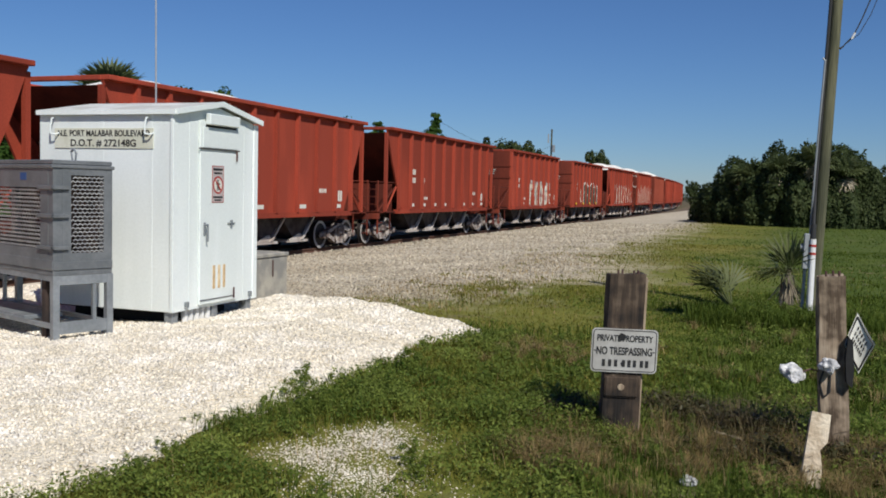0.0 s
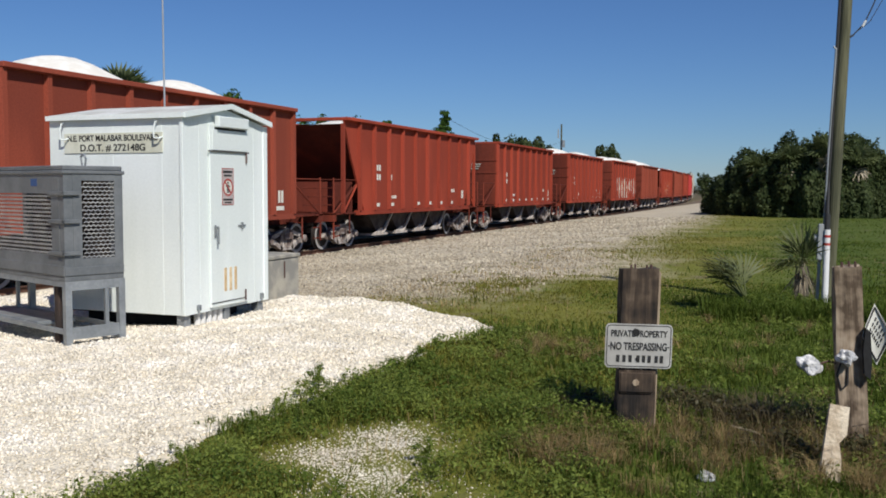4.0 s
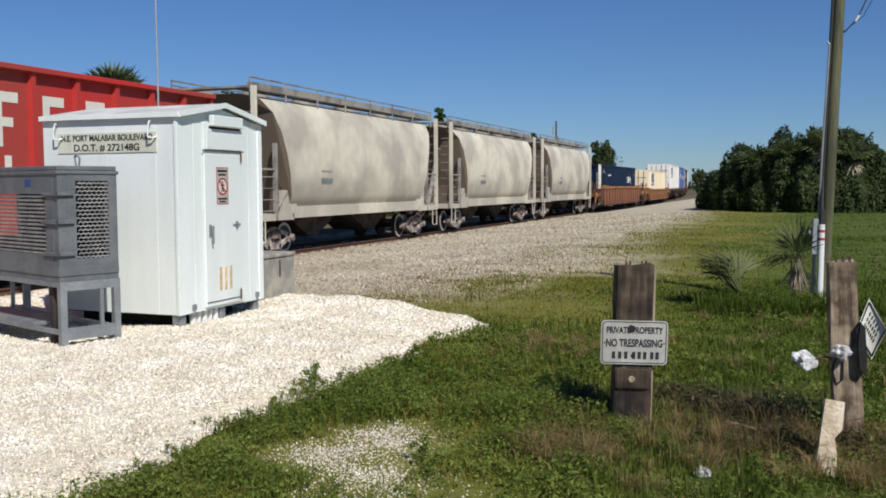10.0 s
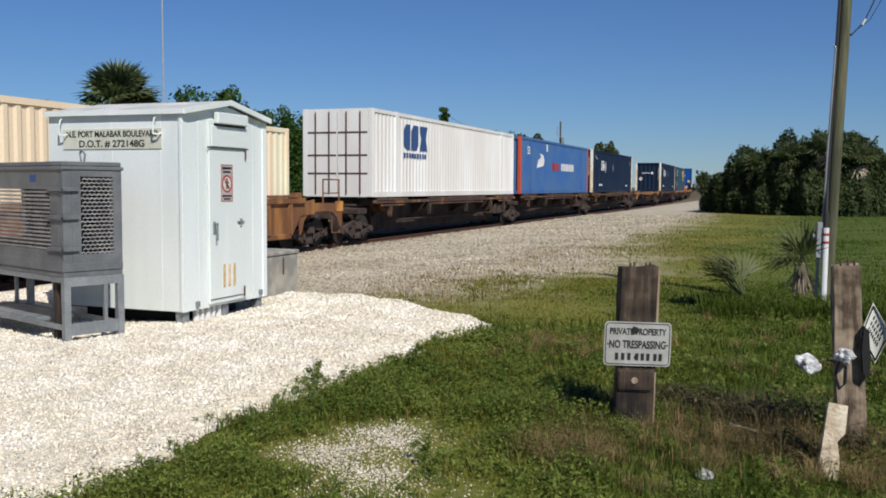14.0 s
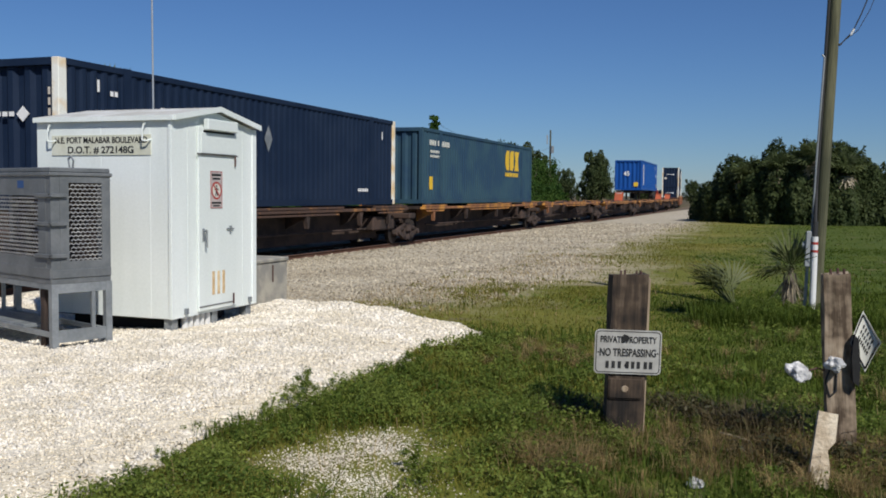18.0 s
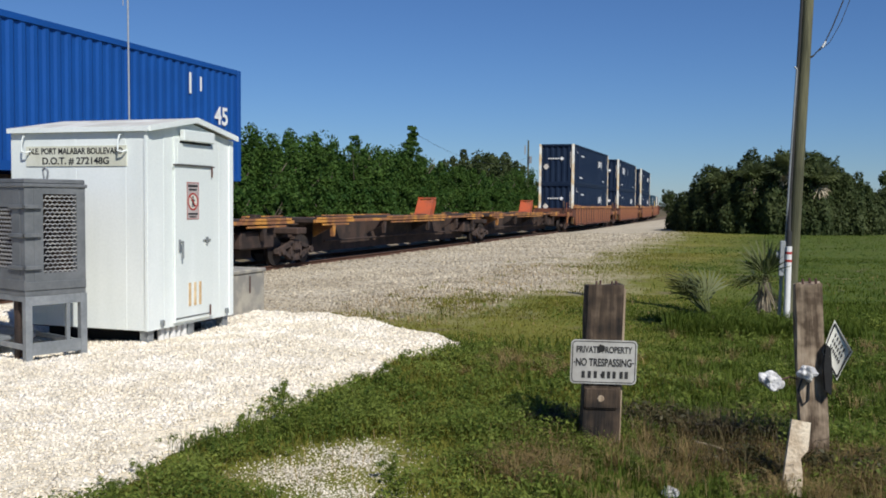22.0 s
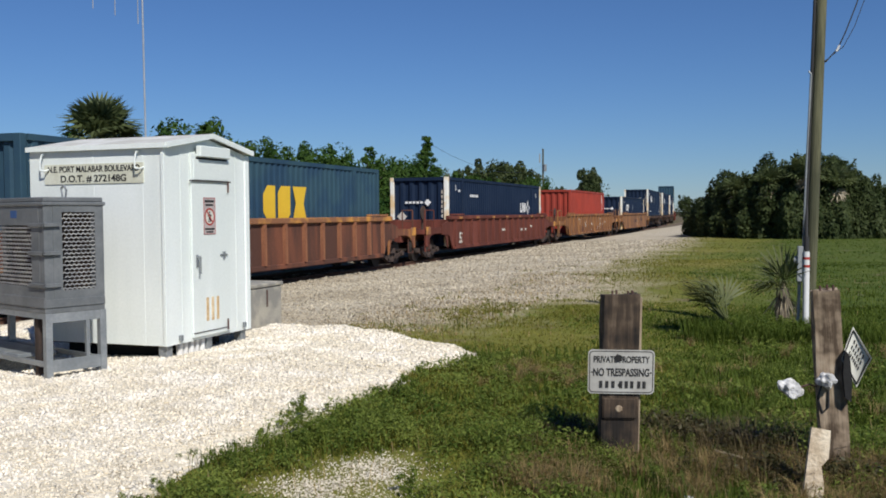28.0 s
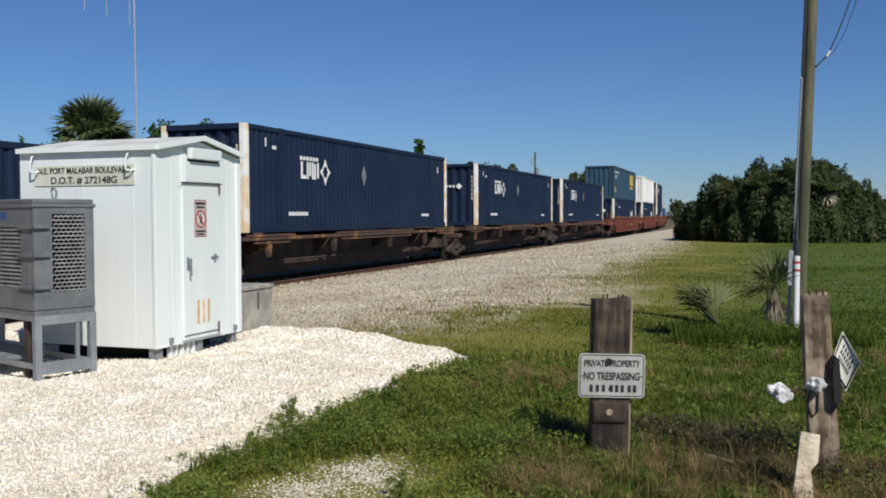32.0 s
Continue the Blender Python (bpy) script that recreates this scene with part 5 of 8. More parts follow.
def end_gear(parent, y, s, color, wall):
    """Platform, grab rails, brake wheel and steps at one end of a hopper wagon."""
    e = y + s * 1.75
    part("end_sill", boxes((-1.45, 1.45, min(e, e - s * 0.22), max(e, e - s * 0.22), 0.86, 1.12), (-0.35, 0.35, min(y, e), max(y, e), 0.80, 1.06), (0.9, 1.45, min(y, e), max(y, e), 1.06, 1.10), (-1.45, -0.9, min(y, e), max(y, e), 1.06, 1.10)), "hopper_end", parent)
    for x in (1.42, -1.42):
        bm = bmesh.new()
        tube(bm, (x, e - s * 0.1, 0.35), (x, e - s * 0.1, 2.15), 0.03, 6)
        tube(bm, (x, e - s * 0.1, 2.1), (x, y, 2.1), 0.02, 6)
        tube(bm, (x, e - s * 0.1, 1.1), (x, y, 2.05), 0.025, 6)
        tube(bm, (x, y + s * 0.6, 0.45), (x, y + s * 0.6, 1.1), 0.022, 6)
        for z in (0.42, 0.72):
            tube(bm, (x, e - s * 0.1, z), (x, e - s * 0.5, z), 0.02, 6)
        for z in (1.35, 1.6, 1.85, 2.1):
            tube(bm, (x * 0.6, e - s * 0.1, z), (x, e - s * 0.1, z), 0.015, 5)
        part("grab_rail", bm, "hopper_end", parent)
    coupler(parent, e - s * 0.05, s)


def hopper(kind, color, seed, load=True, spray=None, heap=0.0):
    """Open-top aggregate hopper wagon. kind "box": upright end walls; "slope": raked ends behind open corner posts."""
    rnd = random.Random(seed)
    look_of = {"hopper_red": "red-orange", "hopper_brown": "brown-red", "hopper_bright": "bright red"}[color]
    ends = "raked open ends" if kind == "slope" else "upright end walls"
    extra = {"white_low": " and whitish graffiti", "white_tall": " and tall white graffiti", "white_letters": " and whitish graffiti", "green": " and green graffiti", "yellow": " and yellow graffiti"}.get(spray, "")
    w = thing("hopper_wagon", "ribbed %s hopper wagon with %s%s" % (look_of, "white sand" if load else ends, extra), "hopper wagon", group="hopper wagons of the train")
    L, z0, z1, X = (4.95 if kind == "box" else 6.05), 1.16, 3.88, 1.50
    if kind == "box":
        bm = boxes((X - 0.06, X, -L, L, z0, z1), (-X, -X + 0.06, -L, L, z0, z1))
        part("body", bm, color, w)
        for y in (-L, L):
            part("end_wall", boxes((-X + 0.06, X - 0.06, min(y, y * 0.988), max(y, y * 0.988), 1.14, z1)), "hopper_end", w, "dark red end wall, its grime and shade in the paint")
        part("floor", boxes((-X + 0.07, X - 0.07, -L + 0.1, L - 0.1, z1 - 0.5, z1 - 0.42)), "dark_void" if not load else "sand", w)
        for s in (-1, 1):
            bm = boxes((-X, X, s * L, s * (L + 0.03), 2.55, 2.63), (-X, X, s * L, s * (L + 0.03), 3.12, 3.18)) if s < 0 else boxes((-X, X, L, L + 0.03, 2.55, 2.63))
            bmesh.ops.recalc_face_normals(bm, faces=bm.faces)
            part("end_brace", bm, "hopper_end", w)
            end_gear(w, s * L, s, color, True)
        start = -L
    else:
        raked = [(-L, z1), (L, z1), (L - 0.5, 2.75), (L - 1.35, z0), (-L + 1.35, z0), (-L + 0.5, 2.75)]
        bm = bmesh.new()
        prism(bm, raked, "x", X - 0.06, X)
        prism(bm, raked, "x", -X, -X + 0.06)
        part("body", bm, color, w)
        for s in (-1, 1):
            bm = bmesh.new()
            prism(bm, [(s * L, z1 - 0.1), (s * (L - 0.09), z1 - 0.1), (s * (L - 3.0), z0 + 0.2), (s * (L - 2.9), z0 + 0.2)], "x", -X + 0.06, X - 0.06)
            # The darker end red paints in the shade behind the open corner posts.
            part("slope_sheet", bm, "hopper_end", w, "raked end sheet with its shade painted in")
        part("floor", boxes((-X + 0.07, X - 0.07, -L + 0.5, L - 0.5, z1 - 0.5, z1 - 0.42)), "dark_void" if not load else "sand", w)
        for s in (-1, 1):
            for x in (X - 0.05, -X + 0.05):
                bm = boxes((x - 0.05, x + 0.05, s * (L - 0.02) - 0.06, s * (L - 0.02) + 0.06, 1.1, z1 - 0.09))
                tube(bm, (x, s * (L - 0.1), 1.15), (x, s * (L - 1.2), 2.2), 0.035, 6)
                part("corner_post", bm, color, w)
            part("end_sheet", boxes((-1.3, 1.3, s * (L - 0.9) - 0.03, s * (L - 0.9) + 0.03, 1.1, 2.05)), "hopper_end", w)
            end_gear(w, s * (L - 1.1), s, color, False)
        start = -L + 0.9
    part("top_rail", boxes((X - 0.06, X + 0.16, -L, L, z1, z1 + 0.10), (-X - 0.16, -X + 0.06, -L, L, z1, z1 + 0.10), (-X + 0.06, X - 0.06, -L, -L + 0.12, z1, z1 + 0.1), (-X + 0.06, X - 0.06, L - 0.12, L, z1, z1 + 0.1), bevel=0.012), color, w, "overhanging top rail")
    part("side_sill", boxes((X - 0.12, X + 0.06, start, -start, z0 - 0.14, z0), (-X - 0.06, -X + 0.12, start, -start, z0 - 0.14, z0)), color, w)
    n = 10
    ribs = [start + (-2 * start) * k / (n - 1) for k in range(n)]
    ribs[0] += 0.07
    ribs[-1] -= 0.07
    rm = rib_mesh(color, z1 - z0)
    for y in ribs:
        part("rib", rm, None, w, at=pose(X, y, z0))
        part("rib", rm, None, w, at=pose(-X, y, z0, 0, 0, 180))
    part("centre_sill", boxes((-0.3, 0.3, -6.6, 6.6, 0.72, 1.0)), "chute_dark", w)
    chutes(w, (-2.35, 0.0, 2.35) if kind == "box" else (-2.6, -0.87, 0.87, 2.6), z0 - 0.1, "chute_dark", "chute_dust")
    if load:
        part("load", heap_mesh(-L + 0.15, L - 0.15, X - 0.1, seed, heap or rnd.uniform(0.26, 0.5)), None, w, "heaped white sand", at=pose(0, 0, z1 + 0.02))
    if spray:
        graffiti(w, spray, start, -start, z0, z1, X, ribs, seed)
    # stencilled blocks near both ends, and pale bars low on the panels
    rows = [(ribs[1] + 0.25, 2.42, 0.36, 0.19, 2), (ribs[1] + 0.25, 2.12, 0.36, 0.19, 2), (ribs[2] + 0.2, 2.12, 0.17, 0.19, 1)]
    for k in range(1, n - 1):
        if rnd.random() < 0.75:
            rows.append((ribs[k] + 0.2, z0 + 0.1, rnd.choice((0.4, 0.55)), 0.11, 1))
    rows.append((ribs[-2] + 0.3, z0 + 0.3, 0.3, 0.32, 2))
    marks(w, rows, X + 0.001, "plate_white")
    marks(w, [(ribs[-3] + 0.2, z0 + 0.55, 0.5, 0.12, 5), (ribs[2] + 0.2, z0 + 0.35, 0.5, 0.1, 5)], X + 0.001, "spray_white")
    for y in (-5.35, 5.35):
        add_truck(w, y, "truck_dusty")
    if kind == "box":
        for k in range(3):
            part("end_marking", boxes((-0.2 + 0.12 * k, 0.75 - 0.05 * k, -L - 0.038, -L - 0.032, 2.95 - 0.10 * k, 2.99 - 0.10 * k)), "spray_grey", w, "faded painted line")
        if spray == "white_tall":
            end_graffiti(w, -L - 0.006, seed)
        if spray == "green":
            for y in (ribs[1], ribs[3], ribs[5], ribs[7]):
                part("reflector", boxes((X + 0.101, X + 0.106, y - 0.16, y + 0.16, z0 + 0.02, z0 + 0.16)), "logo_yellow", w, "yellow reflector plate")
    return w


def covered_hopper(seed):
    """Pale cement hopper: bulging curved sides, raked ends in open frames, roof walk with hatches."""
    w = thing("covered_hopper", "cream-grey covered cement hopper wagon with dusty rounded sides", "hopper wagon", group="covered hoppers of the train")
    L = 6.1
    half = [(1.30, 1.16), (1.50, 1.55), (1.575, 2.1), (1.58, 2.6), (1.54, 3.1), (1.42, 3.55), (1.18, 3.86), (0.7, 3.98)]
    half = [(x, 1.16 + (z - 1.16) * 1.105) for x, z in half]
    outline = half + [(-x, z) for x, z in half[::-1]]
    bm = bmesh.new()
    ends = []
    for s in (-1, 1):
        ring = []
        for x, z in outline:
            f = (z - 1.16) / (4.276 - 1.16)
            rake = 1.4 * max(0.0, 1 - f) ** 0.55
            ring.append(bm.verts.new((x, s * (L - rake), z)))
        ends.append(ring)
    n = len(outline)
    steps = []
    for j in range(1, 6):
        steps.append([bm.verts.new(ends[0][i].co.lerp(ends[1][i].co, j / 6)) for i in range(n)])
    rings = [ends[0]] + steps + [ends[1]]
    for a, b in zip(rings, rings[1:]):
        for i in range(n):
            f = bm.faces.new((a[i], a[(i + 1) % n], b[(i + 1) % n], b[i]))
            f.smooth = True
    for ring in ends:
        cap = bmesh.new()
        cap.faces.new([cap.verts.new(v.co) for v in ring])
        part("end_sheet", cap, "slope_shade", w, "brown slope sheet with its overhang shade painted in")
    part("tank_body", bm, "cement_grey", w)
    part("side_sill", boxes((1.22, 1.42, -4.6, 4.6, 0.98, 1.30), (-1.42, -1.22, -4.6, 4.6, 0.98, 1.30), (-1.22, 1.22, -4.6, 4.6, 1.0, 1.14)), "cement_grey", w)
    bm = boxes((0.66, 1.22, -L - 0.3, L + 0.3, 4.36, 4.44), (-1.22, -0.66, -L - 0.3, L + 0.3, 4.36, 4.44), (1.16, 1.22, -L - 0.3, L + 0.3, 4.44, 4.52), (-1.18, 1.18, -L - 0.35, -L + 0.1, 4.38, 4.43), (-1.18, 1.18, L - 0.1, L + 0.35, 4.38, 4.43))
    part("roof_walk", bm, "roof_grime", w, "dark grating walkway")
    bm = bmesh.new()
    for x in (1.2, -1.2):
        for k in range(8):
            y = -L - 0.25 + (2 * L + 0.5) * k / 7
            tube(bm, (x, y, 4.1), (x, y, 4.66), 0.024, 5)
        tube(bm, (x, -L - 0.25, 4.66), (x, L + 0.25, 4.66), 0.024, 5)
        tube(bm, (x, -L - 0.25, 4.53), (x, L + 0.25, 4.53), 0.018, 5)
    part("roof_rail", bm, "roof_grime", w)
    for y in (-4.2, -1.4, 1.4, 4.2):
        bm = bmesh.new()
        tube(bm, (0, y, 4.24), (0, y, 4.50), 0.38, 14)
        tube(bm, (0, y, 4.50), (0, y, 4.58), 0.32, 14)
        part("roof_hatch", bm, "roof_grime", w, "round grimy roof hatch")
    for s in (-1, 1):
        e = s * (L + 0.35)
        bm = bmesh.new()
        for x in (1.38, -1.38):
            part("end_post", boxes((x - 0.06, x + 0.06, e - 0.06, e + 0.06, 0.95, 4.42)), "cement_grey", w)
            box(bm, x - 0.05, x + 0.05, e - s * 1.0 - 0.05, e - s * 1.0 + 0.05, 0.95, 3.0)
            tube(bm, (x, e, 2.3), (x, e - s * 1.0, 2.3), 0.03, 5)
            tube(bm, (x, e - s * 1.0, 1.2), (x, e - s * 2.0, 2.0), 0.035, 5)
        for k in range(9):
            z = 1.2 + 0.32 * k
            tube(bm, (0.95, e, z), (1.38, e, z), 0.014, 5)
        for k in range(4):
            tube(bm, (1.38, e, 1.2 + 0.3 * k), (1.38, e - s * 1.0, 1.2 + 0.3 * k), 0.014, 5)
        tube(bm, (0.2, e - s * 0.4, 1.1), (0.5, e - s * 0.9, 3.4), 0.09, 8)
        tube(bm, (-0.5, e - s * 0.4, 1.1), (-0.3, e - s * 0.9, 3.0), 0.07, 8)
        # Frame pipes take the dark roof tone to paint in the recess shade.
        part("end_frame", bm, "roof_grime", w)
        part("end_platform", boxes((-1.42, 1.42, min(e, e - s * 1.9), max(e, e - s * 1.9), 0.94, 1.12), (1.30, 1.40, min(e - s * 1.3, e - s * 2.1), max(e - s * 1.3, e - s * 2.1), 1.12, 1.75)), "cement_grey", w)
        bm = tubes([(1.4, e, 0.95), (1.4, e, 0.38), (1.4, e - s * 0.42, 0.38), (1.4, e - s * 0.42, 0.95)], 0.02)
        part("step", bm, "cement_grey", w)
        coupler(w, e, s, "truck_dark")
        add_truck(w, s * 5.0, "truck_dusty")
    for y in (-2.0, 2.0):
        bm = bmesh.new()
        prism(bm, [(y - 1.7, 1.05), (y + 1.7, 1.05), (y + 0.25, 0.36), (y - 0.25, 0.36)], "x", -0.62, 0.62)
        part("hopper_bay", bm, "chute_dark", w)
    marks(w, [(-3.2, 2.25, 0.7, 0.14, 4), (-3.2, 1.95, 0.7, 0.14, 5)], 1.572, "galvanised")
    return w


def well_car(color, chord, seed, tag=False, smooth=False, side=1.62):
    """Container well wagon: a deep ribbed trough between raised ends over the trucks."""
    tone = {"well_orange": "rust-streaked orange-brown", "well_yellow": "yellow-ochre", "well_maroon": "dark maroon"}[color]
    w = thing("well_wagon", "%s steel container well wagon with %s sides" % (tone, "smooth" if smooth else "ribbed"), "well wagon", group="well wagons of the train")
    L, z0, z1, X = 8.35, 0.40, side, 1.46
    for s in (1, -1):
        bm = bmesh.new()
        arc = [(-L - 0.9, 1.42), (-L - 0.9, 1.02), (-L - 0.1, 0.98), (-L + 0.35, z0 + 0.06), (-L + 0.5, z0)]
        outline = arc + [(-y, z) for y, z in arc[::-1]]
        outline += [(L - 0.1, z1), (-L + 0.1, z1)]
        prism(bm, outline, "x", s * X - 0.03, s * X + 0.03)
        part("side_wall", bm, color, w)
        part("top_chord", boxes((s * X - 0.07, s * X + 0.12, -L - 0.25, L + 0.25, z1, z1 + 0.16), bevel=0.02), chord, w, "yellowed top chord")
        part("bottom_chord", boxes((s * X - 0.10, s * X + 0.09, -L + 0.5, L - 0.5, z0 - 0.02, z0 + 0.12), bevel=0.015), color, w)
    if not smooth:
        rm = rib_mesh("well_rib" if color == "well_orange" else color, z1 - z0 - 0.12)
        for k in range(15):
            y = -L + 0.55 + (2 * L - 1.1) * k / 14
            part("rib", rm, None, w, at=pose(X + 0.03, y, z0 + 0.12))
            part("rib", rm, None, w, at=pose(-X - 0.03, y, z0 + 0.12, 0, 0, 180))
    part("well_floor", boxes((-1.4, 1.4, -L + 0.5, L - 0.5, z0 - 0.05, z0 + 0.02)), "spine_dark", w)
    for s in (-1, 1):
        e = s * (L + 2.7)
        lo, hi = min(s * (L + 0.2), e), max(s * (L + 0.2), e)
        part("end_platform", boxes((-1.40, 1.40, lo, hi, 1.06, 1.24), (-0.4, 0.4, lo, hi, 0.74, 1.06), (-1.46, 1.46, min(s * L, s * (L + 0.25)), max(s * L, s * (L + 0.25)), 1.0, 1.62), bevel=0.015), color, w)
        part("guide", boxes((X - 0.06, X + 0.14, s * (L - 1.6), s * (L - 0.2), z1 + 0.17, z1 + 0.24) if s > 0 else (X - 0.06, X + 0.14, -L + 0.2, -L + 1.6, z1 + 0.17, z1 + 0.24), bevel=0.01), chord, w)
        for x in (1.38, -1.38):
            bm = bmesh.new()
            tube(bm, (x, e - s * 0.1, 0.4), (x, e - s * 0.1, 2.0), 0.03, 6)
            tube(bm, (x, e - s * 1.1, 1.2), (x, e - s * 1.1, 2.0), 0.025, 6)
            tube(bm, (x, e - s * 0.1, 2.0), (x, e - s * 1.1, 2.0), 0.025, 6)
            tube(bm, (x, e - s * 0.1, 1.6), (x, e - s * 1.1, 1.6), 0.02, 6)
            tube(bm, (x, e - s * 0.1, 0.42), (x, e - s * 0.55, 0.42), 0.02, 6)
            tube(bm, (x, e - s * 0.55, 0.42), (x, e - s * 0.55, 1.1), 0.02, 6)
            part("grab_rail", bm, color, w)
        arch = [(0.12, 1.34), (2.66, 1.30), (2.66, 0.60), (2.50, 0.58), (2.34, 0.86), (2.10, 1.02), (1.75, 1.08), (0.95, 1.08), (0.60, 1.02), (0.36, 0.86), (0.22, 0.50), (0.12, 0.44)]
        for x in (1.42, -1.46):
            bm = bmesh.new()
            prism(bm, [(s * (L + y), z) for y, z in arch], "x", x, x + 0.04)
            part("fender", bm, "well_fender" if color == "well_orange" else color, w, "worn arched plate over the truck")
        part("end_plate", boxes((1.462, 1.475, min(e, e - s * 0.5), max(e, e - s * 0.5), 1.06, 1.36)), "deck_yellow", w, "bright yellow end plate")
        coupler(w, e, s)
        add_truck(w, s * (L + 1.35), "truck_dark", False)
    bm = bmesh.new()
    tube(bm, (1.02, -L - 1.9, 1.9), (1.06, -L - 1.9, 1.9), 0.28, 16)
    tube(bm, (1.0, -L - 1.9, 1.24), (1.0, -L - 1.9, 1.9), 0.05, 6)
    part("brake_wheel", bm, "spine_dark", w)
    if tag:
        words("number", "53", 0.62, "plate_white", w, pose(X + 0.034, -L + 1.5, 0.62, 90, 0, 90))
    if smooth or color != "well_orange":
        marks(w, [(-0.6, 1.0, 0.9, 0.11, 8), (2.9, 0.95, 1.2, 0.11, 9), (4.9, 1.1, 0.4, 0.1, 3)] if not smooth else [(-1.3, 0.92, 2.3, 0.24, 8), (3.4, 1.0, 1.6, 0.3, 4)], X + 0.031, "plate_white" if not smooth else "stain_dark")
    if seed == 5 or smooth:
        rng = np.random.default_rng(seed + 3)

        def tags(u, v):
            d = strokes(rng, u, v, -5.6, 4.2, z0 + 0.15, z1 - 0.1, 0.028 if not smooth else 0.02, 8)
            keep = smooth_field(rng, u, v, 1.1, 2.0)
            patchy = smooth_field(rng, u, v, 1.0, 0.8)
            out = np.where((d < 0) & (keep > 0.56), np.where(patchy > 0.42, 1, 2), 0)
            return np.where((out == 0) & (d < 0.22) & (patchy > 0.74), 3, out)
        lay_paint(w, tags, -5.8, 5.4, z0 + 0.14, z1 - 0.04, ("spray_white", "black_ink", "well_orange"), lambda u, v: (X + 0.0335, u, v, False, True), 0.03)
    if color == "well_maroon":
        for k in range(7):
            y = -L + 1.2 + 2.4 * k
            part("reflector", boxes((X + 0.121, X + 0.126, y - 0.22, y + 0.22, z1 + 0.03, z1 + 0.12)), "deck_yellow", w, "yellow reflector strip")
    return w


def spine_car(length, hitch=None, seed=0, edge="deck_yellow"):
    """One platform of an articulated spine wagon: a central beam with yellow deck pads and side arms, a truck at its front joint."""
    w = thing("spine_wagon", "skeletal spine wagon, worn yellow deck edges" + (", orange trailer hitch" if hitch else ", dark centre beam"), "flat wagon", group="spine wagons of the train")
    h = length / 2
    # Beam shape and colour also take in the shade below the deck.
    part("centre_beam", boxes((-0.62, 0.62, -h + 1.9, h - 1.9, 0.26, 1.16), (-0.34, 0.34, -h + 0.5, h - 0.5, 0.70, 1.15), (-0.62, 0.62, -h + 0.5, h - 0.5, 1.16, 1.22)), "spine_dark", w)
    for a, b in ((-h + 0.9, -h + 3.4), (-3.2, 3.4), (h - 3.6, h - 0.9)):
        part("deck_pad", boxes((-1.25, 1.25, a, b, 1.24, 1.36)), "spine_dark", w)
        for x in (1.33, -1.33):
            part("deck_edge", boxes((x - 0.06, x + 0.06, a, b, 1.334, 1.40), (x - 0.03, x + 0.045, a + 0.3, b - 0.3, 1.14, 1.196), bevel=0.01), edge, w, "worn yellow deck edge")
    for x in (1.3, -1.3):
        part("side_rail", boxes((x - 0.04, x + 0.07, -h + 0.7, h - 0.7, 1.235, 1.33), bevel=0.01), edge, w, "worn yellow side rail")
    for y in (-h + 2.0, -h * 0.36, h * 0.12, h * 0.5, h - 2.4):
        for s in (1, -1):
            bm = bmesh.new()
            prism(bm, [(s * 0.32, 0.6), (s * 1.3, 1.1), (s * 1.3, 1.24), (s * 0.32, 1.24)], "y", y - 0.05, y + 0.05)
            prism(bm, [(y - 0.13, 1.2), (y + 0.13, 1.2), (y + 0.04, 0.78), (y - 0.04, 0.78)], "x", min(s * 1.24, s * 1.36), max(s * 1.24, s * 1.36))
            part("side_arm", bm, edge if y < -h * 0.5 else "spine_dark", w)
    part("end_box", boxes((-1.2, 1.2, h - 3.4, h - 1.6, 0.55, 1.05), bevel=0.05), "spine_dark", w)
    part("air_pipe", tubes([(0.9, -h + 2.2, 0.62), (0.9, h - 2.2, 0.62)], 0.04), "spine_dark", w)
    for y in (-h + 1.4, h - 1.4):
        for x in (1.22, -1.22):
            part("pedestal", boxes((x - 0.16, x + 0.16, y - 0.18, y + 0.18, 1.34, 1.45), bevel=0.015), "spine_dark", w)
    if hitch:
        y = hitch
        bm = bmesh.new()
        cheek = [(y - 0.40, 1.36), (y + 0.15, 1.36), (y + 0.48, 1.88), (y + 0.46, 2.02), (y + 0.34, 2.10), (y + 0.12, 2.06), (y + 0.0, 1.96)]
        prism(bm, cheek, "x", -0.36, -0.27)
        prism(bm, cheek, "x", 0.27, 0.36)
        prism(bm, [(y - 0.38, 1.40), (y - 0.28, 1.40), (y + 0.12, 2.02), (y + 0.02, 1.98)], "x", -0.27, 0.27)
        box(bm, -0.38, 0.38, y + 0.1, y + 0.45, 2.06, 2.14)
        part("trailer_hitch", bm, "hitch_orange", w, "orange trailer hitch")
    add_truck(w, -h, "truck_dark", False)
    part("joint", boxes((-0.5, 0.5, -h - 0.8, -h + 0.8, 0.75, 1.12), (-1.25, 1.25, -h - 0.3, -h + 0.3, 0.9, 1.1), bevel=0.03), "spine_dark", w)
    return w


WAVE = {}


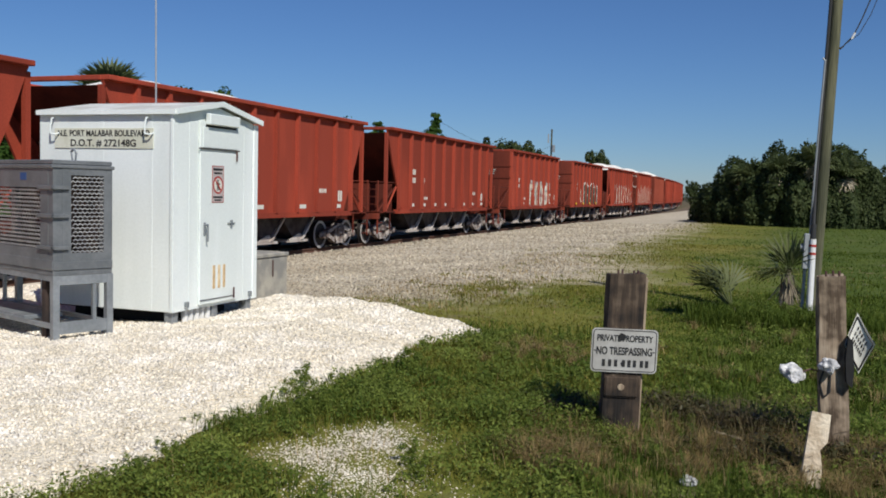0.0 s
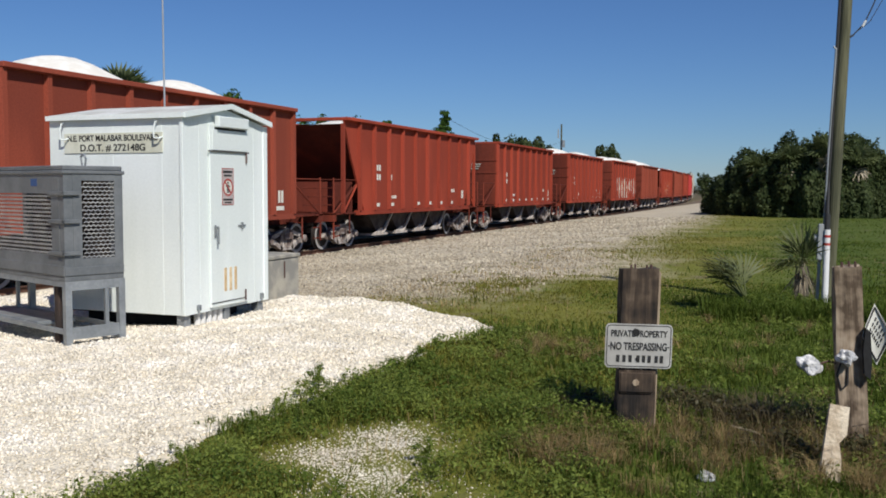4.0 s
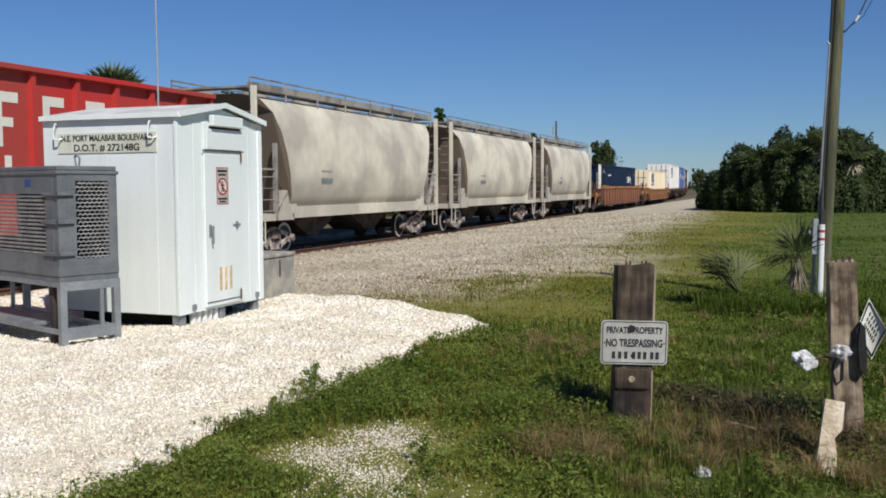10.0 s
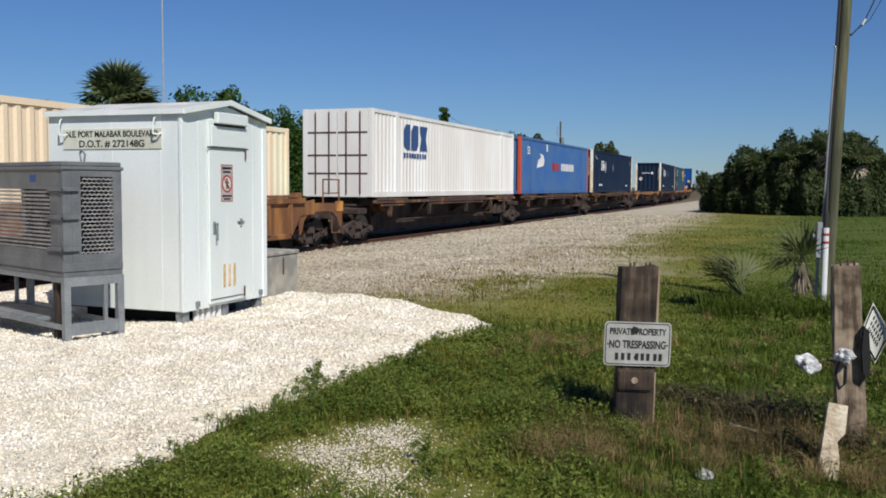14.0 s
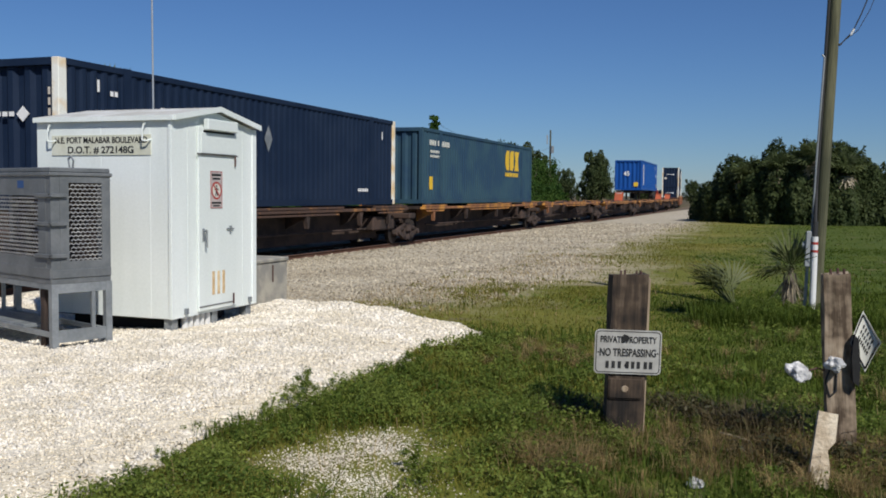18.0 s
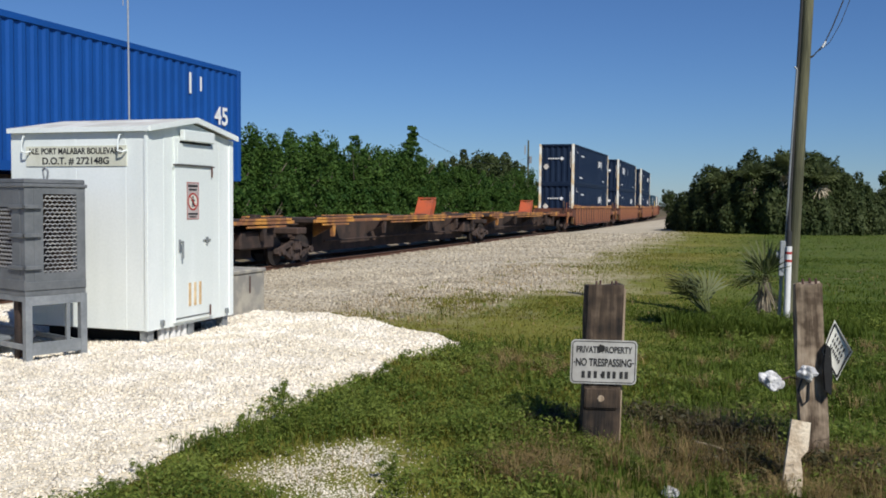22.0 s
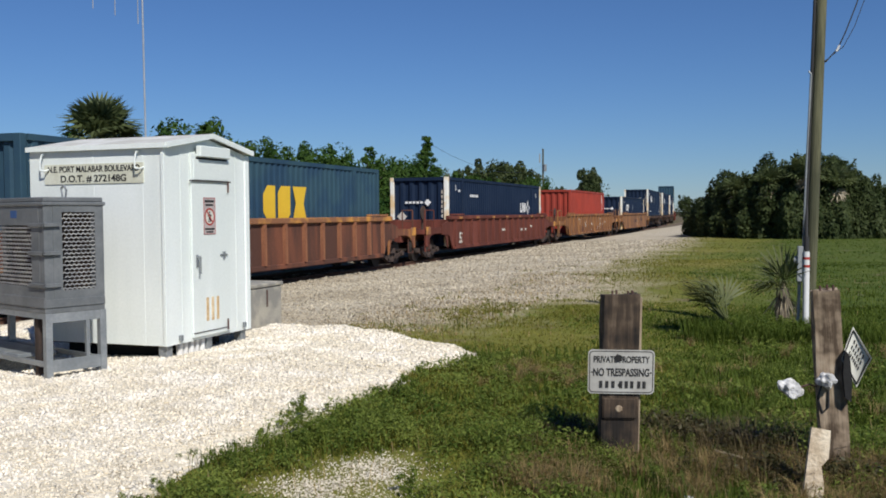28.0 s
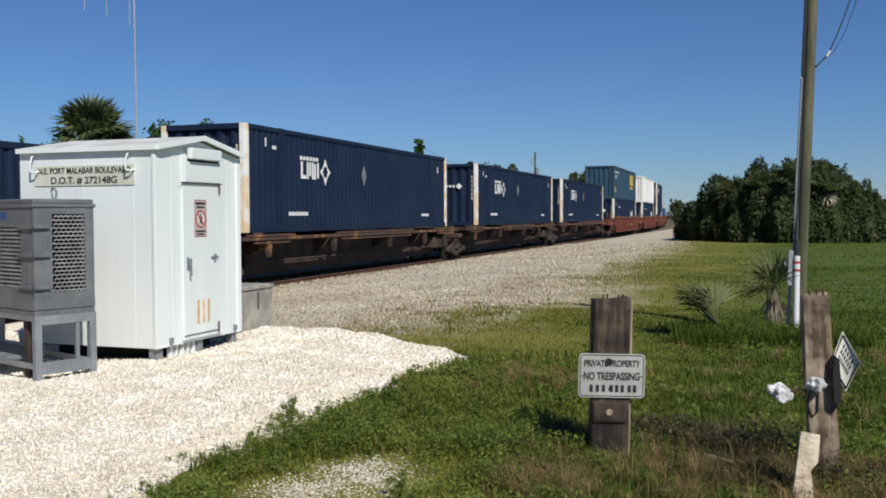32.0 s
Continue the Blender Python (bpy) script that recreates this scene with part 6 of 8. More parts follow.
def corrugated(length, height, width, material, pitch=0.30, side_depth=0.03):
    """A container's shell: pressed vertical corrugations on sides and front, flat roof."""
    key = length, height, material
    if key in WAVE:
        return WAVE[key]

    def line(a, b, step, depth):
        pts, n = [], max(2, int(round((b - a) / step)))
        p = (b - a) / n
        for k in range(n):
            u = a + k * p
            pts += [(u, 0), (u + 0.30 * p, 0), (u + 0.5 * p, depth), (u + 0.80 * p, depth)]
        return pts + [(b, 0)]
    hx, hy = width / 2 - 0.02, length / 2 - 0.06
    loop = [(hx - d, y) for y, d in line(-hy, hy, pitch, side_depth)]
    loop += [(x, hy - d) for x, d in [(-u, d) for u, d in line(-hx, hx, 0.4, 0.05)]]
    loop += [(-hx + d, -y) for y, d in line(-hy, hy, pitch, side_depth)]
    loop += [(x, -hy + d) for x, d in line(-hx, hx, 0.4, 0.07)]
    clean = [p for i, p in enumerate(loop) if (Vector(p) - Vector(loop[i - 1])).length > 1e-4]
    bm = bmesh.new()
    prism(bm, clean, "z", 0.16, height - 0.1)
    WAVE[key] = mesh_of("shell", bm, material)
    return WAVE[key]


def bars(bm, pieces, put):
    """Plain blocks that stand for a painted emblem: pieces of (u, v, width, height)."""
    for u, v, w, h in pieces:
        put(bm, u, v, w, h)


def container(tone, material, length, posts=None, emblem=None, doors=False, height=2.9, door_end=-1):
    """A steel shipping container with its floor on z = 0."""
    label = "%s corrugated steel shipping container riding on the train" % tone
    c = thing("shipping_container", label, "container", group="containers on the train")
    W, h = 2.6, length / 2
    part("shell", corrugated(length, height, W, material), None, c)
    post = posts or material
    for s in (-1, 1):
        for x in (-1, 1):
            cx = x * (W / 2 - 0.085)
            part("corner_post", boxes((cx - 0.085, cx + 0.085, min(s * h, s * (h - 0.22 if posts else h - 0.15)), max(s * h, s * (h - 0.22 if posts else h - 0.15)), 0, height), bevel=0.012), post, c, {"post_white": "cream-white corner post", "post_red": "orange-red corner post"}.get(posts, ""))
    for x in (-1, 1):
        cx = x * (W / 2 - 0.05)
        part("top_rail", boxes((cx - 0.05, cx + 0.05, -h + 0.2, h - 0.2, height - 0.12, height)), material, c)
        part("bottom_rail", boxes((cx - 0.05, cx + 0.05, -h + 0.2, h - 0.2, 0.0, 0.18)), material, c)
        if length > 15:
            for y in (-6.1, 6.1):
                part("intermediate_post", boxes((cx - 0.045, cx + 0.055, y - 0.12, y + 0.12, 0.02, height + 0.01)), material, c)
    for s in (-1, 1):
        part("end_header", boxes((-W / 2 + 0.17, W / 2 - 0.17, min(s * h, s * (h - 0.12)), max(s * h, s * (h - 0.12)), height - 0.14, height)), material, c)
        part("end_sill", boxes((-W / 2 + 0.17, W / 2 - 0.17, min(s * h, s * (h - 0.12)), max(s * h, s * (h - 0.12)), 0, 0.16)), material, c)
    part("roof", boxes((-W / 2 + 0.1, W / 2 - 0.1, -h + 0.12, h - 0.12, height - 0.1, height - 0.03)), material, c)
    if doors:
        y = door_end * (h + 0.0)
        for x0, x1 in ((-1.13, -0.01), (0.01, 1.13)):
            d = part("door", boxes((x0, x1, min(y, y - door_end * 0.05), max(y, y - door_end * 0.05), 0.16, height - 0.14)), material, c)
            bm = bmesh.new()
            for f in (0.3, 0.75):
                xx = x0 + (x1 - x0) * f
                tube(bm, (xx, y + door_end * 0.03, 0.1), (xx, y + door_end * 0.03, height - 0.1), 0.022, 6)
            for z in (0.75, 1.35, 2.1):
                box(bm, x0 + 0.03, x1 - 0.03, min(y, y + door_end * 0.015), max(y, y + door_end * 0.015), z, z + 0.05)
            part("lock_rod", bm, "stain_dark", d, "rust-stained lock rods")
    X = W / 2 - 0.018
    if emblem:
        style, paint, y0, z0, size = emblem

        def on_side(bm, u, v, w, hh):
            k = size * (1.3 if style == "block" else 1.0)
            flat(bm, [(y0 + u * k, z0 + v * size), (y0 + (u + w) * k, z0 + v * size), (y0 + (u + w) * k, z0 + (v + hh) * size), (y0 + u * k, z0 + (v + hh) * size)], X, 0.006)
        bm = bmesh.new()
        if style == "ring":
            bars(bm, [(0, 0, 0.12, 0.55), (0.12, 0, 0.22, 0.12), (0.40, 0, 0.11, 0.55), (0.58, 0.1, 0.11, 0.45), (0.76, 0, 0.11, 0.55), (0.92, 0, 0.11, 0.5), (1.12, 0.05, 0.12, 0.5)], on_side)
            for a in range(4):
                q = a * math.pi / 2
                ca, sa = math.cos(q), math.sin(q)
                pts = [(0.28, -0.28), (0.72, 0.0), (0.28, 0.28), (0.24, 0.12), (0.42, 0.0), (0.24, -0.12)]
                k = 1.0 if a % 2 == 0 else 0.62
                flat(bm, [(y0 + size * (1.72 + 0.55 * (p * ca - r * sa)), z0 + size * (0.27 + 0.62 * (p * sa + r * ca))) for p, r in pts], X, 0.006)
            tagged(part("emblem", bm, paint, c, "white emblem of bars and a pointed ring"), kind="stuff")
            bm = bmesh.new()
            flat(bm, [(y0 + 4.3, z0 + 0.25), (y0 + 4.5, z0 + 0.6), (y0 + 4.7, z0 + 0.25), (y0 + 4.5, z0 - 0.1)], X, 0.004)
            part("placard", bm, "galvanised", c, "grey diamond placard")
            marks(c, [(-7.0, 2.35, 0.09, 0.24, 1), (-6.62, 2.3, 0.26, 0.1, 2), (-5.0, 2.1, 1.2, 0.11, 6), (6.95, 2.2, 0.10, 0.26, 1), (-5.7, 0.46, 1.2, 0.11, 9), (5.1, 0.43, 0.8, 0.10, 6)], X, "logo_white")
        else:
            k = size * 1.3
            for pts in ([(0.0, 0.25), (0.18, 0.0), (0.50, 0.0), (0.50, 1.0), (0.18, 1.0), (0.0, 0.75)],
                        [(0.62, 0.0), (1.02, 0.0), (1.16, 0.2), (1.16, 1.0), (0.76, 1.0), (0.62, 0.8)],
                        [(1.28, 0.0), (1.92, 0.0), (1.78, 0.5), (1.92, 1.0), (1.28, 1.0), (1.42, 0.5)]):
                flat(bm, [(y0 + u * k, z0 + v * size) for u, v in pts], X, 0.006)
            tagged(part("emblem", bm, paint, c, "large block emblem"), kind="stuff")
            marks(c, [(y0, z0 - 0.32 * size, 2.45 * size, 0.2 * size, 9)], X, paint)
            if material == "box_teal":
                marks(c, [(-7.3, 2.27, 0.75, 0.2, 4), (-6.4, 2.27, 1.4, 0.2, 7), (-7.2, 1.98, 1.1, 0.1, 6), (-7.2, 1.8, 1.1, 0.1, 6)], X, "plate_white")
                marks(c, [(-7.3, 0.55, 0.5, 0.5, 1)], X, "logo_yellow")
    if style_end := (emblem and emblem[0] == "ring"):
        bm = bmesh.new()
        y = -h + 0.035
        for k in range(5):
            box(bm, -0.62 + 0.17 * k, -0.50 + 0.17 * k, y - 0.012, y, 1.80, 1.89)
        prism(bm, [(0.24, 1.84), (0.40, 1.99), (0.56, 1.84), (0.40, 1.69)], "y", y - 0.012, y)
        tagged(part("end_emblem", bm, "logo_white", c), kind="stuff")
        bm = bmesh.new()
        for k in range(6):
            box(bm, 1.02, 1.07, y - 0.012, y, 1.2 + 0.2 * k, 1.34 + 0.2 * k)
        prism(bm, [(-1.0, 1.25), (-0.77, 1.48), (-0.54, 1.25), (-0.77, 1.02)], "y", y - 0.012, y)
        tagged(part("end_marking", bm, "spray_white", c), kind="stuff")
    return c


def trailer_box():
    """A blue 45-foot container on its road chassis, riding piggyback."""
    c = container("bright blue 45-foot", "box_blue", 13.72, height=2.88)
    tagged(c, "bright blue container on a road trailer chassis riding on the train", "trailer")
    part("stripe", boxes((1.284, 1.292, -5.45, -5.05, 0.5, 2.5)), "logo_white", c, "white upright stripe")
    part("placard", boxes((0.55, 0.95, -6.87, -6.80, 0.35, 0.75)), "logo_yellow", c, "yellow end placard")
    words("number", "45", 0.6, "logo_white", c, pose(-0.15, -6.87, 1.4, 90, 0, 0))
    part("placard", boxes((1.284, 1.292, 5.9, 6.1, 0.35, 0.75)), "logo_yellow", c)
    words("number", "45", 0.62, "logo_white", c, pose(1.285, 5.95, 1.42, 90, 0, 90))
    marks(c, [(4.55, 2.05, 0.12, 0.5, 1), (5.0, 2.15, 0.1, 0.35, 1)], 1.283, "logo_white")
    part("chassis", boxes((-0.45, -0.3, -6.6, 6.6, -0.3, -0.04), (0.3, 0.45, -6.6, 6.6, -0.3, -0.04), (-1.2, 1.2, -6.7, -6.5, -0.2, -0.04), (-1.2, 1.2, 6.5, 6.7, -0.2, -0.04)), "spine_dark", c)
    for y in (4.3, 5.6):
        for x in (-1.0, 1.0):
            bm = bmesh.new()
            tube(bm, (x - 0.25, y, -0.42), (x + 0.25, y, -0.42), 0.46, 18)
            part("trailer_wheel", bm, "wheel", c)
    for x in (-0.7, 0.55):
        part("landing_leg", boxes((x, x + 0.15, -3.4, -3.2, -0.9, -0.1)), "spine_dark", c)
    return c


TRAIN = []     # (thing, its place along the train, its height above the rail)


def couple(ob, s, up=0.0):
    TRAIN.append((ob, s, up))
    return ob


HOPPERS = [
    # kind, colour, load, graffiti
    ("slope", "hopper_red", True, None), ("slope", "hopper_red", True, None), ("slope", "hopper_red", False, None),
    ("box", "hopper_red", True, "white_low"), ("box", "hopper_red", True, "green"), ("slope", "hopper_red", True, "white_letters"),
    ("box", "hopper_red", True, "white_tall"), ("box", "hopper_brown", True, None), ("slope", "hopper_red", True, None),
    ("box", "hopper_red", True, None), ("box", "hopper_red", True, None), ("box", "hopper_red", True, "white_letters"),
    ("box", "hopper_brown", True, None), ("slope", "hopper_red", True, "yellow"), ("box", "hopper_brown", True, None),
    ("box", "hopper_red", True, None), ("box", "hopper_bright", True, None)]


def build_train():
    for k, (kind, color, load, spray) in enumerate(HOPPERS):
        w = hopper(kind, color, k + 5, load, spray, {5: 0.6, 6: 0.55, 7: 0.72, 11: 0.6, 12: 0.6}.get(k, 0.0))
        couple(w, 7.02 + 14.02 * k)
        if color == "hopper_bright":
            # the large painted characters, kept as plain blocks
            bm = bmesh.new()
            panel = lambda k: -4.4 + 1.1 * k
            for k in (3, 4, 5):
                y = panel(k) - 0.26
                box(bm, 1.502, 1.508, y, y + 0.16, 2.55, 3.5)
                box(bm, 1.502, 1.508, y + 0.16, y + 0.52, 3.32, 3.5)
                box(bm, 1.502, 1.508, y + 0.16, y + 0.40, 2.90, 3.06)
            for k in (2, 3, 4, 5, 6):
                y = panel(k) - 0.07
                box(bm, 1.502, 1.508, y, y + 0.15, 1.85, 2.4)
            tagged(part("lettering", bm, "plate_white", w, "large cream painted characters"), kind="stuff")
    for k in range(3):
        couple(covered_hopper(k), 244.8 + 14.6 * k)
    couple(well_car("well_orange", "deck_yellow", 0), 293.0)
    couple(well_car("well_yellow", "well_yellow", 1, side=1.32), 316.9)
    navy = lambda y0=-4.95, z0=1.55: container("dark navy blue", "box_navy", 16.15, "post_white", ("ring", "logo_white", y0, z0, 0.92))
    joints = [329.8, 347.3, 364.7, 382.2, 400.2, 419.0, 437.8, 456.6, 475.2, 495.2, 514.8, 533.0]
    for k, (a, b) in enumerate(zip(joints, joints[1:])):
        couple(spine_car(b - a, hitch={7: 6.4, 9: 4.4, 10: 4.4}.get(k), seed=k, edge="deck_yellow" if k > 4 or k == 3 else "deck_worn"), (a + b) / 2)
    deck = 1.452
    couple(navy(3.5, 1.62), 292.6, 0.46)
    couple(container("cream", "box_cream", 16.15, None, ("block", "logo_blue", -5.3, 1.68, 0.9), doors=True), 317.0, 0.46)
    couple(container("white", "box_white", 16.15, None, ("block", "logo_blue", -5.5, 1.65, 0.9), doors=True), 338.5, deck)
    blue = container("royal blue red-posted", "box_royal", 16.15, "post_red", None)
    words("number", "53", 0.55, "logo_white", blue, pose(1.284, -6.5, 2.05, 90, 0, 90))
    marks(blue, [(0.6, 1.3, 3.3, 0.42, 9), (-2.9, 2.3, 0.34, 0.4, 2)], 1.283, "logo_white")
    marks(blue, [(-1.6, 1.3, 1.7, 0.42, 4)], 1.283, "red_ink", "red_marking")
    bm = bmesh.new()
    flat(bm, [(-4.9, 1.35), (-3.5, 1.5), (-3.3, 1.8), (-3.6, 2.1), (-4.3, 2.15), (-4.0, 1.95), (-4.6, 1.8)], 1.284)
    part("emblem", bm, "logo_white", blue, "white swept emblem")
    couple(blue, 355.85, deck)
    couple(navy(), 373.4, deck)
    couple(navy(), 409.1, deck)
    couple(container("dark teal blue", "box_teal", 16.15, None, ("block", "logo_yellow", 3.1, 1.58, 0.97)), 427.9, deck)
    couple(trailer_box(), 484.8, 1.95 + 0.44)
    wells = [(545.6, "well_orange", "deck_yellow", False, False), (568.9, "well_orange", "deck_yellow", False, False), (592.4, "well_orange", "deck_yellow", False, False),
             (615.2, "well_orange", "deck_yellow", False, False), (638.4, "well_maroon", "well_maroon", True, False), (661.5, "well_yellow", "well_yellow", False, False), (684.6, "well_yellow", "well_yellow", False, True)]
    for k, (s, a, b, tag, smooth) in enumerate(wells):
        couple(well_car(a, b, k, tag, smooth), s)
    for s in (545.6, 568.9, 592.4):
        couple(navy(2.85, 1.55), s, 0.50)
        couple(navy(-4.7 if s == 568.9 else 2.75, 1.6), s, 3.42)
    teal = container("blue-teal", "box_teal", 16.15, None, ("block", "logo_yellow", 0.4, 1.2, 0.97))
    couple(teal, 615.2, 0.50)
    couple(navy(3.6, 1.4), 638.4, 0.50)
    red = container("rust red", "box_red", 12.6, None, None)
    marks(red, [(5.2, 2.1, 0.12, 0.62, 1), (5.45, 1.5, 0.1, 0.9, 1), (5.9, 0.4, 0.2, 0.3, 1)], 1.283, "logo_white")
    couple(red, 661.1, 0.50)
    couple(navy(-5.3, 1.65), 684.5, 0.36)
    tail = [696.0, 715.0, 734.8, 754.6]
    for k, (a, b) in enumerate(zip(tail, tail[1:])):
        couple(spine_car(b - a, seed=k, edge="deck_worn"), (a + b) / 2)
    for s in (704.9, 725.4, 744.5):
        couple(navy(), s, deck)
    for k, s in enumerate((766.4, 789.7, 813.0, 836.3, 859.6)):
        couple(well_car("well_maroon", "well_orange", 7 + k), s)
        if k < 3:
            couple(navy(3.6, 1.3), s, 0.50)
    couple(container("dark teal blue", "box_teal", 16.15, None, ("block", "logo_yellow", 3.1, 1.45, 1.05)), 766.4, 3.42)
    couple(container("pale cream", "box_white", 16.15), 789.7, 3.42)
    couple(navy(), 813.0, 3.42)
    couple(container("bright blue", "box_blue", 12.19, height=2.6), 836.3, 0.50)
    couple(container("bright blue", "box_blue", 12.19, height=2.6), 859.6, 0.50)


build_train()

# ---- plants ----
def leaf_quads(rng, p, d, size, stretch=1.5, droop=0.0):
    """Folded leaf quads at points p, facing roughly along d."""
    count = len(p)
    n = d * 0.7 + rng.normal(size=(count, 3)) * 0.55
    n[:, 2] += 0.35
    n /= np.linalg.norm(n, axis=1)[:, None]
    a = np.cross(n, rng.normal(size=(count, 3)))
    a /= np.linalg.norm(a, axis=1)[:, None]
    a[:, 2] -= droop
    b = np.cross(n, a)
    s = (size * rng.uniform(0.55, 1.25, count))[:, None]
    v = np.stack([p - a * s * stretch * 0.5, p + b * s * 0.42 - n * s * 0.08, p + a * s * stretch * 0.5, p - b * s * 0.42 - n * s * 0.08], axis=1).reshape(-1, 3)
    return v, np.arange(count * 4).reshape(-1, 4)


def leaf_cloud(rng, centres, radii, count, size, shell=0.45, stretch=1.5, droop=0.0):
    """Small leaf quads spread through lobes, denser towards their outside."""
    k = rng.integers(0, len(centres), count)
    d = rng.normal(size=(count, 3))
    d /= np.linalg.norm(d, axis=1)[:, None]
    r = (1 - shell * rng.random(count) ** 1.6)[:, None]
    return leaf_quads(rng, np.asarray(centres)[k] + d * np.asarray(radii)[k] * r, d, size, stretch, droop)


def mound_mesh(seed, material, count, size, r, h, knobs=70, rough=0.24):
    """A dense shrub crown that reaches the ground: many overlapping knobs of leaves on an uneven dome."""
    rng = np.random.default_rng(seed)
    d = rng.normal(size=(count, 3))
    d[:, 2] = np.abs(d[:, 2]) * 0.95 - 0.05
    d /= np.linalg.norm(d, axis=1)[:, None]
    c = rng.normal(size=(knobs, 3))
    c[:, 2] = np.abs(c[:, 2])
    c /= np.linalg.norm(c, axis=1)[:, None]
    push = (np.exp((d @ c.T - 1) * rng.uniform(12, 60, knobs)) * rng.uniform(0.35, 1.0, knobs)).max(axis=1)
    rad = (1 - rough) + rough * push + rng.normal(0, 0.018, count)
    rad *= 1 - 0.20 * rng.random(count) ** 2.2
    v, f = leaf_quads(rng, d * rad[:, None] * np.array((r, r, h)), d, size, 1.7, 0.12)
    v[:, 2] = np.maximum(v[:, 2], 0.02)
    return soup("crown", v, f, material)


def crown_mesh(seed, material, lobes, count, size, r=1.0, h=1.0, low=0.0):
    """A crown one unit wide and high, of several uneven lobes, with sprigs that stand out of the outline."""
    rng = np.random.default_rng(seed)
    cs, rs = [], []
    for k in range(lobes):
        a, q = rng.uniform(0, math.tau), rng.uniform(0.0, 0.62)
        z = rng.uniform(low + 0.12, 0.86)
        wide = (1 - 0.55 * max(0, z - 0.45) / 0.55)
        cs.append((math.cos(a) * q * wide * r, math.sin(a) * q * wide * r, z * h))
        s = rng.uniform(0.22, 0.42)
        rs.append((s * r, s * r, s * h * 0.62))
    for k in range(lobes):
        a = rng.uniform(0, math.tau)
        z = rng.uniform(low + 0.1, 1.0)
        q = rng.uniform(0.55, 0.95) * (1 - 0.5 * z)
        cs.append((math.cos(a) * q * r, math.sin(a) * q * r, z * h))
        s = rng.uniform(0.06, 0.15)
        rs.append((s * r, s * r, s * h * 0.9))
    v, f = leaf_cloud(rng, cs, rs, count, size)
    v[:, 2] = np.maximum(v[:, 2], 0.02)
    return soup("crown", v, f, material)


def trunk_mesh(seed, h, r, material="bark"):
    rnd = random.Random(seed)
    bm = bmesh.new()
    tube(bm, (0, 0, -0.3), (rnd.uniform(-0.1, 0.1), 0, h * 0.45), r, 8, r * 0.7)
    for k in range(5):
        a = rnd.uniform(0, math.tau)
        tube(bm, (0, 0, h * rnd.uniform(0.25, 0.45)), (math.cos(a) * h * 0.28, math.sin(a) * h * 0.28, h * rnd.uniform(0.6, 0.85)), r * 0.5, 6, r * 0.15)
    return mesh_of("trunk", bm, material)


def make_tree(name, label, category, crown, trunk, m, group, scale=(1, 1, 1)):
    t = thing(name, label, category, m, group)
    part("trunk", trunk, None, t)
    c = part("crown", crown, None, t)
    return t


def lerp_list(rows, y):
    for (a, p), (b, q) in zip(rows, rows[1:]):
        if y <= b:
            return p + (q - p) * max(0.0, (y - a) / (b - a))
    return rows[-1][1]


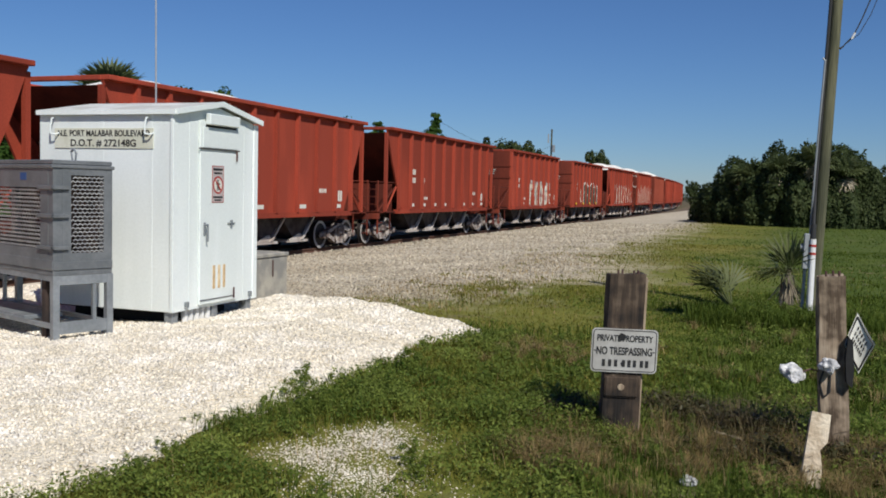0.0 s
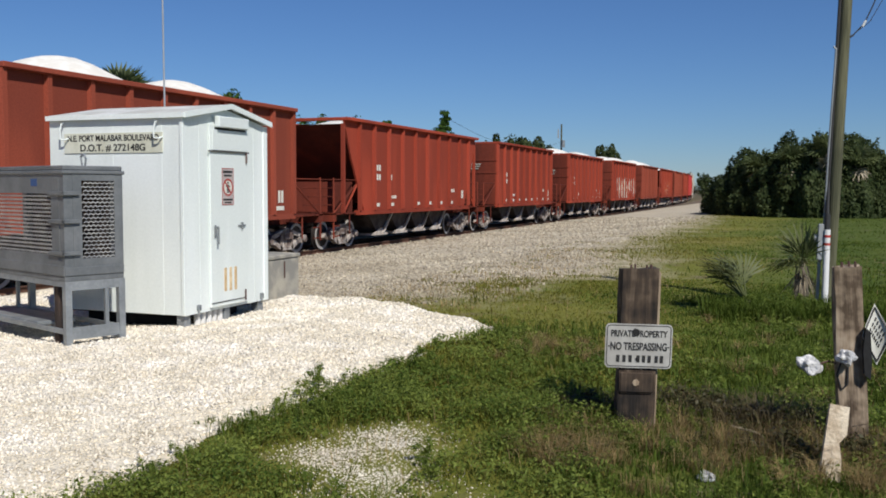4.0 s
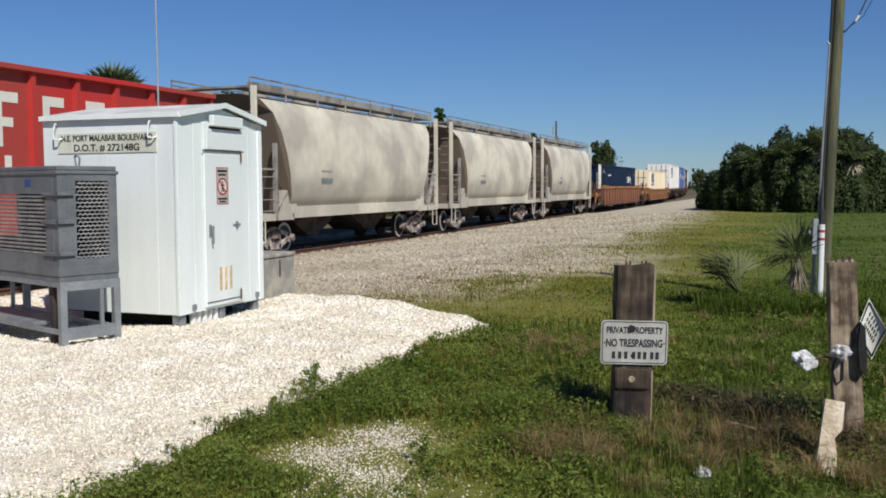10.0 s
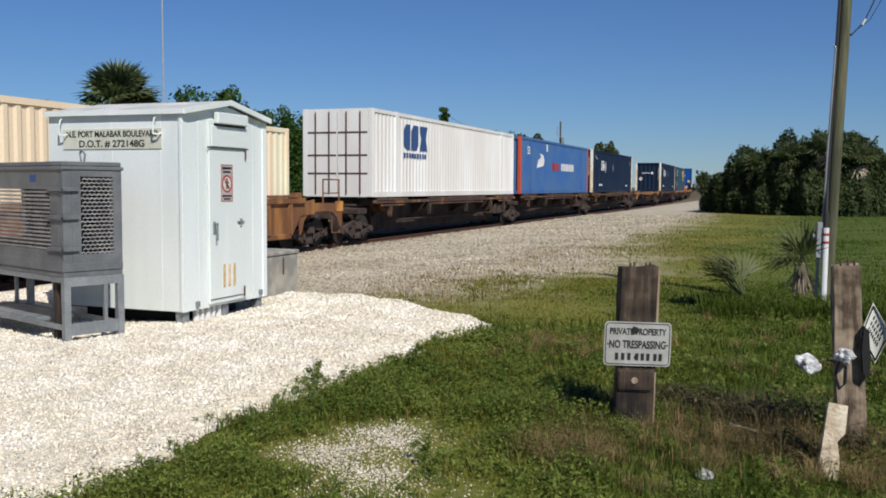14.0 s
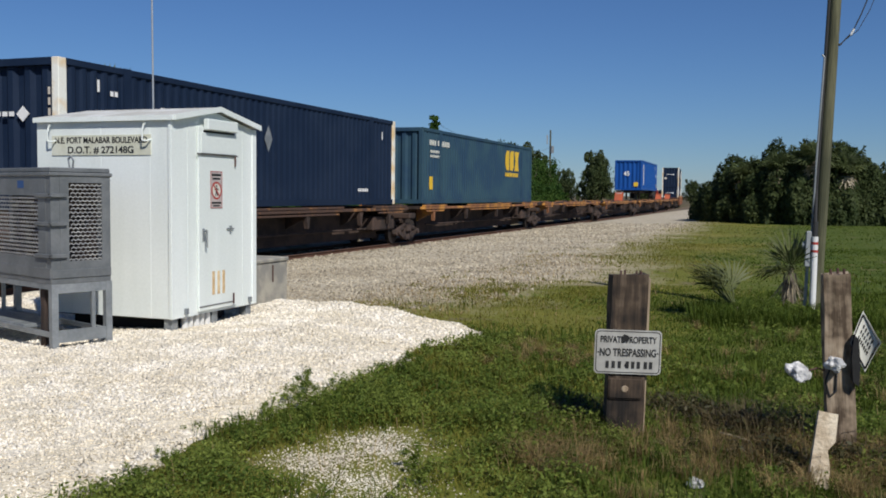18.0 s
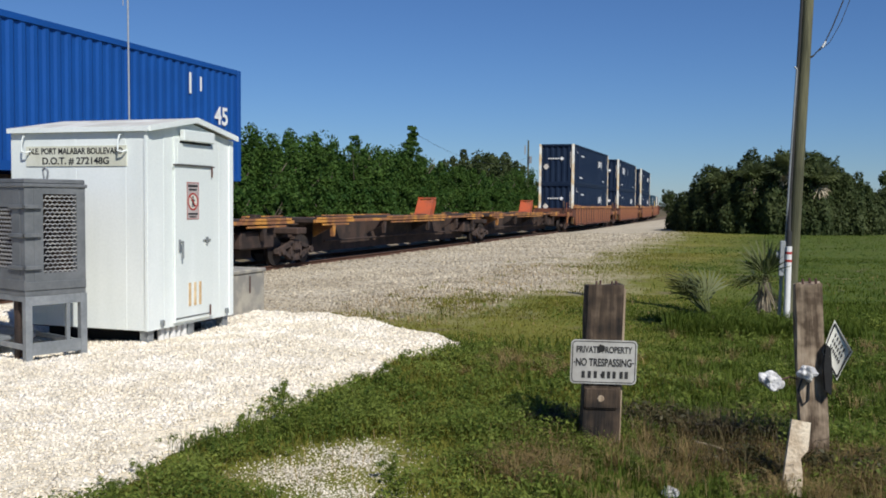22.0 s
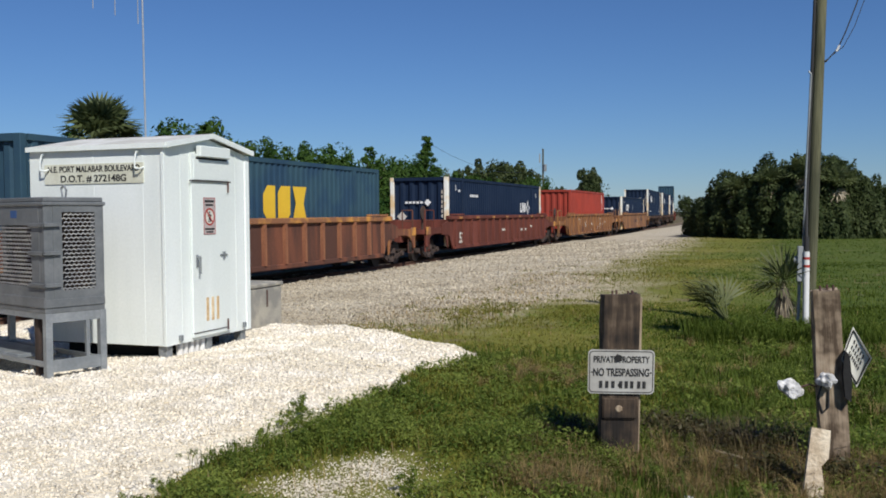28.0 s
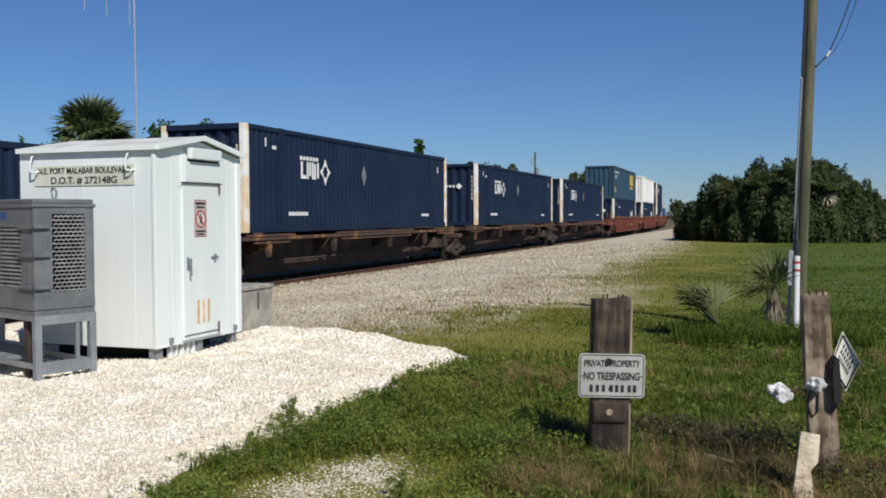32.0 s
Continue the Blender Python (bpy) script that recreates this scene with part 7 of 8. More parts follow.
def thicket():
    """Dense wall of broadleaf trees and shrubs behind the railway."""
    rnd = random.Random(4)
    tall = [(14, 3.2), (24, 3.9), (28, 4.3), (36, 5.6), (41, 5.9), (44, 5.7), (48, 5.1), (53, 5.6), (59, 6.0), (63, 5.4), (66, 6.0), (72, 5.2), (78, 4.7), (90, 4.9), (110, 5.5)]
    crowns = {h: [crown_mesh(10 * h, "leaf", 30, 10500, 0.155, 3.2, h, 0.0)] + [mound_mesh(10 * h + k, "leaf", 10500, 0.165, 2.7, h, 34, 0.42) for k in (1, 2)] for h in (4, 5, 6)}
    trunk = trunk_mesh(3, 5.0, 0.13)
    y = 14.0
    while y < 112:
        h = lerp_list(tall, y) + rnd.uniform(-0.2, 0.45)
        key = 4 if h < 4.5 else 5 if h < 5.5 else 6
        t = make_tree("tree", "dense green broadleaf tree in the thicket behind the railway", "tree", rnd.choice(crowns[key]), trunk, pose(-26.4 + rnd.uniform(-0.9, 0.9) - max(0, y - 75) * 0.05, y, -0.1, 0, 0, rnd.uniform(0, 360)), "thicket behind the railway")
        t.scale = (1, 1, h / key)
        y += rnd.uniform(2.0, 2.9)
    back = [mound_mesh(120 + k, "leaf", 5500, 0.24, 3.1, 5.0, 30, 0.40) for k in range(2)]
    y = 17.0
    while y < 108:
        t = make_tree("tree", "green broadleaf tree deep in the thicket", "tree", back[int(y) % 2], trunk, pose(-29.6 + rnd.uniform(-0.5, 0.5) - max(0, y - 75) * 0.05, y, -0.1, 0, 0, rnd.uniform(0, 360)), "thicket behind the railway")
        t.scale = (1, 1, (lerp_list(tall, y) + rnd.uniform(0.55, 1.15)) / 5.0)
        y += rnd.uniform(2.3, 3.1)
    low = [crown_mesh(70 + k, "leaf", 12, 4200, 0.15, 1.8, 2.5, 0.0) for k in range(3)]
    stub = trunk_mesh(5, 2.2, 0.06)
    y = 13.0
    while y < 110:
        t = make_tree("shrub", "leafy green shrub at the foot of the thicket", "shrub", rnd.choice(low), stub, pose(-23.6 + rnd.uniform(-0.6, 0.5) - max(0, y - 75) * 0.055, y, -0.1, 0, 0, rnd.uniform(0, 360)), "shrubs behind the railway")
        t.scale = (1, 1, rnd.uniform(0.75, 1.35))
        y += rnd.uniform(1.7, 2.5)
    # a vine-wrapped spire standing above the thicket, and slim shoots along the skyline
    rng = np.random.default_rng(21)
    make_tree("tree", "tall narrow tree wrapped in vines above the thicket", "tree", spire(rng, 7.7, 2.4, 95, 9500), trunk_mesh(9, 6.5, 0.12), pose(-26.0, 68.5, -0.1), "thicket behind the railway")
    for y, h in ((38.6, 6.1), (58.0, 6.4), (81.0, 5.0)):
        make_tree("tree", "young tree shoot rising above the thicket", "tree", spire(rng, h, 1.3, 30, 2400), trunk_mesh(int(y), h, 0.06), pose(-26.2, y, -0.1), "thicket behind the railway")


def spire(rng, h, r, lobes, count):
    """A ragged, roughly conical crown of many small tufts, thin towards the top."""
    cs, rs = [], []
    for k in range(lobes):
        f = 0.12 + 0.88 * k / (lobes - 1)
        wide = 0.22 + r * (1 - f) ** 0.9
        a, q = rng.uniform(0, math.tau), wide * math.sqrt(rng.uniform(0, 1))
        cs.append((math.cos(a) * q, math.sin(a) * q, f * h + rng.uniform(-0.15, 0.15)))
        s = rng.uniform(0.16, 0.36) * (0.6 + 0.8 * (1 - f))
        rs.append((s * 1.4, s * 1.4, s))
    v, f = leaf_cloud(rng, cs, rs, count, 0.13, 0.9, 1.9, 0.25)
    return soup("crown", v, f, "leaf")


def far_trees():
    big = [crown_mesh(90 + k, "leaf_dark", 26, 7500, 0.30, 4.6, 8.2, 0.05) for k in range(2)]
    trunk = trunk_mesh(31, 7.5, 0.25)
    for x, y, k, s in ((-33.5, 104, 0, 0.86), (-33, 111, 1, 1.0), (-32.5, 118, 0, 0.98), (-33, 125, 1, 0.96), (-40, 97, 1, 0.8), (-31.7, 165, 0, 1.12), (-31.9, 167, 1, 1.11), (-42, 150, 0, 0.8), (-46, 182, 1, 0.9), (-40, 136, 1, 0.78), (-44, 196, 0, 0.85), (-52, 215, 1, 0.95), (-34, 240, 0, 0.7), (-24, 262, 1, 0.75), (-14, 270, 0, 0.7)):
        t = make_tree("tree", "distant dark green rounded tree beyond the railway", "tree", big[k], trunk, pose(x, y, -0.2, 0, 0, 67 * k + x), "distant trees")
        t.scale = (s * 0.78, s * 0.78, s) if s > 1.1 else (s, s, s)
    p = thing("utility_pole", "distant wooden utility pole above the trees", "utility pole", pose(-32, 131.5, 0))
    bm = bmesh.new()
    tube(bm, (0, 0, -0.3), (0, 0, 11.0), 0.16, 8, 0.12)
    part("pole", bm, "pole_wood", p)
    part("transformer", tube(bmesh.new(), (0.3, -0.1, 7.7), (0.3, -0.1, 8.7), 0.26, 12), "galvanised", p, "grey transformer drum")
    part("insulator", boxes((-0.55, -0.40, -0.08, 0.08, 9.0, 10.3)), "pvc_grey", p)
    w = thing("overhead_wire", "thin wire sagging from the distant pole", "wire")
    part("wire", tubes([(-32 + 0.35 * k * 0 + 6.0 * (k / 10), 131.5 - 62 * k / 10, 8.6 - 6.4 * (k / 10) * (1 - k / 10) - 1.4 * k / 10) for k in range(11)], 0.014, 4), "wire", w)


def field_bushes():
    """Mound of dark shrubs and palms at the edge of the field."""
    rnd = random.Random(8)
    mesh = [mound_mesh(50 + k, "leaf_dark", 18000, 0.145, 2.9, 4.3, 48, 0.36) for k in range(3)]
    trunk = trunk_mesh(33, 3.8, 0.1)
    # x, y, width, height of each bush
    spots = [(-4.9, 72.5, 0.70, 0.62), (-3.9, 68.5, 0.88, 0.88), (-2.4, 65.5, 1.0, 1.10), (-0.6, 63.5, 1.0, 1.22), (1.2, 62.5, 1.05, 1.33), (2.9, 63.0, 1.0, 1.30), (4.4, 64.0, 0.95, 1.10), (5.9, 66.0, 0.9, 0.86), (7.6, 68.0, 0.85, 0.80), (9.6, 71.0, 0.9, 0.74), (-3.2, 70.0, 1.0, 0.95), (0.5, 66.5, 1.1, 1.25), (3.5, 67.0, 1.1, 1.2), (12.0, 73.0, 1.0, 0.78)]
    for k, (x, y, s, q) in enumerate(spots):
        t = make_tree("bush", "dense dark green bush at the edge of the field", "bush", mesh[k % 3], trunk, pose(x, y, -0.1, 0, 0, rnd.uniform(0, 360)), "bushes on the field")
        t.scale = (s * 1.08, s * 1.08, q * 1.1)
    # cabbage palms standing in the mound, with grey skirts of old fronds
    rng = np.random.default_rng(77)
    for x, y, z in ((-0.5, 61.4, 3.5), (1.6, 60.4, 4.0), (3.3, 61.2, 3.4), (-2.4, 63.4, 3.0)):
        p = thing("cabbage_palm", "cabbage palm with a grey skirt among the bushes", "palm tree", pose(x, y, -0.1), "palms on the field")
        part("trunk", tube(bmesh.new(), (0, 0, -0.2), (0.05, 0, z), 0.17, 8, 0.15), "bark", p)
        palm_part(p, rng, (0.05, 0, z), 26, 0.55, 0.85, 13, "palm_leaf", (-15, 85), 0.06)
        palm_part(p, rng, (0.05, 0, z - 0.1), 12, 0.35, 0.85, 9, "dead_frond", (-82, -40), 0.05, "dead_frond")
    # lower trees further off across the field
    far = [crown_mesh(60 + k, "leaf_dark", 16, 4000, 0.30, 4.2, 5.6, 0.0) for k in range(2)]
    for x, y, s in ((12, 92, 0.9), (16, 97, 1.0), (20, 94, 0.85), (24, 99, 1.05), (29, 97, 0.95), (34, 102, 1.0), (40, 104, 1.05), (47, 103, 0.95), (-1, 150, 0.9), (-8, 175, 1.0)):
        t = make_tree("tree", "low dark green tree across the field", "tree", far[int(x) % 2], trunk, pose(x, y, -0.1, 0, 0, x * 31), "trees across the field")
        t.scale = (s, s, s)


def fan(rng, n, radius, open_deg=230, width=0.035, fold=0.12, droop=0.22):
    """A fan palm leaf in its own plane: narrow leaflets from a point, tips drooping. Stalk comes along -x."""
    v, f = [np.zeros(3)], []
    for k in range(n):
        a = radians(-open_deg / 2 + open_deg * k / (n - 1))
        L = radius * (0.78 + 0.22 * math.cos(a)) * rng.uniform(0.92, 1.05)
        d, s = np.array((math.cos(a), math.sin(a), 0.0)), np.array((-math.sin(a), math.cos(a), 0.0)) * width
        mid = d * L * 0.55 + (0, 0, fold * radius * (k % 2))
        tip = d * L + (0, 0, -droop * L * rng.uniform(0.4, 1.2))
        b = len(v)
        v += [mid + s, tip, mid - s]
        f.append((0, b, b + 1, b + 2))
    return np.array(v), np.array(f)


def palm_part(parent, rng, base, n, stalk, radius, leaflets, material, up=(10, 80), width=0.035, name="frond", turn=(0, 360), spread=200, droop=0.22):
    for k in range(n):
        v, f = fan(rng, leaflets, radius * rng.uniform(0.85, 1.1), spread, width, 0.12 if spread > 120 else 0.04, droop)
        az, el = rng.uniform(*turn), rng.uniform(*up)
        m = pose(*base, rng.uniform(-25, 25), -el, az)
        reach = stalk * rng.uniform(0.75, 1.15)
        out = []
        for p in v:
            out.append(m @ Vector((p[0] + reach, p[1], p[2])))
        tip = m @ Vector((reach, 0, 0))
        fr = part(name, soup(name, out, f, material), None, parent)
        bm = tubes([tuple(base), tuple(tip)], 0.012 if radius < 0.9 else 0.02, 5)
        part("stalk", bm, material, fr)


def palms():
    rng = np.random.default_rng(12)
    p = thing("cabbage_palm", "cabbage palm with a round head of fan fronds behind the railway", "palm tree", pose(-26.0, 30.9, -0.1))
    bm = bmesh.new()
    tube(bm, (0, 0, -0.3), (0.1, 0, 4.9), 0.19, 10, 0.16)
    part("trunk", bm, "bark", p)
    palm_part(p, rng, (0.1, 0, 4.9), 58, 0.85, 1.1, 20, "palm_leaf", (-30, 88), 0.075)
    palm_part(p, rng, (0.1, 0, 4.8), 16, 0.7, 0.9, 12, "dead_frond", (-85, -45), 0.06, "dead_frond")
    # a low one whose fronds arch over the grass, and an older one on a short trunk with a skirt of dead fronds
    q = thing("saw_palmetto", "low saw palmetto with arching grey-green fan fronds", "palmetto", pose(-0.62, 13.6, 0), "palmettos by the pole")
    part("trunk", tube(bmesh.new(), (0, 0, -0.1), (0.02, 0, 0.16), 0.07, 8, 0.05), "bark", q)
    palm_part(q, rng, (0.0, -0.1, 0.16), 7, 0.36, 0.60, 15, "palmetto_leaf", (22, 62), 0.016, turn=(150, 225), spread=140, droop=0.14)
    palm_part(q, rng, (0.0, -0.1, 0.16), 3, 0.30, 0.50, 13, "palmetto_leaf", (55, 80), 0.016, turn=(90, 200), spread=130, droop=0.1)
    q = thing("saw_palmetto", "older saw palmetto with stiff fronds and a skirt of dead leaves", "palmetto", pose(0.08, 14.05, 0), "palmettos by the pole")
    part("trunk", tube(bmesh.new(), (0, 0, -0.1), (0.02, 0, 0.62), 0.11, 8, 0.09), "bark", q)
    palm_part(q, rng, (0.02, 0, 0.62), 7, 0.14, 0.54, 9, "palmetto_leaf", (45, 86), 0.014, spread=110, droop=0.08)
    palm_part(q, rng, (0.02, 0, 0.60), 4, 0.14, 0.46, 17, "palmetto_leaf", (5, 40), 0.015, turn=(150, 260), spread=130, droop=0.2)
    palm_part(q, rng, (0.02, -0.02, 0.70), 15, 0.10, 0.52, 5, "dead_frond", (-88, -64), 0.0075, "dead_frond", spread=50, droop=-0.10)


# ---- grass and stones ----
def blades(rng, xy, height, width, lean, zbase):
    """Grass blades, two joined strips each, bending over."""
    n = len(xy)
    a = rng.uniform(0, math.tau, n)
    h = height * rng.uniform(0.45, 1.2, n)
    d = np.stack([np.cos(a), np.sin(a), np.zeros(n)], 1)
    s = np.stack([-np.sin(a), np.cos(a), np.zeros(n)], 1) * (width * rng.uniform(0.6, 1.2, n))[:, None]
    p = np.column_stack([xy, zbase])
    le = (lean * rng.uniform(0.1, 1.0, n) * h)[:, None]
    up = np.zeros((n, 3))
    up[:, 2] = h
    mid = p + d * le * 0.35 + up * 0.6
    tip = p + d * le + up * (1 - 0.25 * lean)
    v = np.stack([p - s, p + s, mid + s * 0.8, mid - s * 0.8, tip + s * 0.12, tip - s * 0.12], 1).reshape(-1, 3)
    k = np.arange(n)[:, None] * 6
    f = np.concatenate([k + np.array([[0, 1, 2, 3]]), k + np.array([[3, 2, 4, 5]])], 0)
    return v, f


def scatter(rng, n, x0, x1, y0, y1, keep):
    out = []
    xs, ys = rng.uniform(x0, x1, n), rng.uniform(y0, y1, n)
    for x, y in zip(xs, ys):
        if keep(x, y, rng):
            out.append((x, y))
    return np.array(out)


def patch(x, y, cx, cy, rx, ry):
    return math.exp(-(((x - cx) / rx) ** 2 + ((y - cy) / ry) ** 2))


def bareness(x, y):
    """Places where stones show through the grass."""
    b = 1.0 * patch(x, y, -2.52, 5.6, 0.36, 0.45) + 0.9 * patch(x, y, -2.25, 4.8, 0.42, 0.6) + 1.0 * patch(x, y, -2.78, 5.1, 0.26, 0.22) + 0.6 * patch(x, y, -3.6, 12.6, 1.6, 0.9)
    return b + 0.35 * max(0.0, noise.noise((x * 1.4, y * 1.4, 12)))


def gravel_edge(y):
    """The gravel strip's ragged edge towards the field."""
    if y < 13:
        return -7.2
    return lerp_list(EDGE, y) - 0.03 * max(0.0, y - 62) + 0.45 * noise.noise((0.2, y * 0.25, 5)) + 0.25 * noise.noise((0.7, y * 1.1, 9))


def on_grass(x, y, rng):
    if pad_depth(x, y) > rng.uniform(-0.02, 0.10) or y < 1.5:
        return False
    e = gravel_edge(y)
    wide = 1.6 if 12.0 < y < 23 else 0.7
    if x < e + wide + 1.5 * wide * noise.noise((x * 0.9, y * 0.9, 44)) + rng.uniform(-0.5, 0.5) * wide:
        return x > e - 2.2 and noise.noise((x * 1.3, y * 1.3, 3)) > 0.22 and rng.random() < 0.55
    return rng.random() > 1.1 * bareness(x, y)


def in_view(x, y, margin=1.0):
    """Roughly the part of the field within the camera's view."""
    return x < 0.20 * y + margin and x > -1.12 * y - margin


def stuff(name, me, label, category):
    return tagged(new(name, me), label, category, kind="stuff")


def all_z(xy, sink=0.01):
    return np.array([ground_z(x, y) for x, y in xy]) - sink


def growth(x, y):
    """How rank the growth stands: drifts and hollows, tallest at the pad's rim, round the posts and by the palmettos."""
    g = 0.55 + 0.7 * noise.noise((x * 0.9, y * 0.9, 20)) + 1.05 * noise.noise((x * 2.3, y * 2.3, 8))
    g += 0.9 * patch(x, y, -3.15, 6.7, 0.42, 0.55) + 0.5 * patch(x, y, -3.2, 9.6, 0.45, 1.1) + 0.7 * patch(x, y, 0.0, 13.3, 0.9, 0.6)
    g += 0.5 * patch(x, y, -0.5, 6.6, 1.5, 0.8) - 0.9 * bareness(x, y)
    g *= 1 - 0.75 * min(1.0, max(0.0, (y - 9.0) / 2.5)) * (1 - patch(x, y, 0.0, 13.3, 1.5, 1.0)) * min(1.0, max(0.0, -x / 1.5))
    return max(0.0, min(2.0, g))


def rank_side(x, y):
    """Above zero where the grass is rank and deep green, away from the railway and behind the posts."""
    return x + 1.5 + 2.2 * noise.noise((x * 0.25, y * 0.25, 2)) - 0.5 * max(0.0, 7.5 - y)


def lawn():
    rng = np.random.default_rng(40)
    sets, rank = [], []
    keep = lambda x, y, r: in_view(x, y) and on_grass(x, y, r)
    for n, y0, y1, h, w in ((80000, 2.4, 6.0, 0.085, 0.0034), (90000, 6.0, 10.5, 0.10, 0.0046), (52000, 10.5, 18.0, 0.10, 0.0066)):
        xy = scatter(rng, n, -7.5, 0.20 * y1 + 1.2, y0, y1, keep)
        hh = np.array([h * (0.35 + 1.0 * growth(x, y)) for x, y in xy])
        green = np.array([rank_side(x, y) + rng.normal(0, 0.5) > 0 for x, y in xy])
        for side, group in ((~green, sets), (green, rank)):
            group.append(blades(rng, xy[side], hh[side], w, 1.2, all_z(xy[side])))
    join("grass", sets, "grass", "short green grass and weeds covering the field")
    sets = []
    for n, y0, y1, h, w in ((12000, 8.0, 11.0, 0.08, 0.004), (44000, 11.0, 18.0, 0.07, 0.0062), (34000, 18.0, 34.0, 0.075, 0.010), (14000, 34.0, 66.0, 0.075, 0.017)):
        xy = scatter(rng, n, -7.5, 0.20 * y1 + 1.2, y0, y1, keep)
        hh = np.array([h * (0.5 + 0.9 * max(0.0, 0.5 + noise.noise((x * 0.3, y * 0.3, 20)))) for x, y in xy])
        green = np.array([rank_side(x, y) + rng.normal(0, 0.5) > 0 for x, y in xy])
        for side, group in ((~green, sets), (green, rank)):
            group.append(blades(rng, xy[side], hh[side], w, 0.9, all_z(xy[side])))
    join("field_grass", sets, "field_grass", "yellow-green grass of the open field")
    join("lush_grass", rank, "lush_grass", "deeper green grass away from the railway")
    # taller tufts and seed stalks
    sets = []
    for n, y0, y1, h, w in ((26000, 2.6, 8.0, 0.19, 0.0036), (14000, 8.0, 14.5, 0.20, 0.005), (16000, 12.5, 14.0, 0.32, 0.006), (2500, 14.5, 40.0, 0.13, 0.010)):
        xy = scatter(rng, n, -5.5, 0.2 * y1 + 1.0, y0, y1, lambda x, y, r: in_view(x, y) and (h < 0.3 or x > -1.4) and on_grass(x, y, r) and noise.noise((x * 0.8, y * 0.8, 31)) + 0.5 * patch(x, y, -0.4, 6.3, 1.3, 1.0) + 0.7 * patch(x, y, 0.1, 13.3, 0.9, 0.7) + 0.45 * patch(x, y, 0.4, 9.0, 1.5, 2.6) > 0.16)
        sets.append(blades(rng, xy, h, w, 0.9, all_z(xy)))
    join("tall_grass", sets, "lush_grass", "taller tufts of green grass")
    # dry straw, thickest round the two posts and along the gravel
    sets = []
    dry = lambda x, y: 0.40 * patch(x, y, -0.3, 6.2, 0.8, 0.7) + 0.3 * patch(x, y, -0.6, 7.0, 0.35, 0.7) + 0.9 * patch(x, y, -1.35, 5.6, 0.3, 0.4) + 0.5 * patch(x, y, 0.9, 6.6, 0.8, 1.2) + 0.5 * patch(x, y, -3.0, 10.6, 0.5, 0.5) + 0.16 * min(1.0, bareness(x, y)) + 0.05
    for n, y0, y1, h, w in ((20000, 2.6, 9.0, 0.17, 0.0022), (26000, 9.0, 26.0, 0.11, 0.006)):
        xy = scatter(rng, n, -6.8, 0.2 * y1 + 1.0, y0, y1, lambda x, y, r: in_view(x, y) and pad_depth(x, y) < 0 and r.random() < dry(x, y) + 0.45 * (y > 12) * (x < -4.2) * (x > gravel_edge(y) - 1.5))
        sets.append(blades(rng, xy, h, w, 1.0, all_z(xy)))
    # withered tufts, each a sheaf of fine bent stalks
    at = np.concatenate([rng.normal((-0.25, 5.75), (0.6, 0.35), (64, 2)), rng.normal((-0.15, 6.55), (0.45, 0.25), (70, 2)), rng.normal((0.75, 6.2), (0.4, 0.6), (60, 2)),
                         rng.normal((-1.25, 5.6), (0.16, 0.22), (42, 2)), rng.normal((-2.2, 9.4), (0.35, 0.35), (30, 2)), rng.normal((0.9, 10.5), (0.9, 1.6), (60, 2))])
    size = np.repeat(rng.uniform(0.5, 1.3, len(at)), 70)
    xy = np.repeat(at, 70, 0) + rng.normal(0, 0.028, (len(size), 2))
    keep = np.array([pad_depth(x, y) < 0 and y > 2.6 for x, y in xy])
    sets.append(blades(rng, xy[keep], 0.19 * size[keep], 0.0017, 1.5, all_z(xy[keep])))
    join("dry_grass", sets, "dry_grass", "dry straw-coloured grass stalks")


def join(name, sets, material, label):
    v, f, k = [], [], 0
    for a, b in sets:
        v.append(a)
        f.append(b + k)
        k += len(a)
    return stuff(name, soup(name, np.concatenate(v), np.concatenate(f), material), label, "grass")


def ground_cover():
    """Low leafy weeds among the grass, in drifts: each plant a few sprigs of small leaves."""
    rng = np.random.default_rng(17)
    vs, fs, k = [], [], 0
    for n, y0, y1, size, per in ((9000, 3.4, 7.0, 0.0145, 24), (9000, 7.0, 11.5, 0.019, 18), (3500, 11.5, 15.0, 0.026, 12)):
        xy = scatter(rng, n, -4.6, 0.2 * y1 + 0.9, y0, y1, lambda x, y, r: in_view(x, y) and pad_depth(x, y) < r.uniform(-0.1, 0.10) and r.random() < (0.95 * growth(x, y) - 0.12) * (0.35 if rank_side(x, y) > 0 or patch(x, y, -0.2, 6.0, 0.9, 0.6) > 0.5 else 1.0))
        h = np.array([0.03 + 0.14 * growth(x, y) for x, y in xy])
        base = np.column_stack([xy, all_z(xy)])
        who = np.repeat(np.arange(len(xy)), per)
        a, q = rng.uniform(0, math.tau, len(who)), np.sqrt(rng.random(len(who)))
        f = rng.uniform(0.15, 1.0, len(who))
        d = np.stack([np.cos(a) * q, np.sin(a) * q, f], 1)
        p = base[who] + d * h[who][:, None] * np.array((0.62, 0.62, 1.0))
        v, fa = leaf_quads(rng, p, d / np.linalg.norm(d, axis=1)[:, None], size, 2.1, 0.1)
        vs.append(v)
        fs.append(fa + k)
        k += len(v)
    stuff("low_weeds", soup("low_weeds", np.concatenate(vs), np.concatenate(fs), "weed"), "low broad-leaved green weeds among the grass", "weeds")


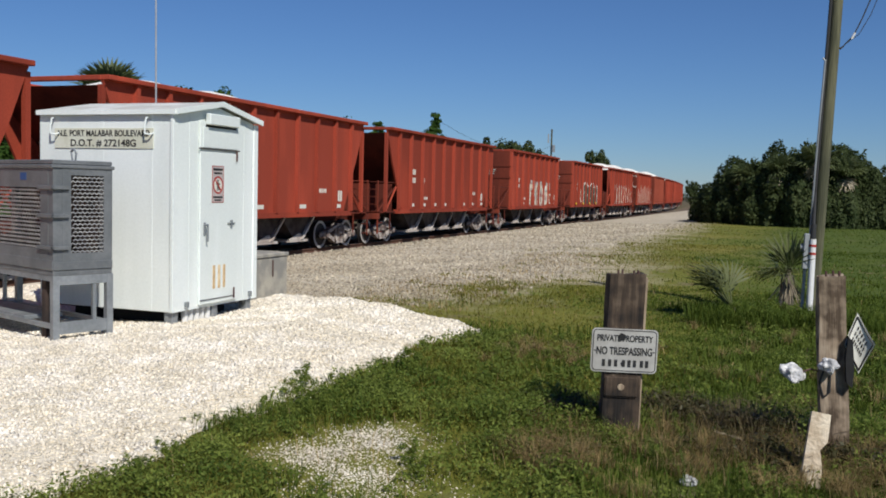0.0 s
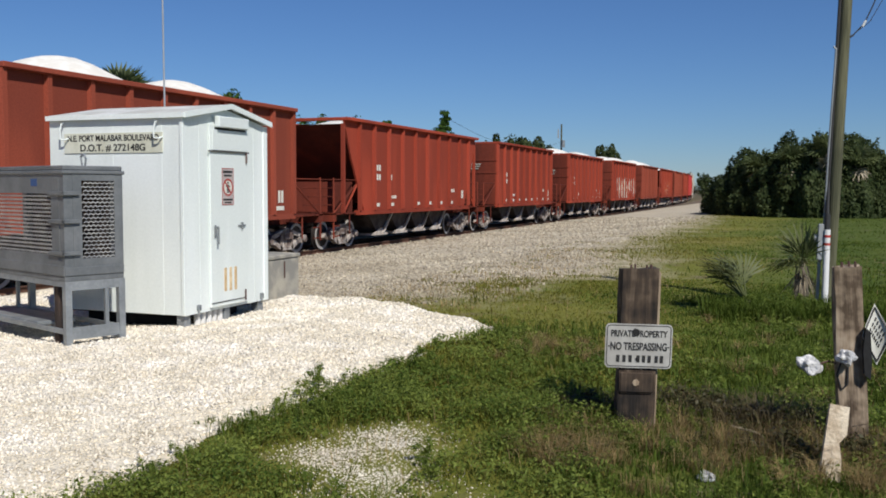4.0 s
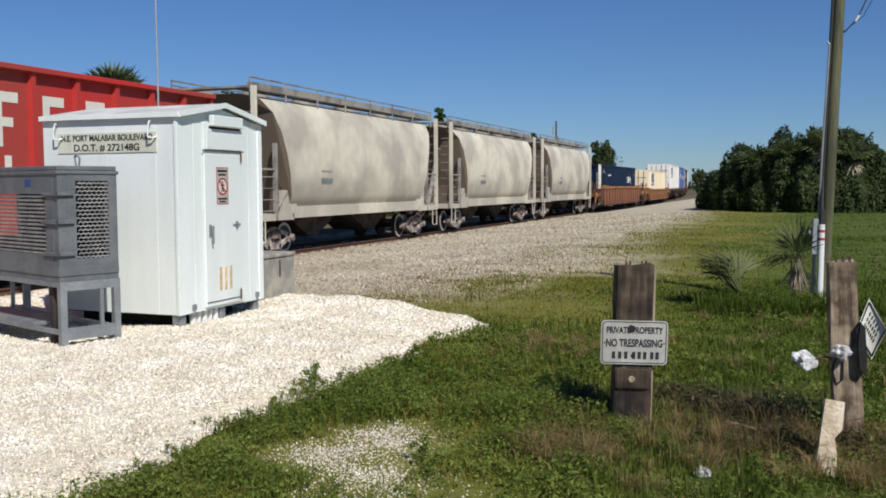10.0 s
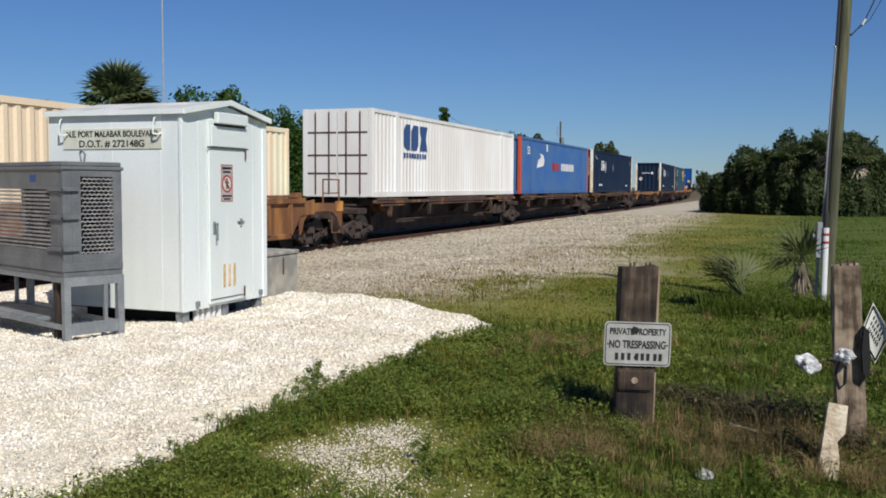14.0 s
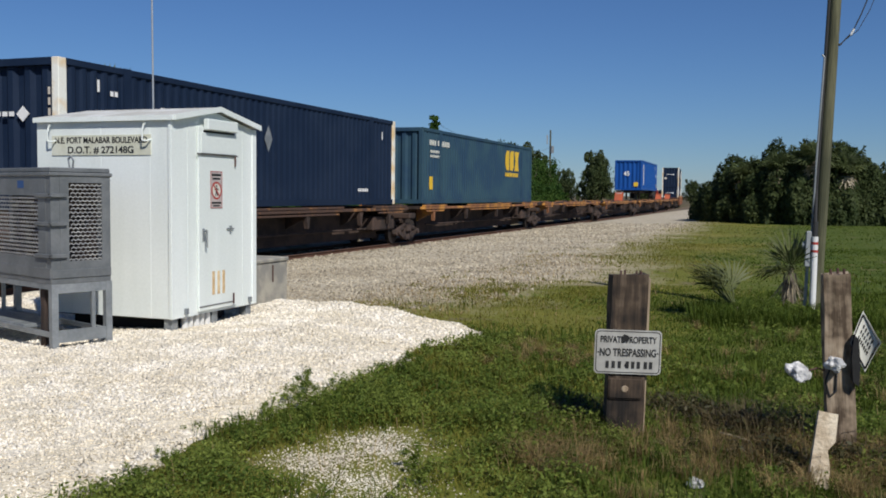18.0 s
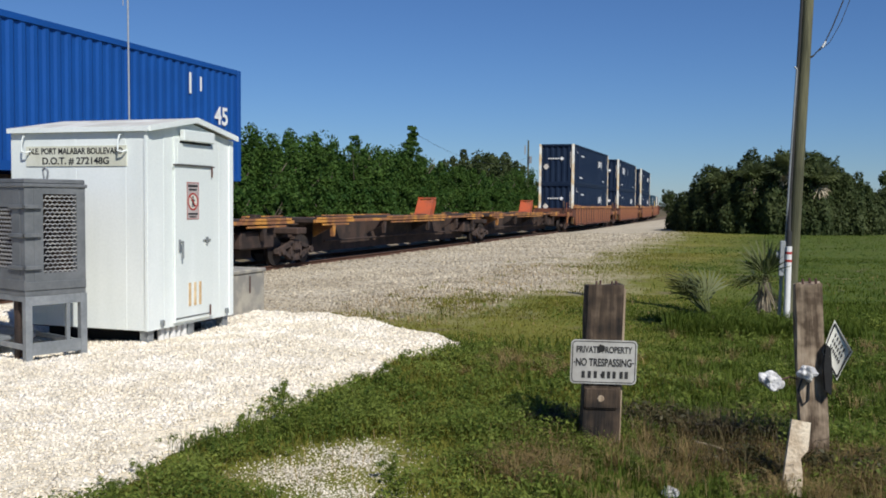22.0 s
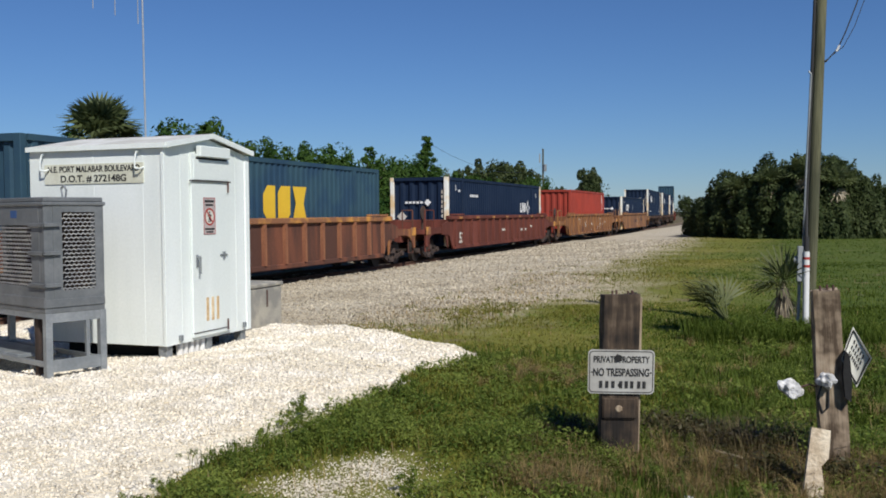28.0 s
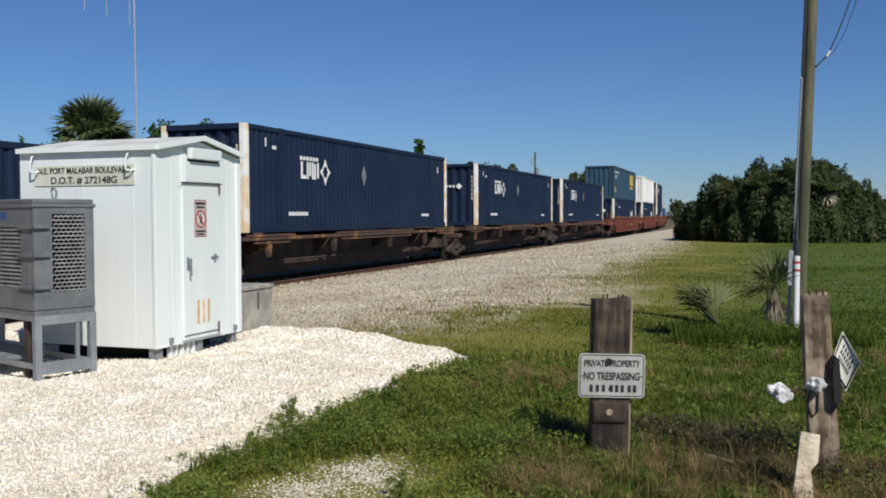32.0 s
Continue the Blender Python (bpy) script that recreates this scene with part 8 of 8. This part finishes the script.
def weed_clumps():
    """Leafy weeds: branching stems with many small leaves."""
    rng = np.random.default_rng(91)
    spots = []
    for k in range(60):
        y = rng.uniform(4.2, 10.4)
        spots.append((pad_edge(y) + rng.normal(0.22, 0.16), y, rng.uniform(0.07, 0.15)))
    for k in range(26):
        spots.append((-3.22 + rng.normal(0, 0.17), 6.7 + rng.normal(0, 0.35), rng.uniform(0.12, 0.24)))
    for k in range(40):
        spots.append((rng.uniform(-2.6, 1.6), rng.uniform(4.2, 10.5), rng.uniform(0.09, 0.19)))
    for k in range(24):
        spots.append((rng.normal(0.0, 0.5), rng.normal(13.2, 0.3), rng.uniform(0.14, 0.32)))
    for x, y in ((-3.9, 5.55), (-3.8, 5.6), (-3.98, 5.5)):
        spots.append((x, y, 0.08))
    for x, y, h in spots:
        if not in_view(x, y) or pad_depth(x, y) > 0.5:
            continue
        w = weed_plant(rng, x, y, h)


WEEDS = []


def weed_plant(rng, x, y, h):
    if len(WEEDS) < 7:
        n = 46
        cs = [(rng.normal(0, 0.22), rng.normal(0, 0.22), rng.uniform(0.15, 1.0)) for _ in range(9)]
        rs = [(0.17, 0.17, 0.2)] * 9
        v, f = leaf_cloud(rng, cs, rs, n * 14, 0.055, 0.9, 2.1)
        v[:, 2] = np.maximum(v[:, 2], 0.02)
        bm = bmesh.new()
        for c in cs:
            tube(bm, (0, 0, -0.1), c, 0.012, 4, 0.006)
        WEEDS.append((soup("leaves", v, f, "weed"), mesh_of("stalk", bm, "weed")))
    leaves, stems = WEEDS[int(rng.integers(0, len(WEEDS)))]
    w = thing("weed", "small leafy green weed growing at the gravel's edge", "weed", pose(x, y, ground_z(x, y), 0, 0, rng.uniform(0, 360)), "weeds")
    w.scale = (h * 1.15, h * 1.15, h)
    part("leaves", leaves, None, w)
    tagged(part("stalk", stems, None, w), kind="stuff")


def brush():
    """Tangle of dead brown stems between the two posts."""
    rng = np.random.default_rng(5)
    for cx, cy, h, n in ((-0.10, 6.62, 0.36, 600), (-0.42, 6.85, 0.28, 350), (-0.05, 6.1, 0.26, 300), (-1.35, 6.75, 0.24, 200), (-0.75, 7.2, 0.24, 220), (0.62, 6.2, 0.24, 250)):
        xy = np.column_stack([rng.normal(cx, 0.2, n), rng.normal(cy, 0.16, n)])
        v, f = blades(rng, xy, h, 0.003, 1.2, all_z(xy))
        t = thing("dead_brush", "tangle of dead brown stems beside the timber post", "brush", group="dead brush")
        tagged(part("tangle", soup("tangle", v, f, "brush_stem"), None, t), kind="stuff")
        cs = [(cx + rng.normal(0, 0.16), cy + rng.normal(0, 0.12), rng.uniform(0.04, h * 0.6)) for _ in range(8)]
        v, f = leaf_cloud(rng, cs, [(0.12, 0.12, 0.08)] * 8, 600, 0.026, 0.9)
        part("foliage", soup("foliage", v, f, "brush_leaf"), None, t)
    t = thing("twig", "fallen dry twig lying in the grass", "twig")
    part("twig", tubes([(-0.36, 6.32, 0.14), (-0.2, 6.28, 0.12), (-0.06, 6.2, 0.05)], 0.007, 5), "dead_frond", t)


def stones(rng, xy, z, size, material, name, label):
    """Angular stones, eight faces each."""
    n = len(xy)
    o = np.array([(1, 0, 0), (0, 1, 0), (-1, 0, 0), (0, -1, 0), (0, 0, 1), (0, 0, -1)], float)
    t = np.array([(0, 1, 4), (1, 2, 4), (2, 3, 4), (3, 0, 4), (1, 0, 5), (2, 1, 5), (3, 2, 5), (0, 3, 5)])
    s = size * rng.uniform(0.45, 1.3, n)
    sc = s[:, None, None] * rng.uniform(0.6, 1.2, (n, 1, 3)) * np.array((1, 1, 0.75))
    jit = o[None] + rng.normal(0, 0.22, (n, 6, 3))
    a = rng.uniform(0, math.tau, n)
    tilt = rng.uniform(-0.7, 0.7, n)
    p = jit * sc
    x, y, zz = p[..., 0], p[..., 1], p[..., 2]
    y, zz = y * np.cos(tilt)[:, None] - zz * np.sin(tilt)[:, None], y * np.sin(tilt)[:, None] + zz * np.cos(tilt)[:, None]
    x, y = x * np.cos(a)[:, None] - y * np.sin(a)[:, None], x * np.sin(a)[:, None] + y * np.cos(a)[:, None]
    v = np.stack([x + xy[:, 0, None], y + xy[:, 1, None], zz + np.asarray(z)[:, None]], -1).reshape(-1, 3)
    f = (np.arange(n)[:, None, None] * 6 + t[None]).reshape(-1, 3)
    return stuff(name, soup(name, v, f, material), label, "gravel")


def gravel():
    rng = np.random.default_rng(60)
    xy = np.concatenate([
        scatter(rng, 52000, -8.6, -3.2, 2.8, 8.0, lambda x, y, r: in_view(x, y, 0.6) and pad_depth(x, y) > 0.02 - 0.38 * r.random() ** 2.5),
        scatter(rng, 46000, -11.6, -3.2, 8.0, 13.3, lambda x, y, r: pad_depth(x, y) > 0.02 - 0.38 * r.random() ** 2.5),
    ])
    stones(rng, xy, [pad_z(x, y) + 0.003 for x, y in xy], (0.0100 + 0.0008 * xy[:, 1]) * rng.choice((0.75, 1.0, 1.45), len(xy)), "pebble_white", "white_gravel", "loose white crushed limestone")
    thin = lambda x, y, r: pad_depth(x, y) < 0 and r.random() < bareness(x, y) ** 2 * (0.35 + 1.3 * max(0.0, 0.3 + noise.noise((x * 4, y * 4, 3))))
    for n, size, material, name, label in ((26000, 0.0062, "pebble_tan", "soil_crumbs", "tan crumbs of soil and grit among thin grass"), (34000, 0.0072, "pebble_white", "stray_gravel", "stray white stones among thin grass")):
        xy = scatter(rng, n, -3.4, -1.4, 3.0, 6.6, thin)
        stones(rng, xy, all_z(xy, -0.003), np.full(len(xy), size), material, name, label)
    xy = np.concatenate([
        scatter(rng, 26000, -13.2, -4.0, 12.0, 24.0, lambda x, y, r: x < gravel_edge(y) + r.uniform(-0.6, 1.0) + 1.8 * (r.random() < 0.2) and pad_depth(x, y) < 0),
        scatter(rng, 22000, -13.4, -4.6, 24.0, 60.0, lambda x, y, r: x < gravel_edge(y) + r.uniform(-0.8, 1.0)),
        scatter(rng, 5000, -15.6, -12.5, 8.0, 30.0, lambda x, y, r: True)])
    stones(rng, xy, all_z(xy, 0.0), (0.019 + 0.0006 * xy[:, 1]) * rng.choice((0.7, 0.9, 1.15, 1.55), len(xy)), "pebble_grey", "ballast", "grey and tan crushed railway stone")


thicket()
far_trees()
field_bushes()
palms()
gravel()
lawn()
ground_cover()
weed_clumps()
brush()
build_ties()

def travelled(t):
    """How far the train has rolled since the start; it slows a little."""
    return 22.185 * t - 0.04424 * t * t + 0.00033366 * t ** 3


def motions():
    for ob, s, up in TRAIN:
        rows = []
        for k in range(33):
            x, y, a = track(s - travelled(k))
            rows.append((k, pose(x, y, RAIL + up, 0, 0, math.degrees(a))))
        walk(ob, rows)


motions()
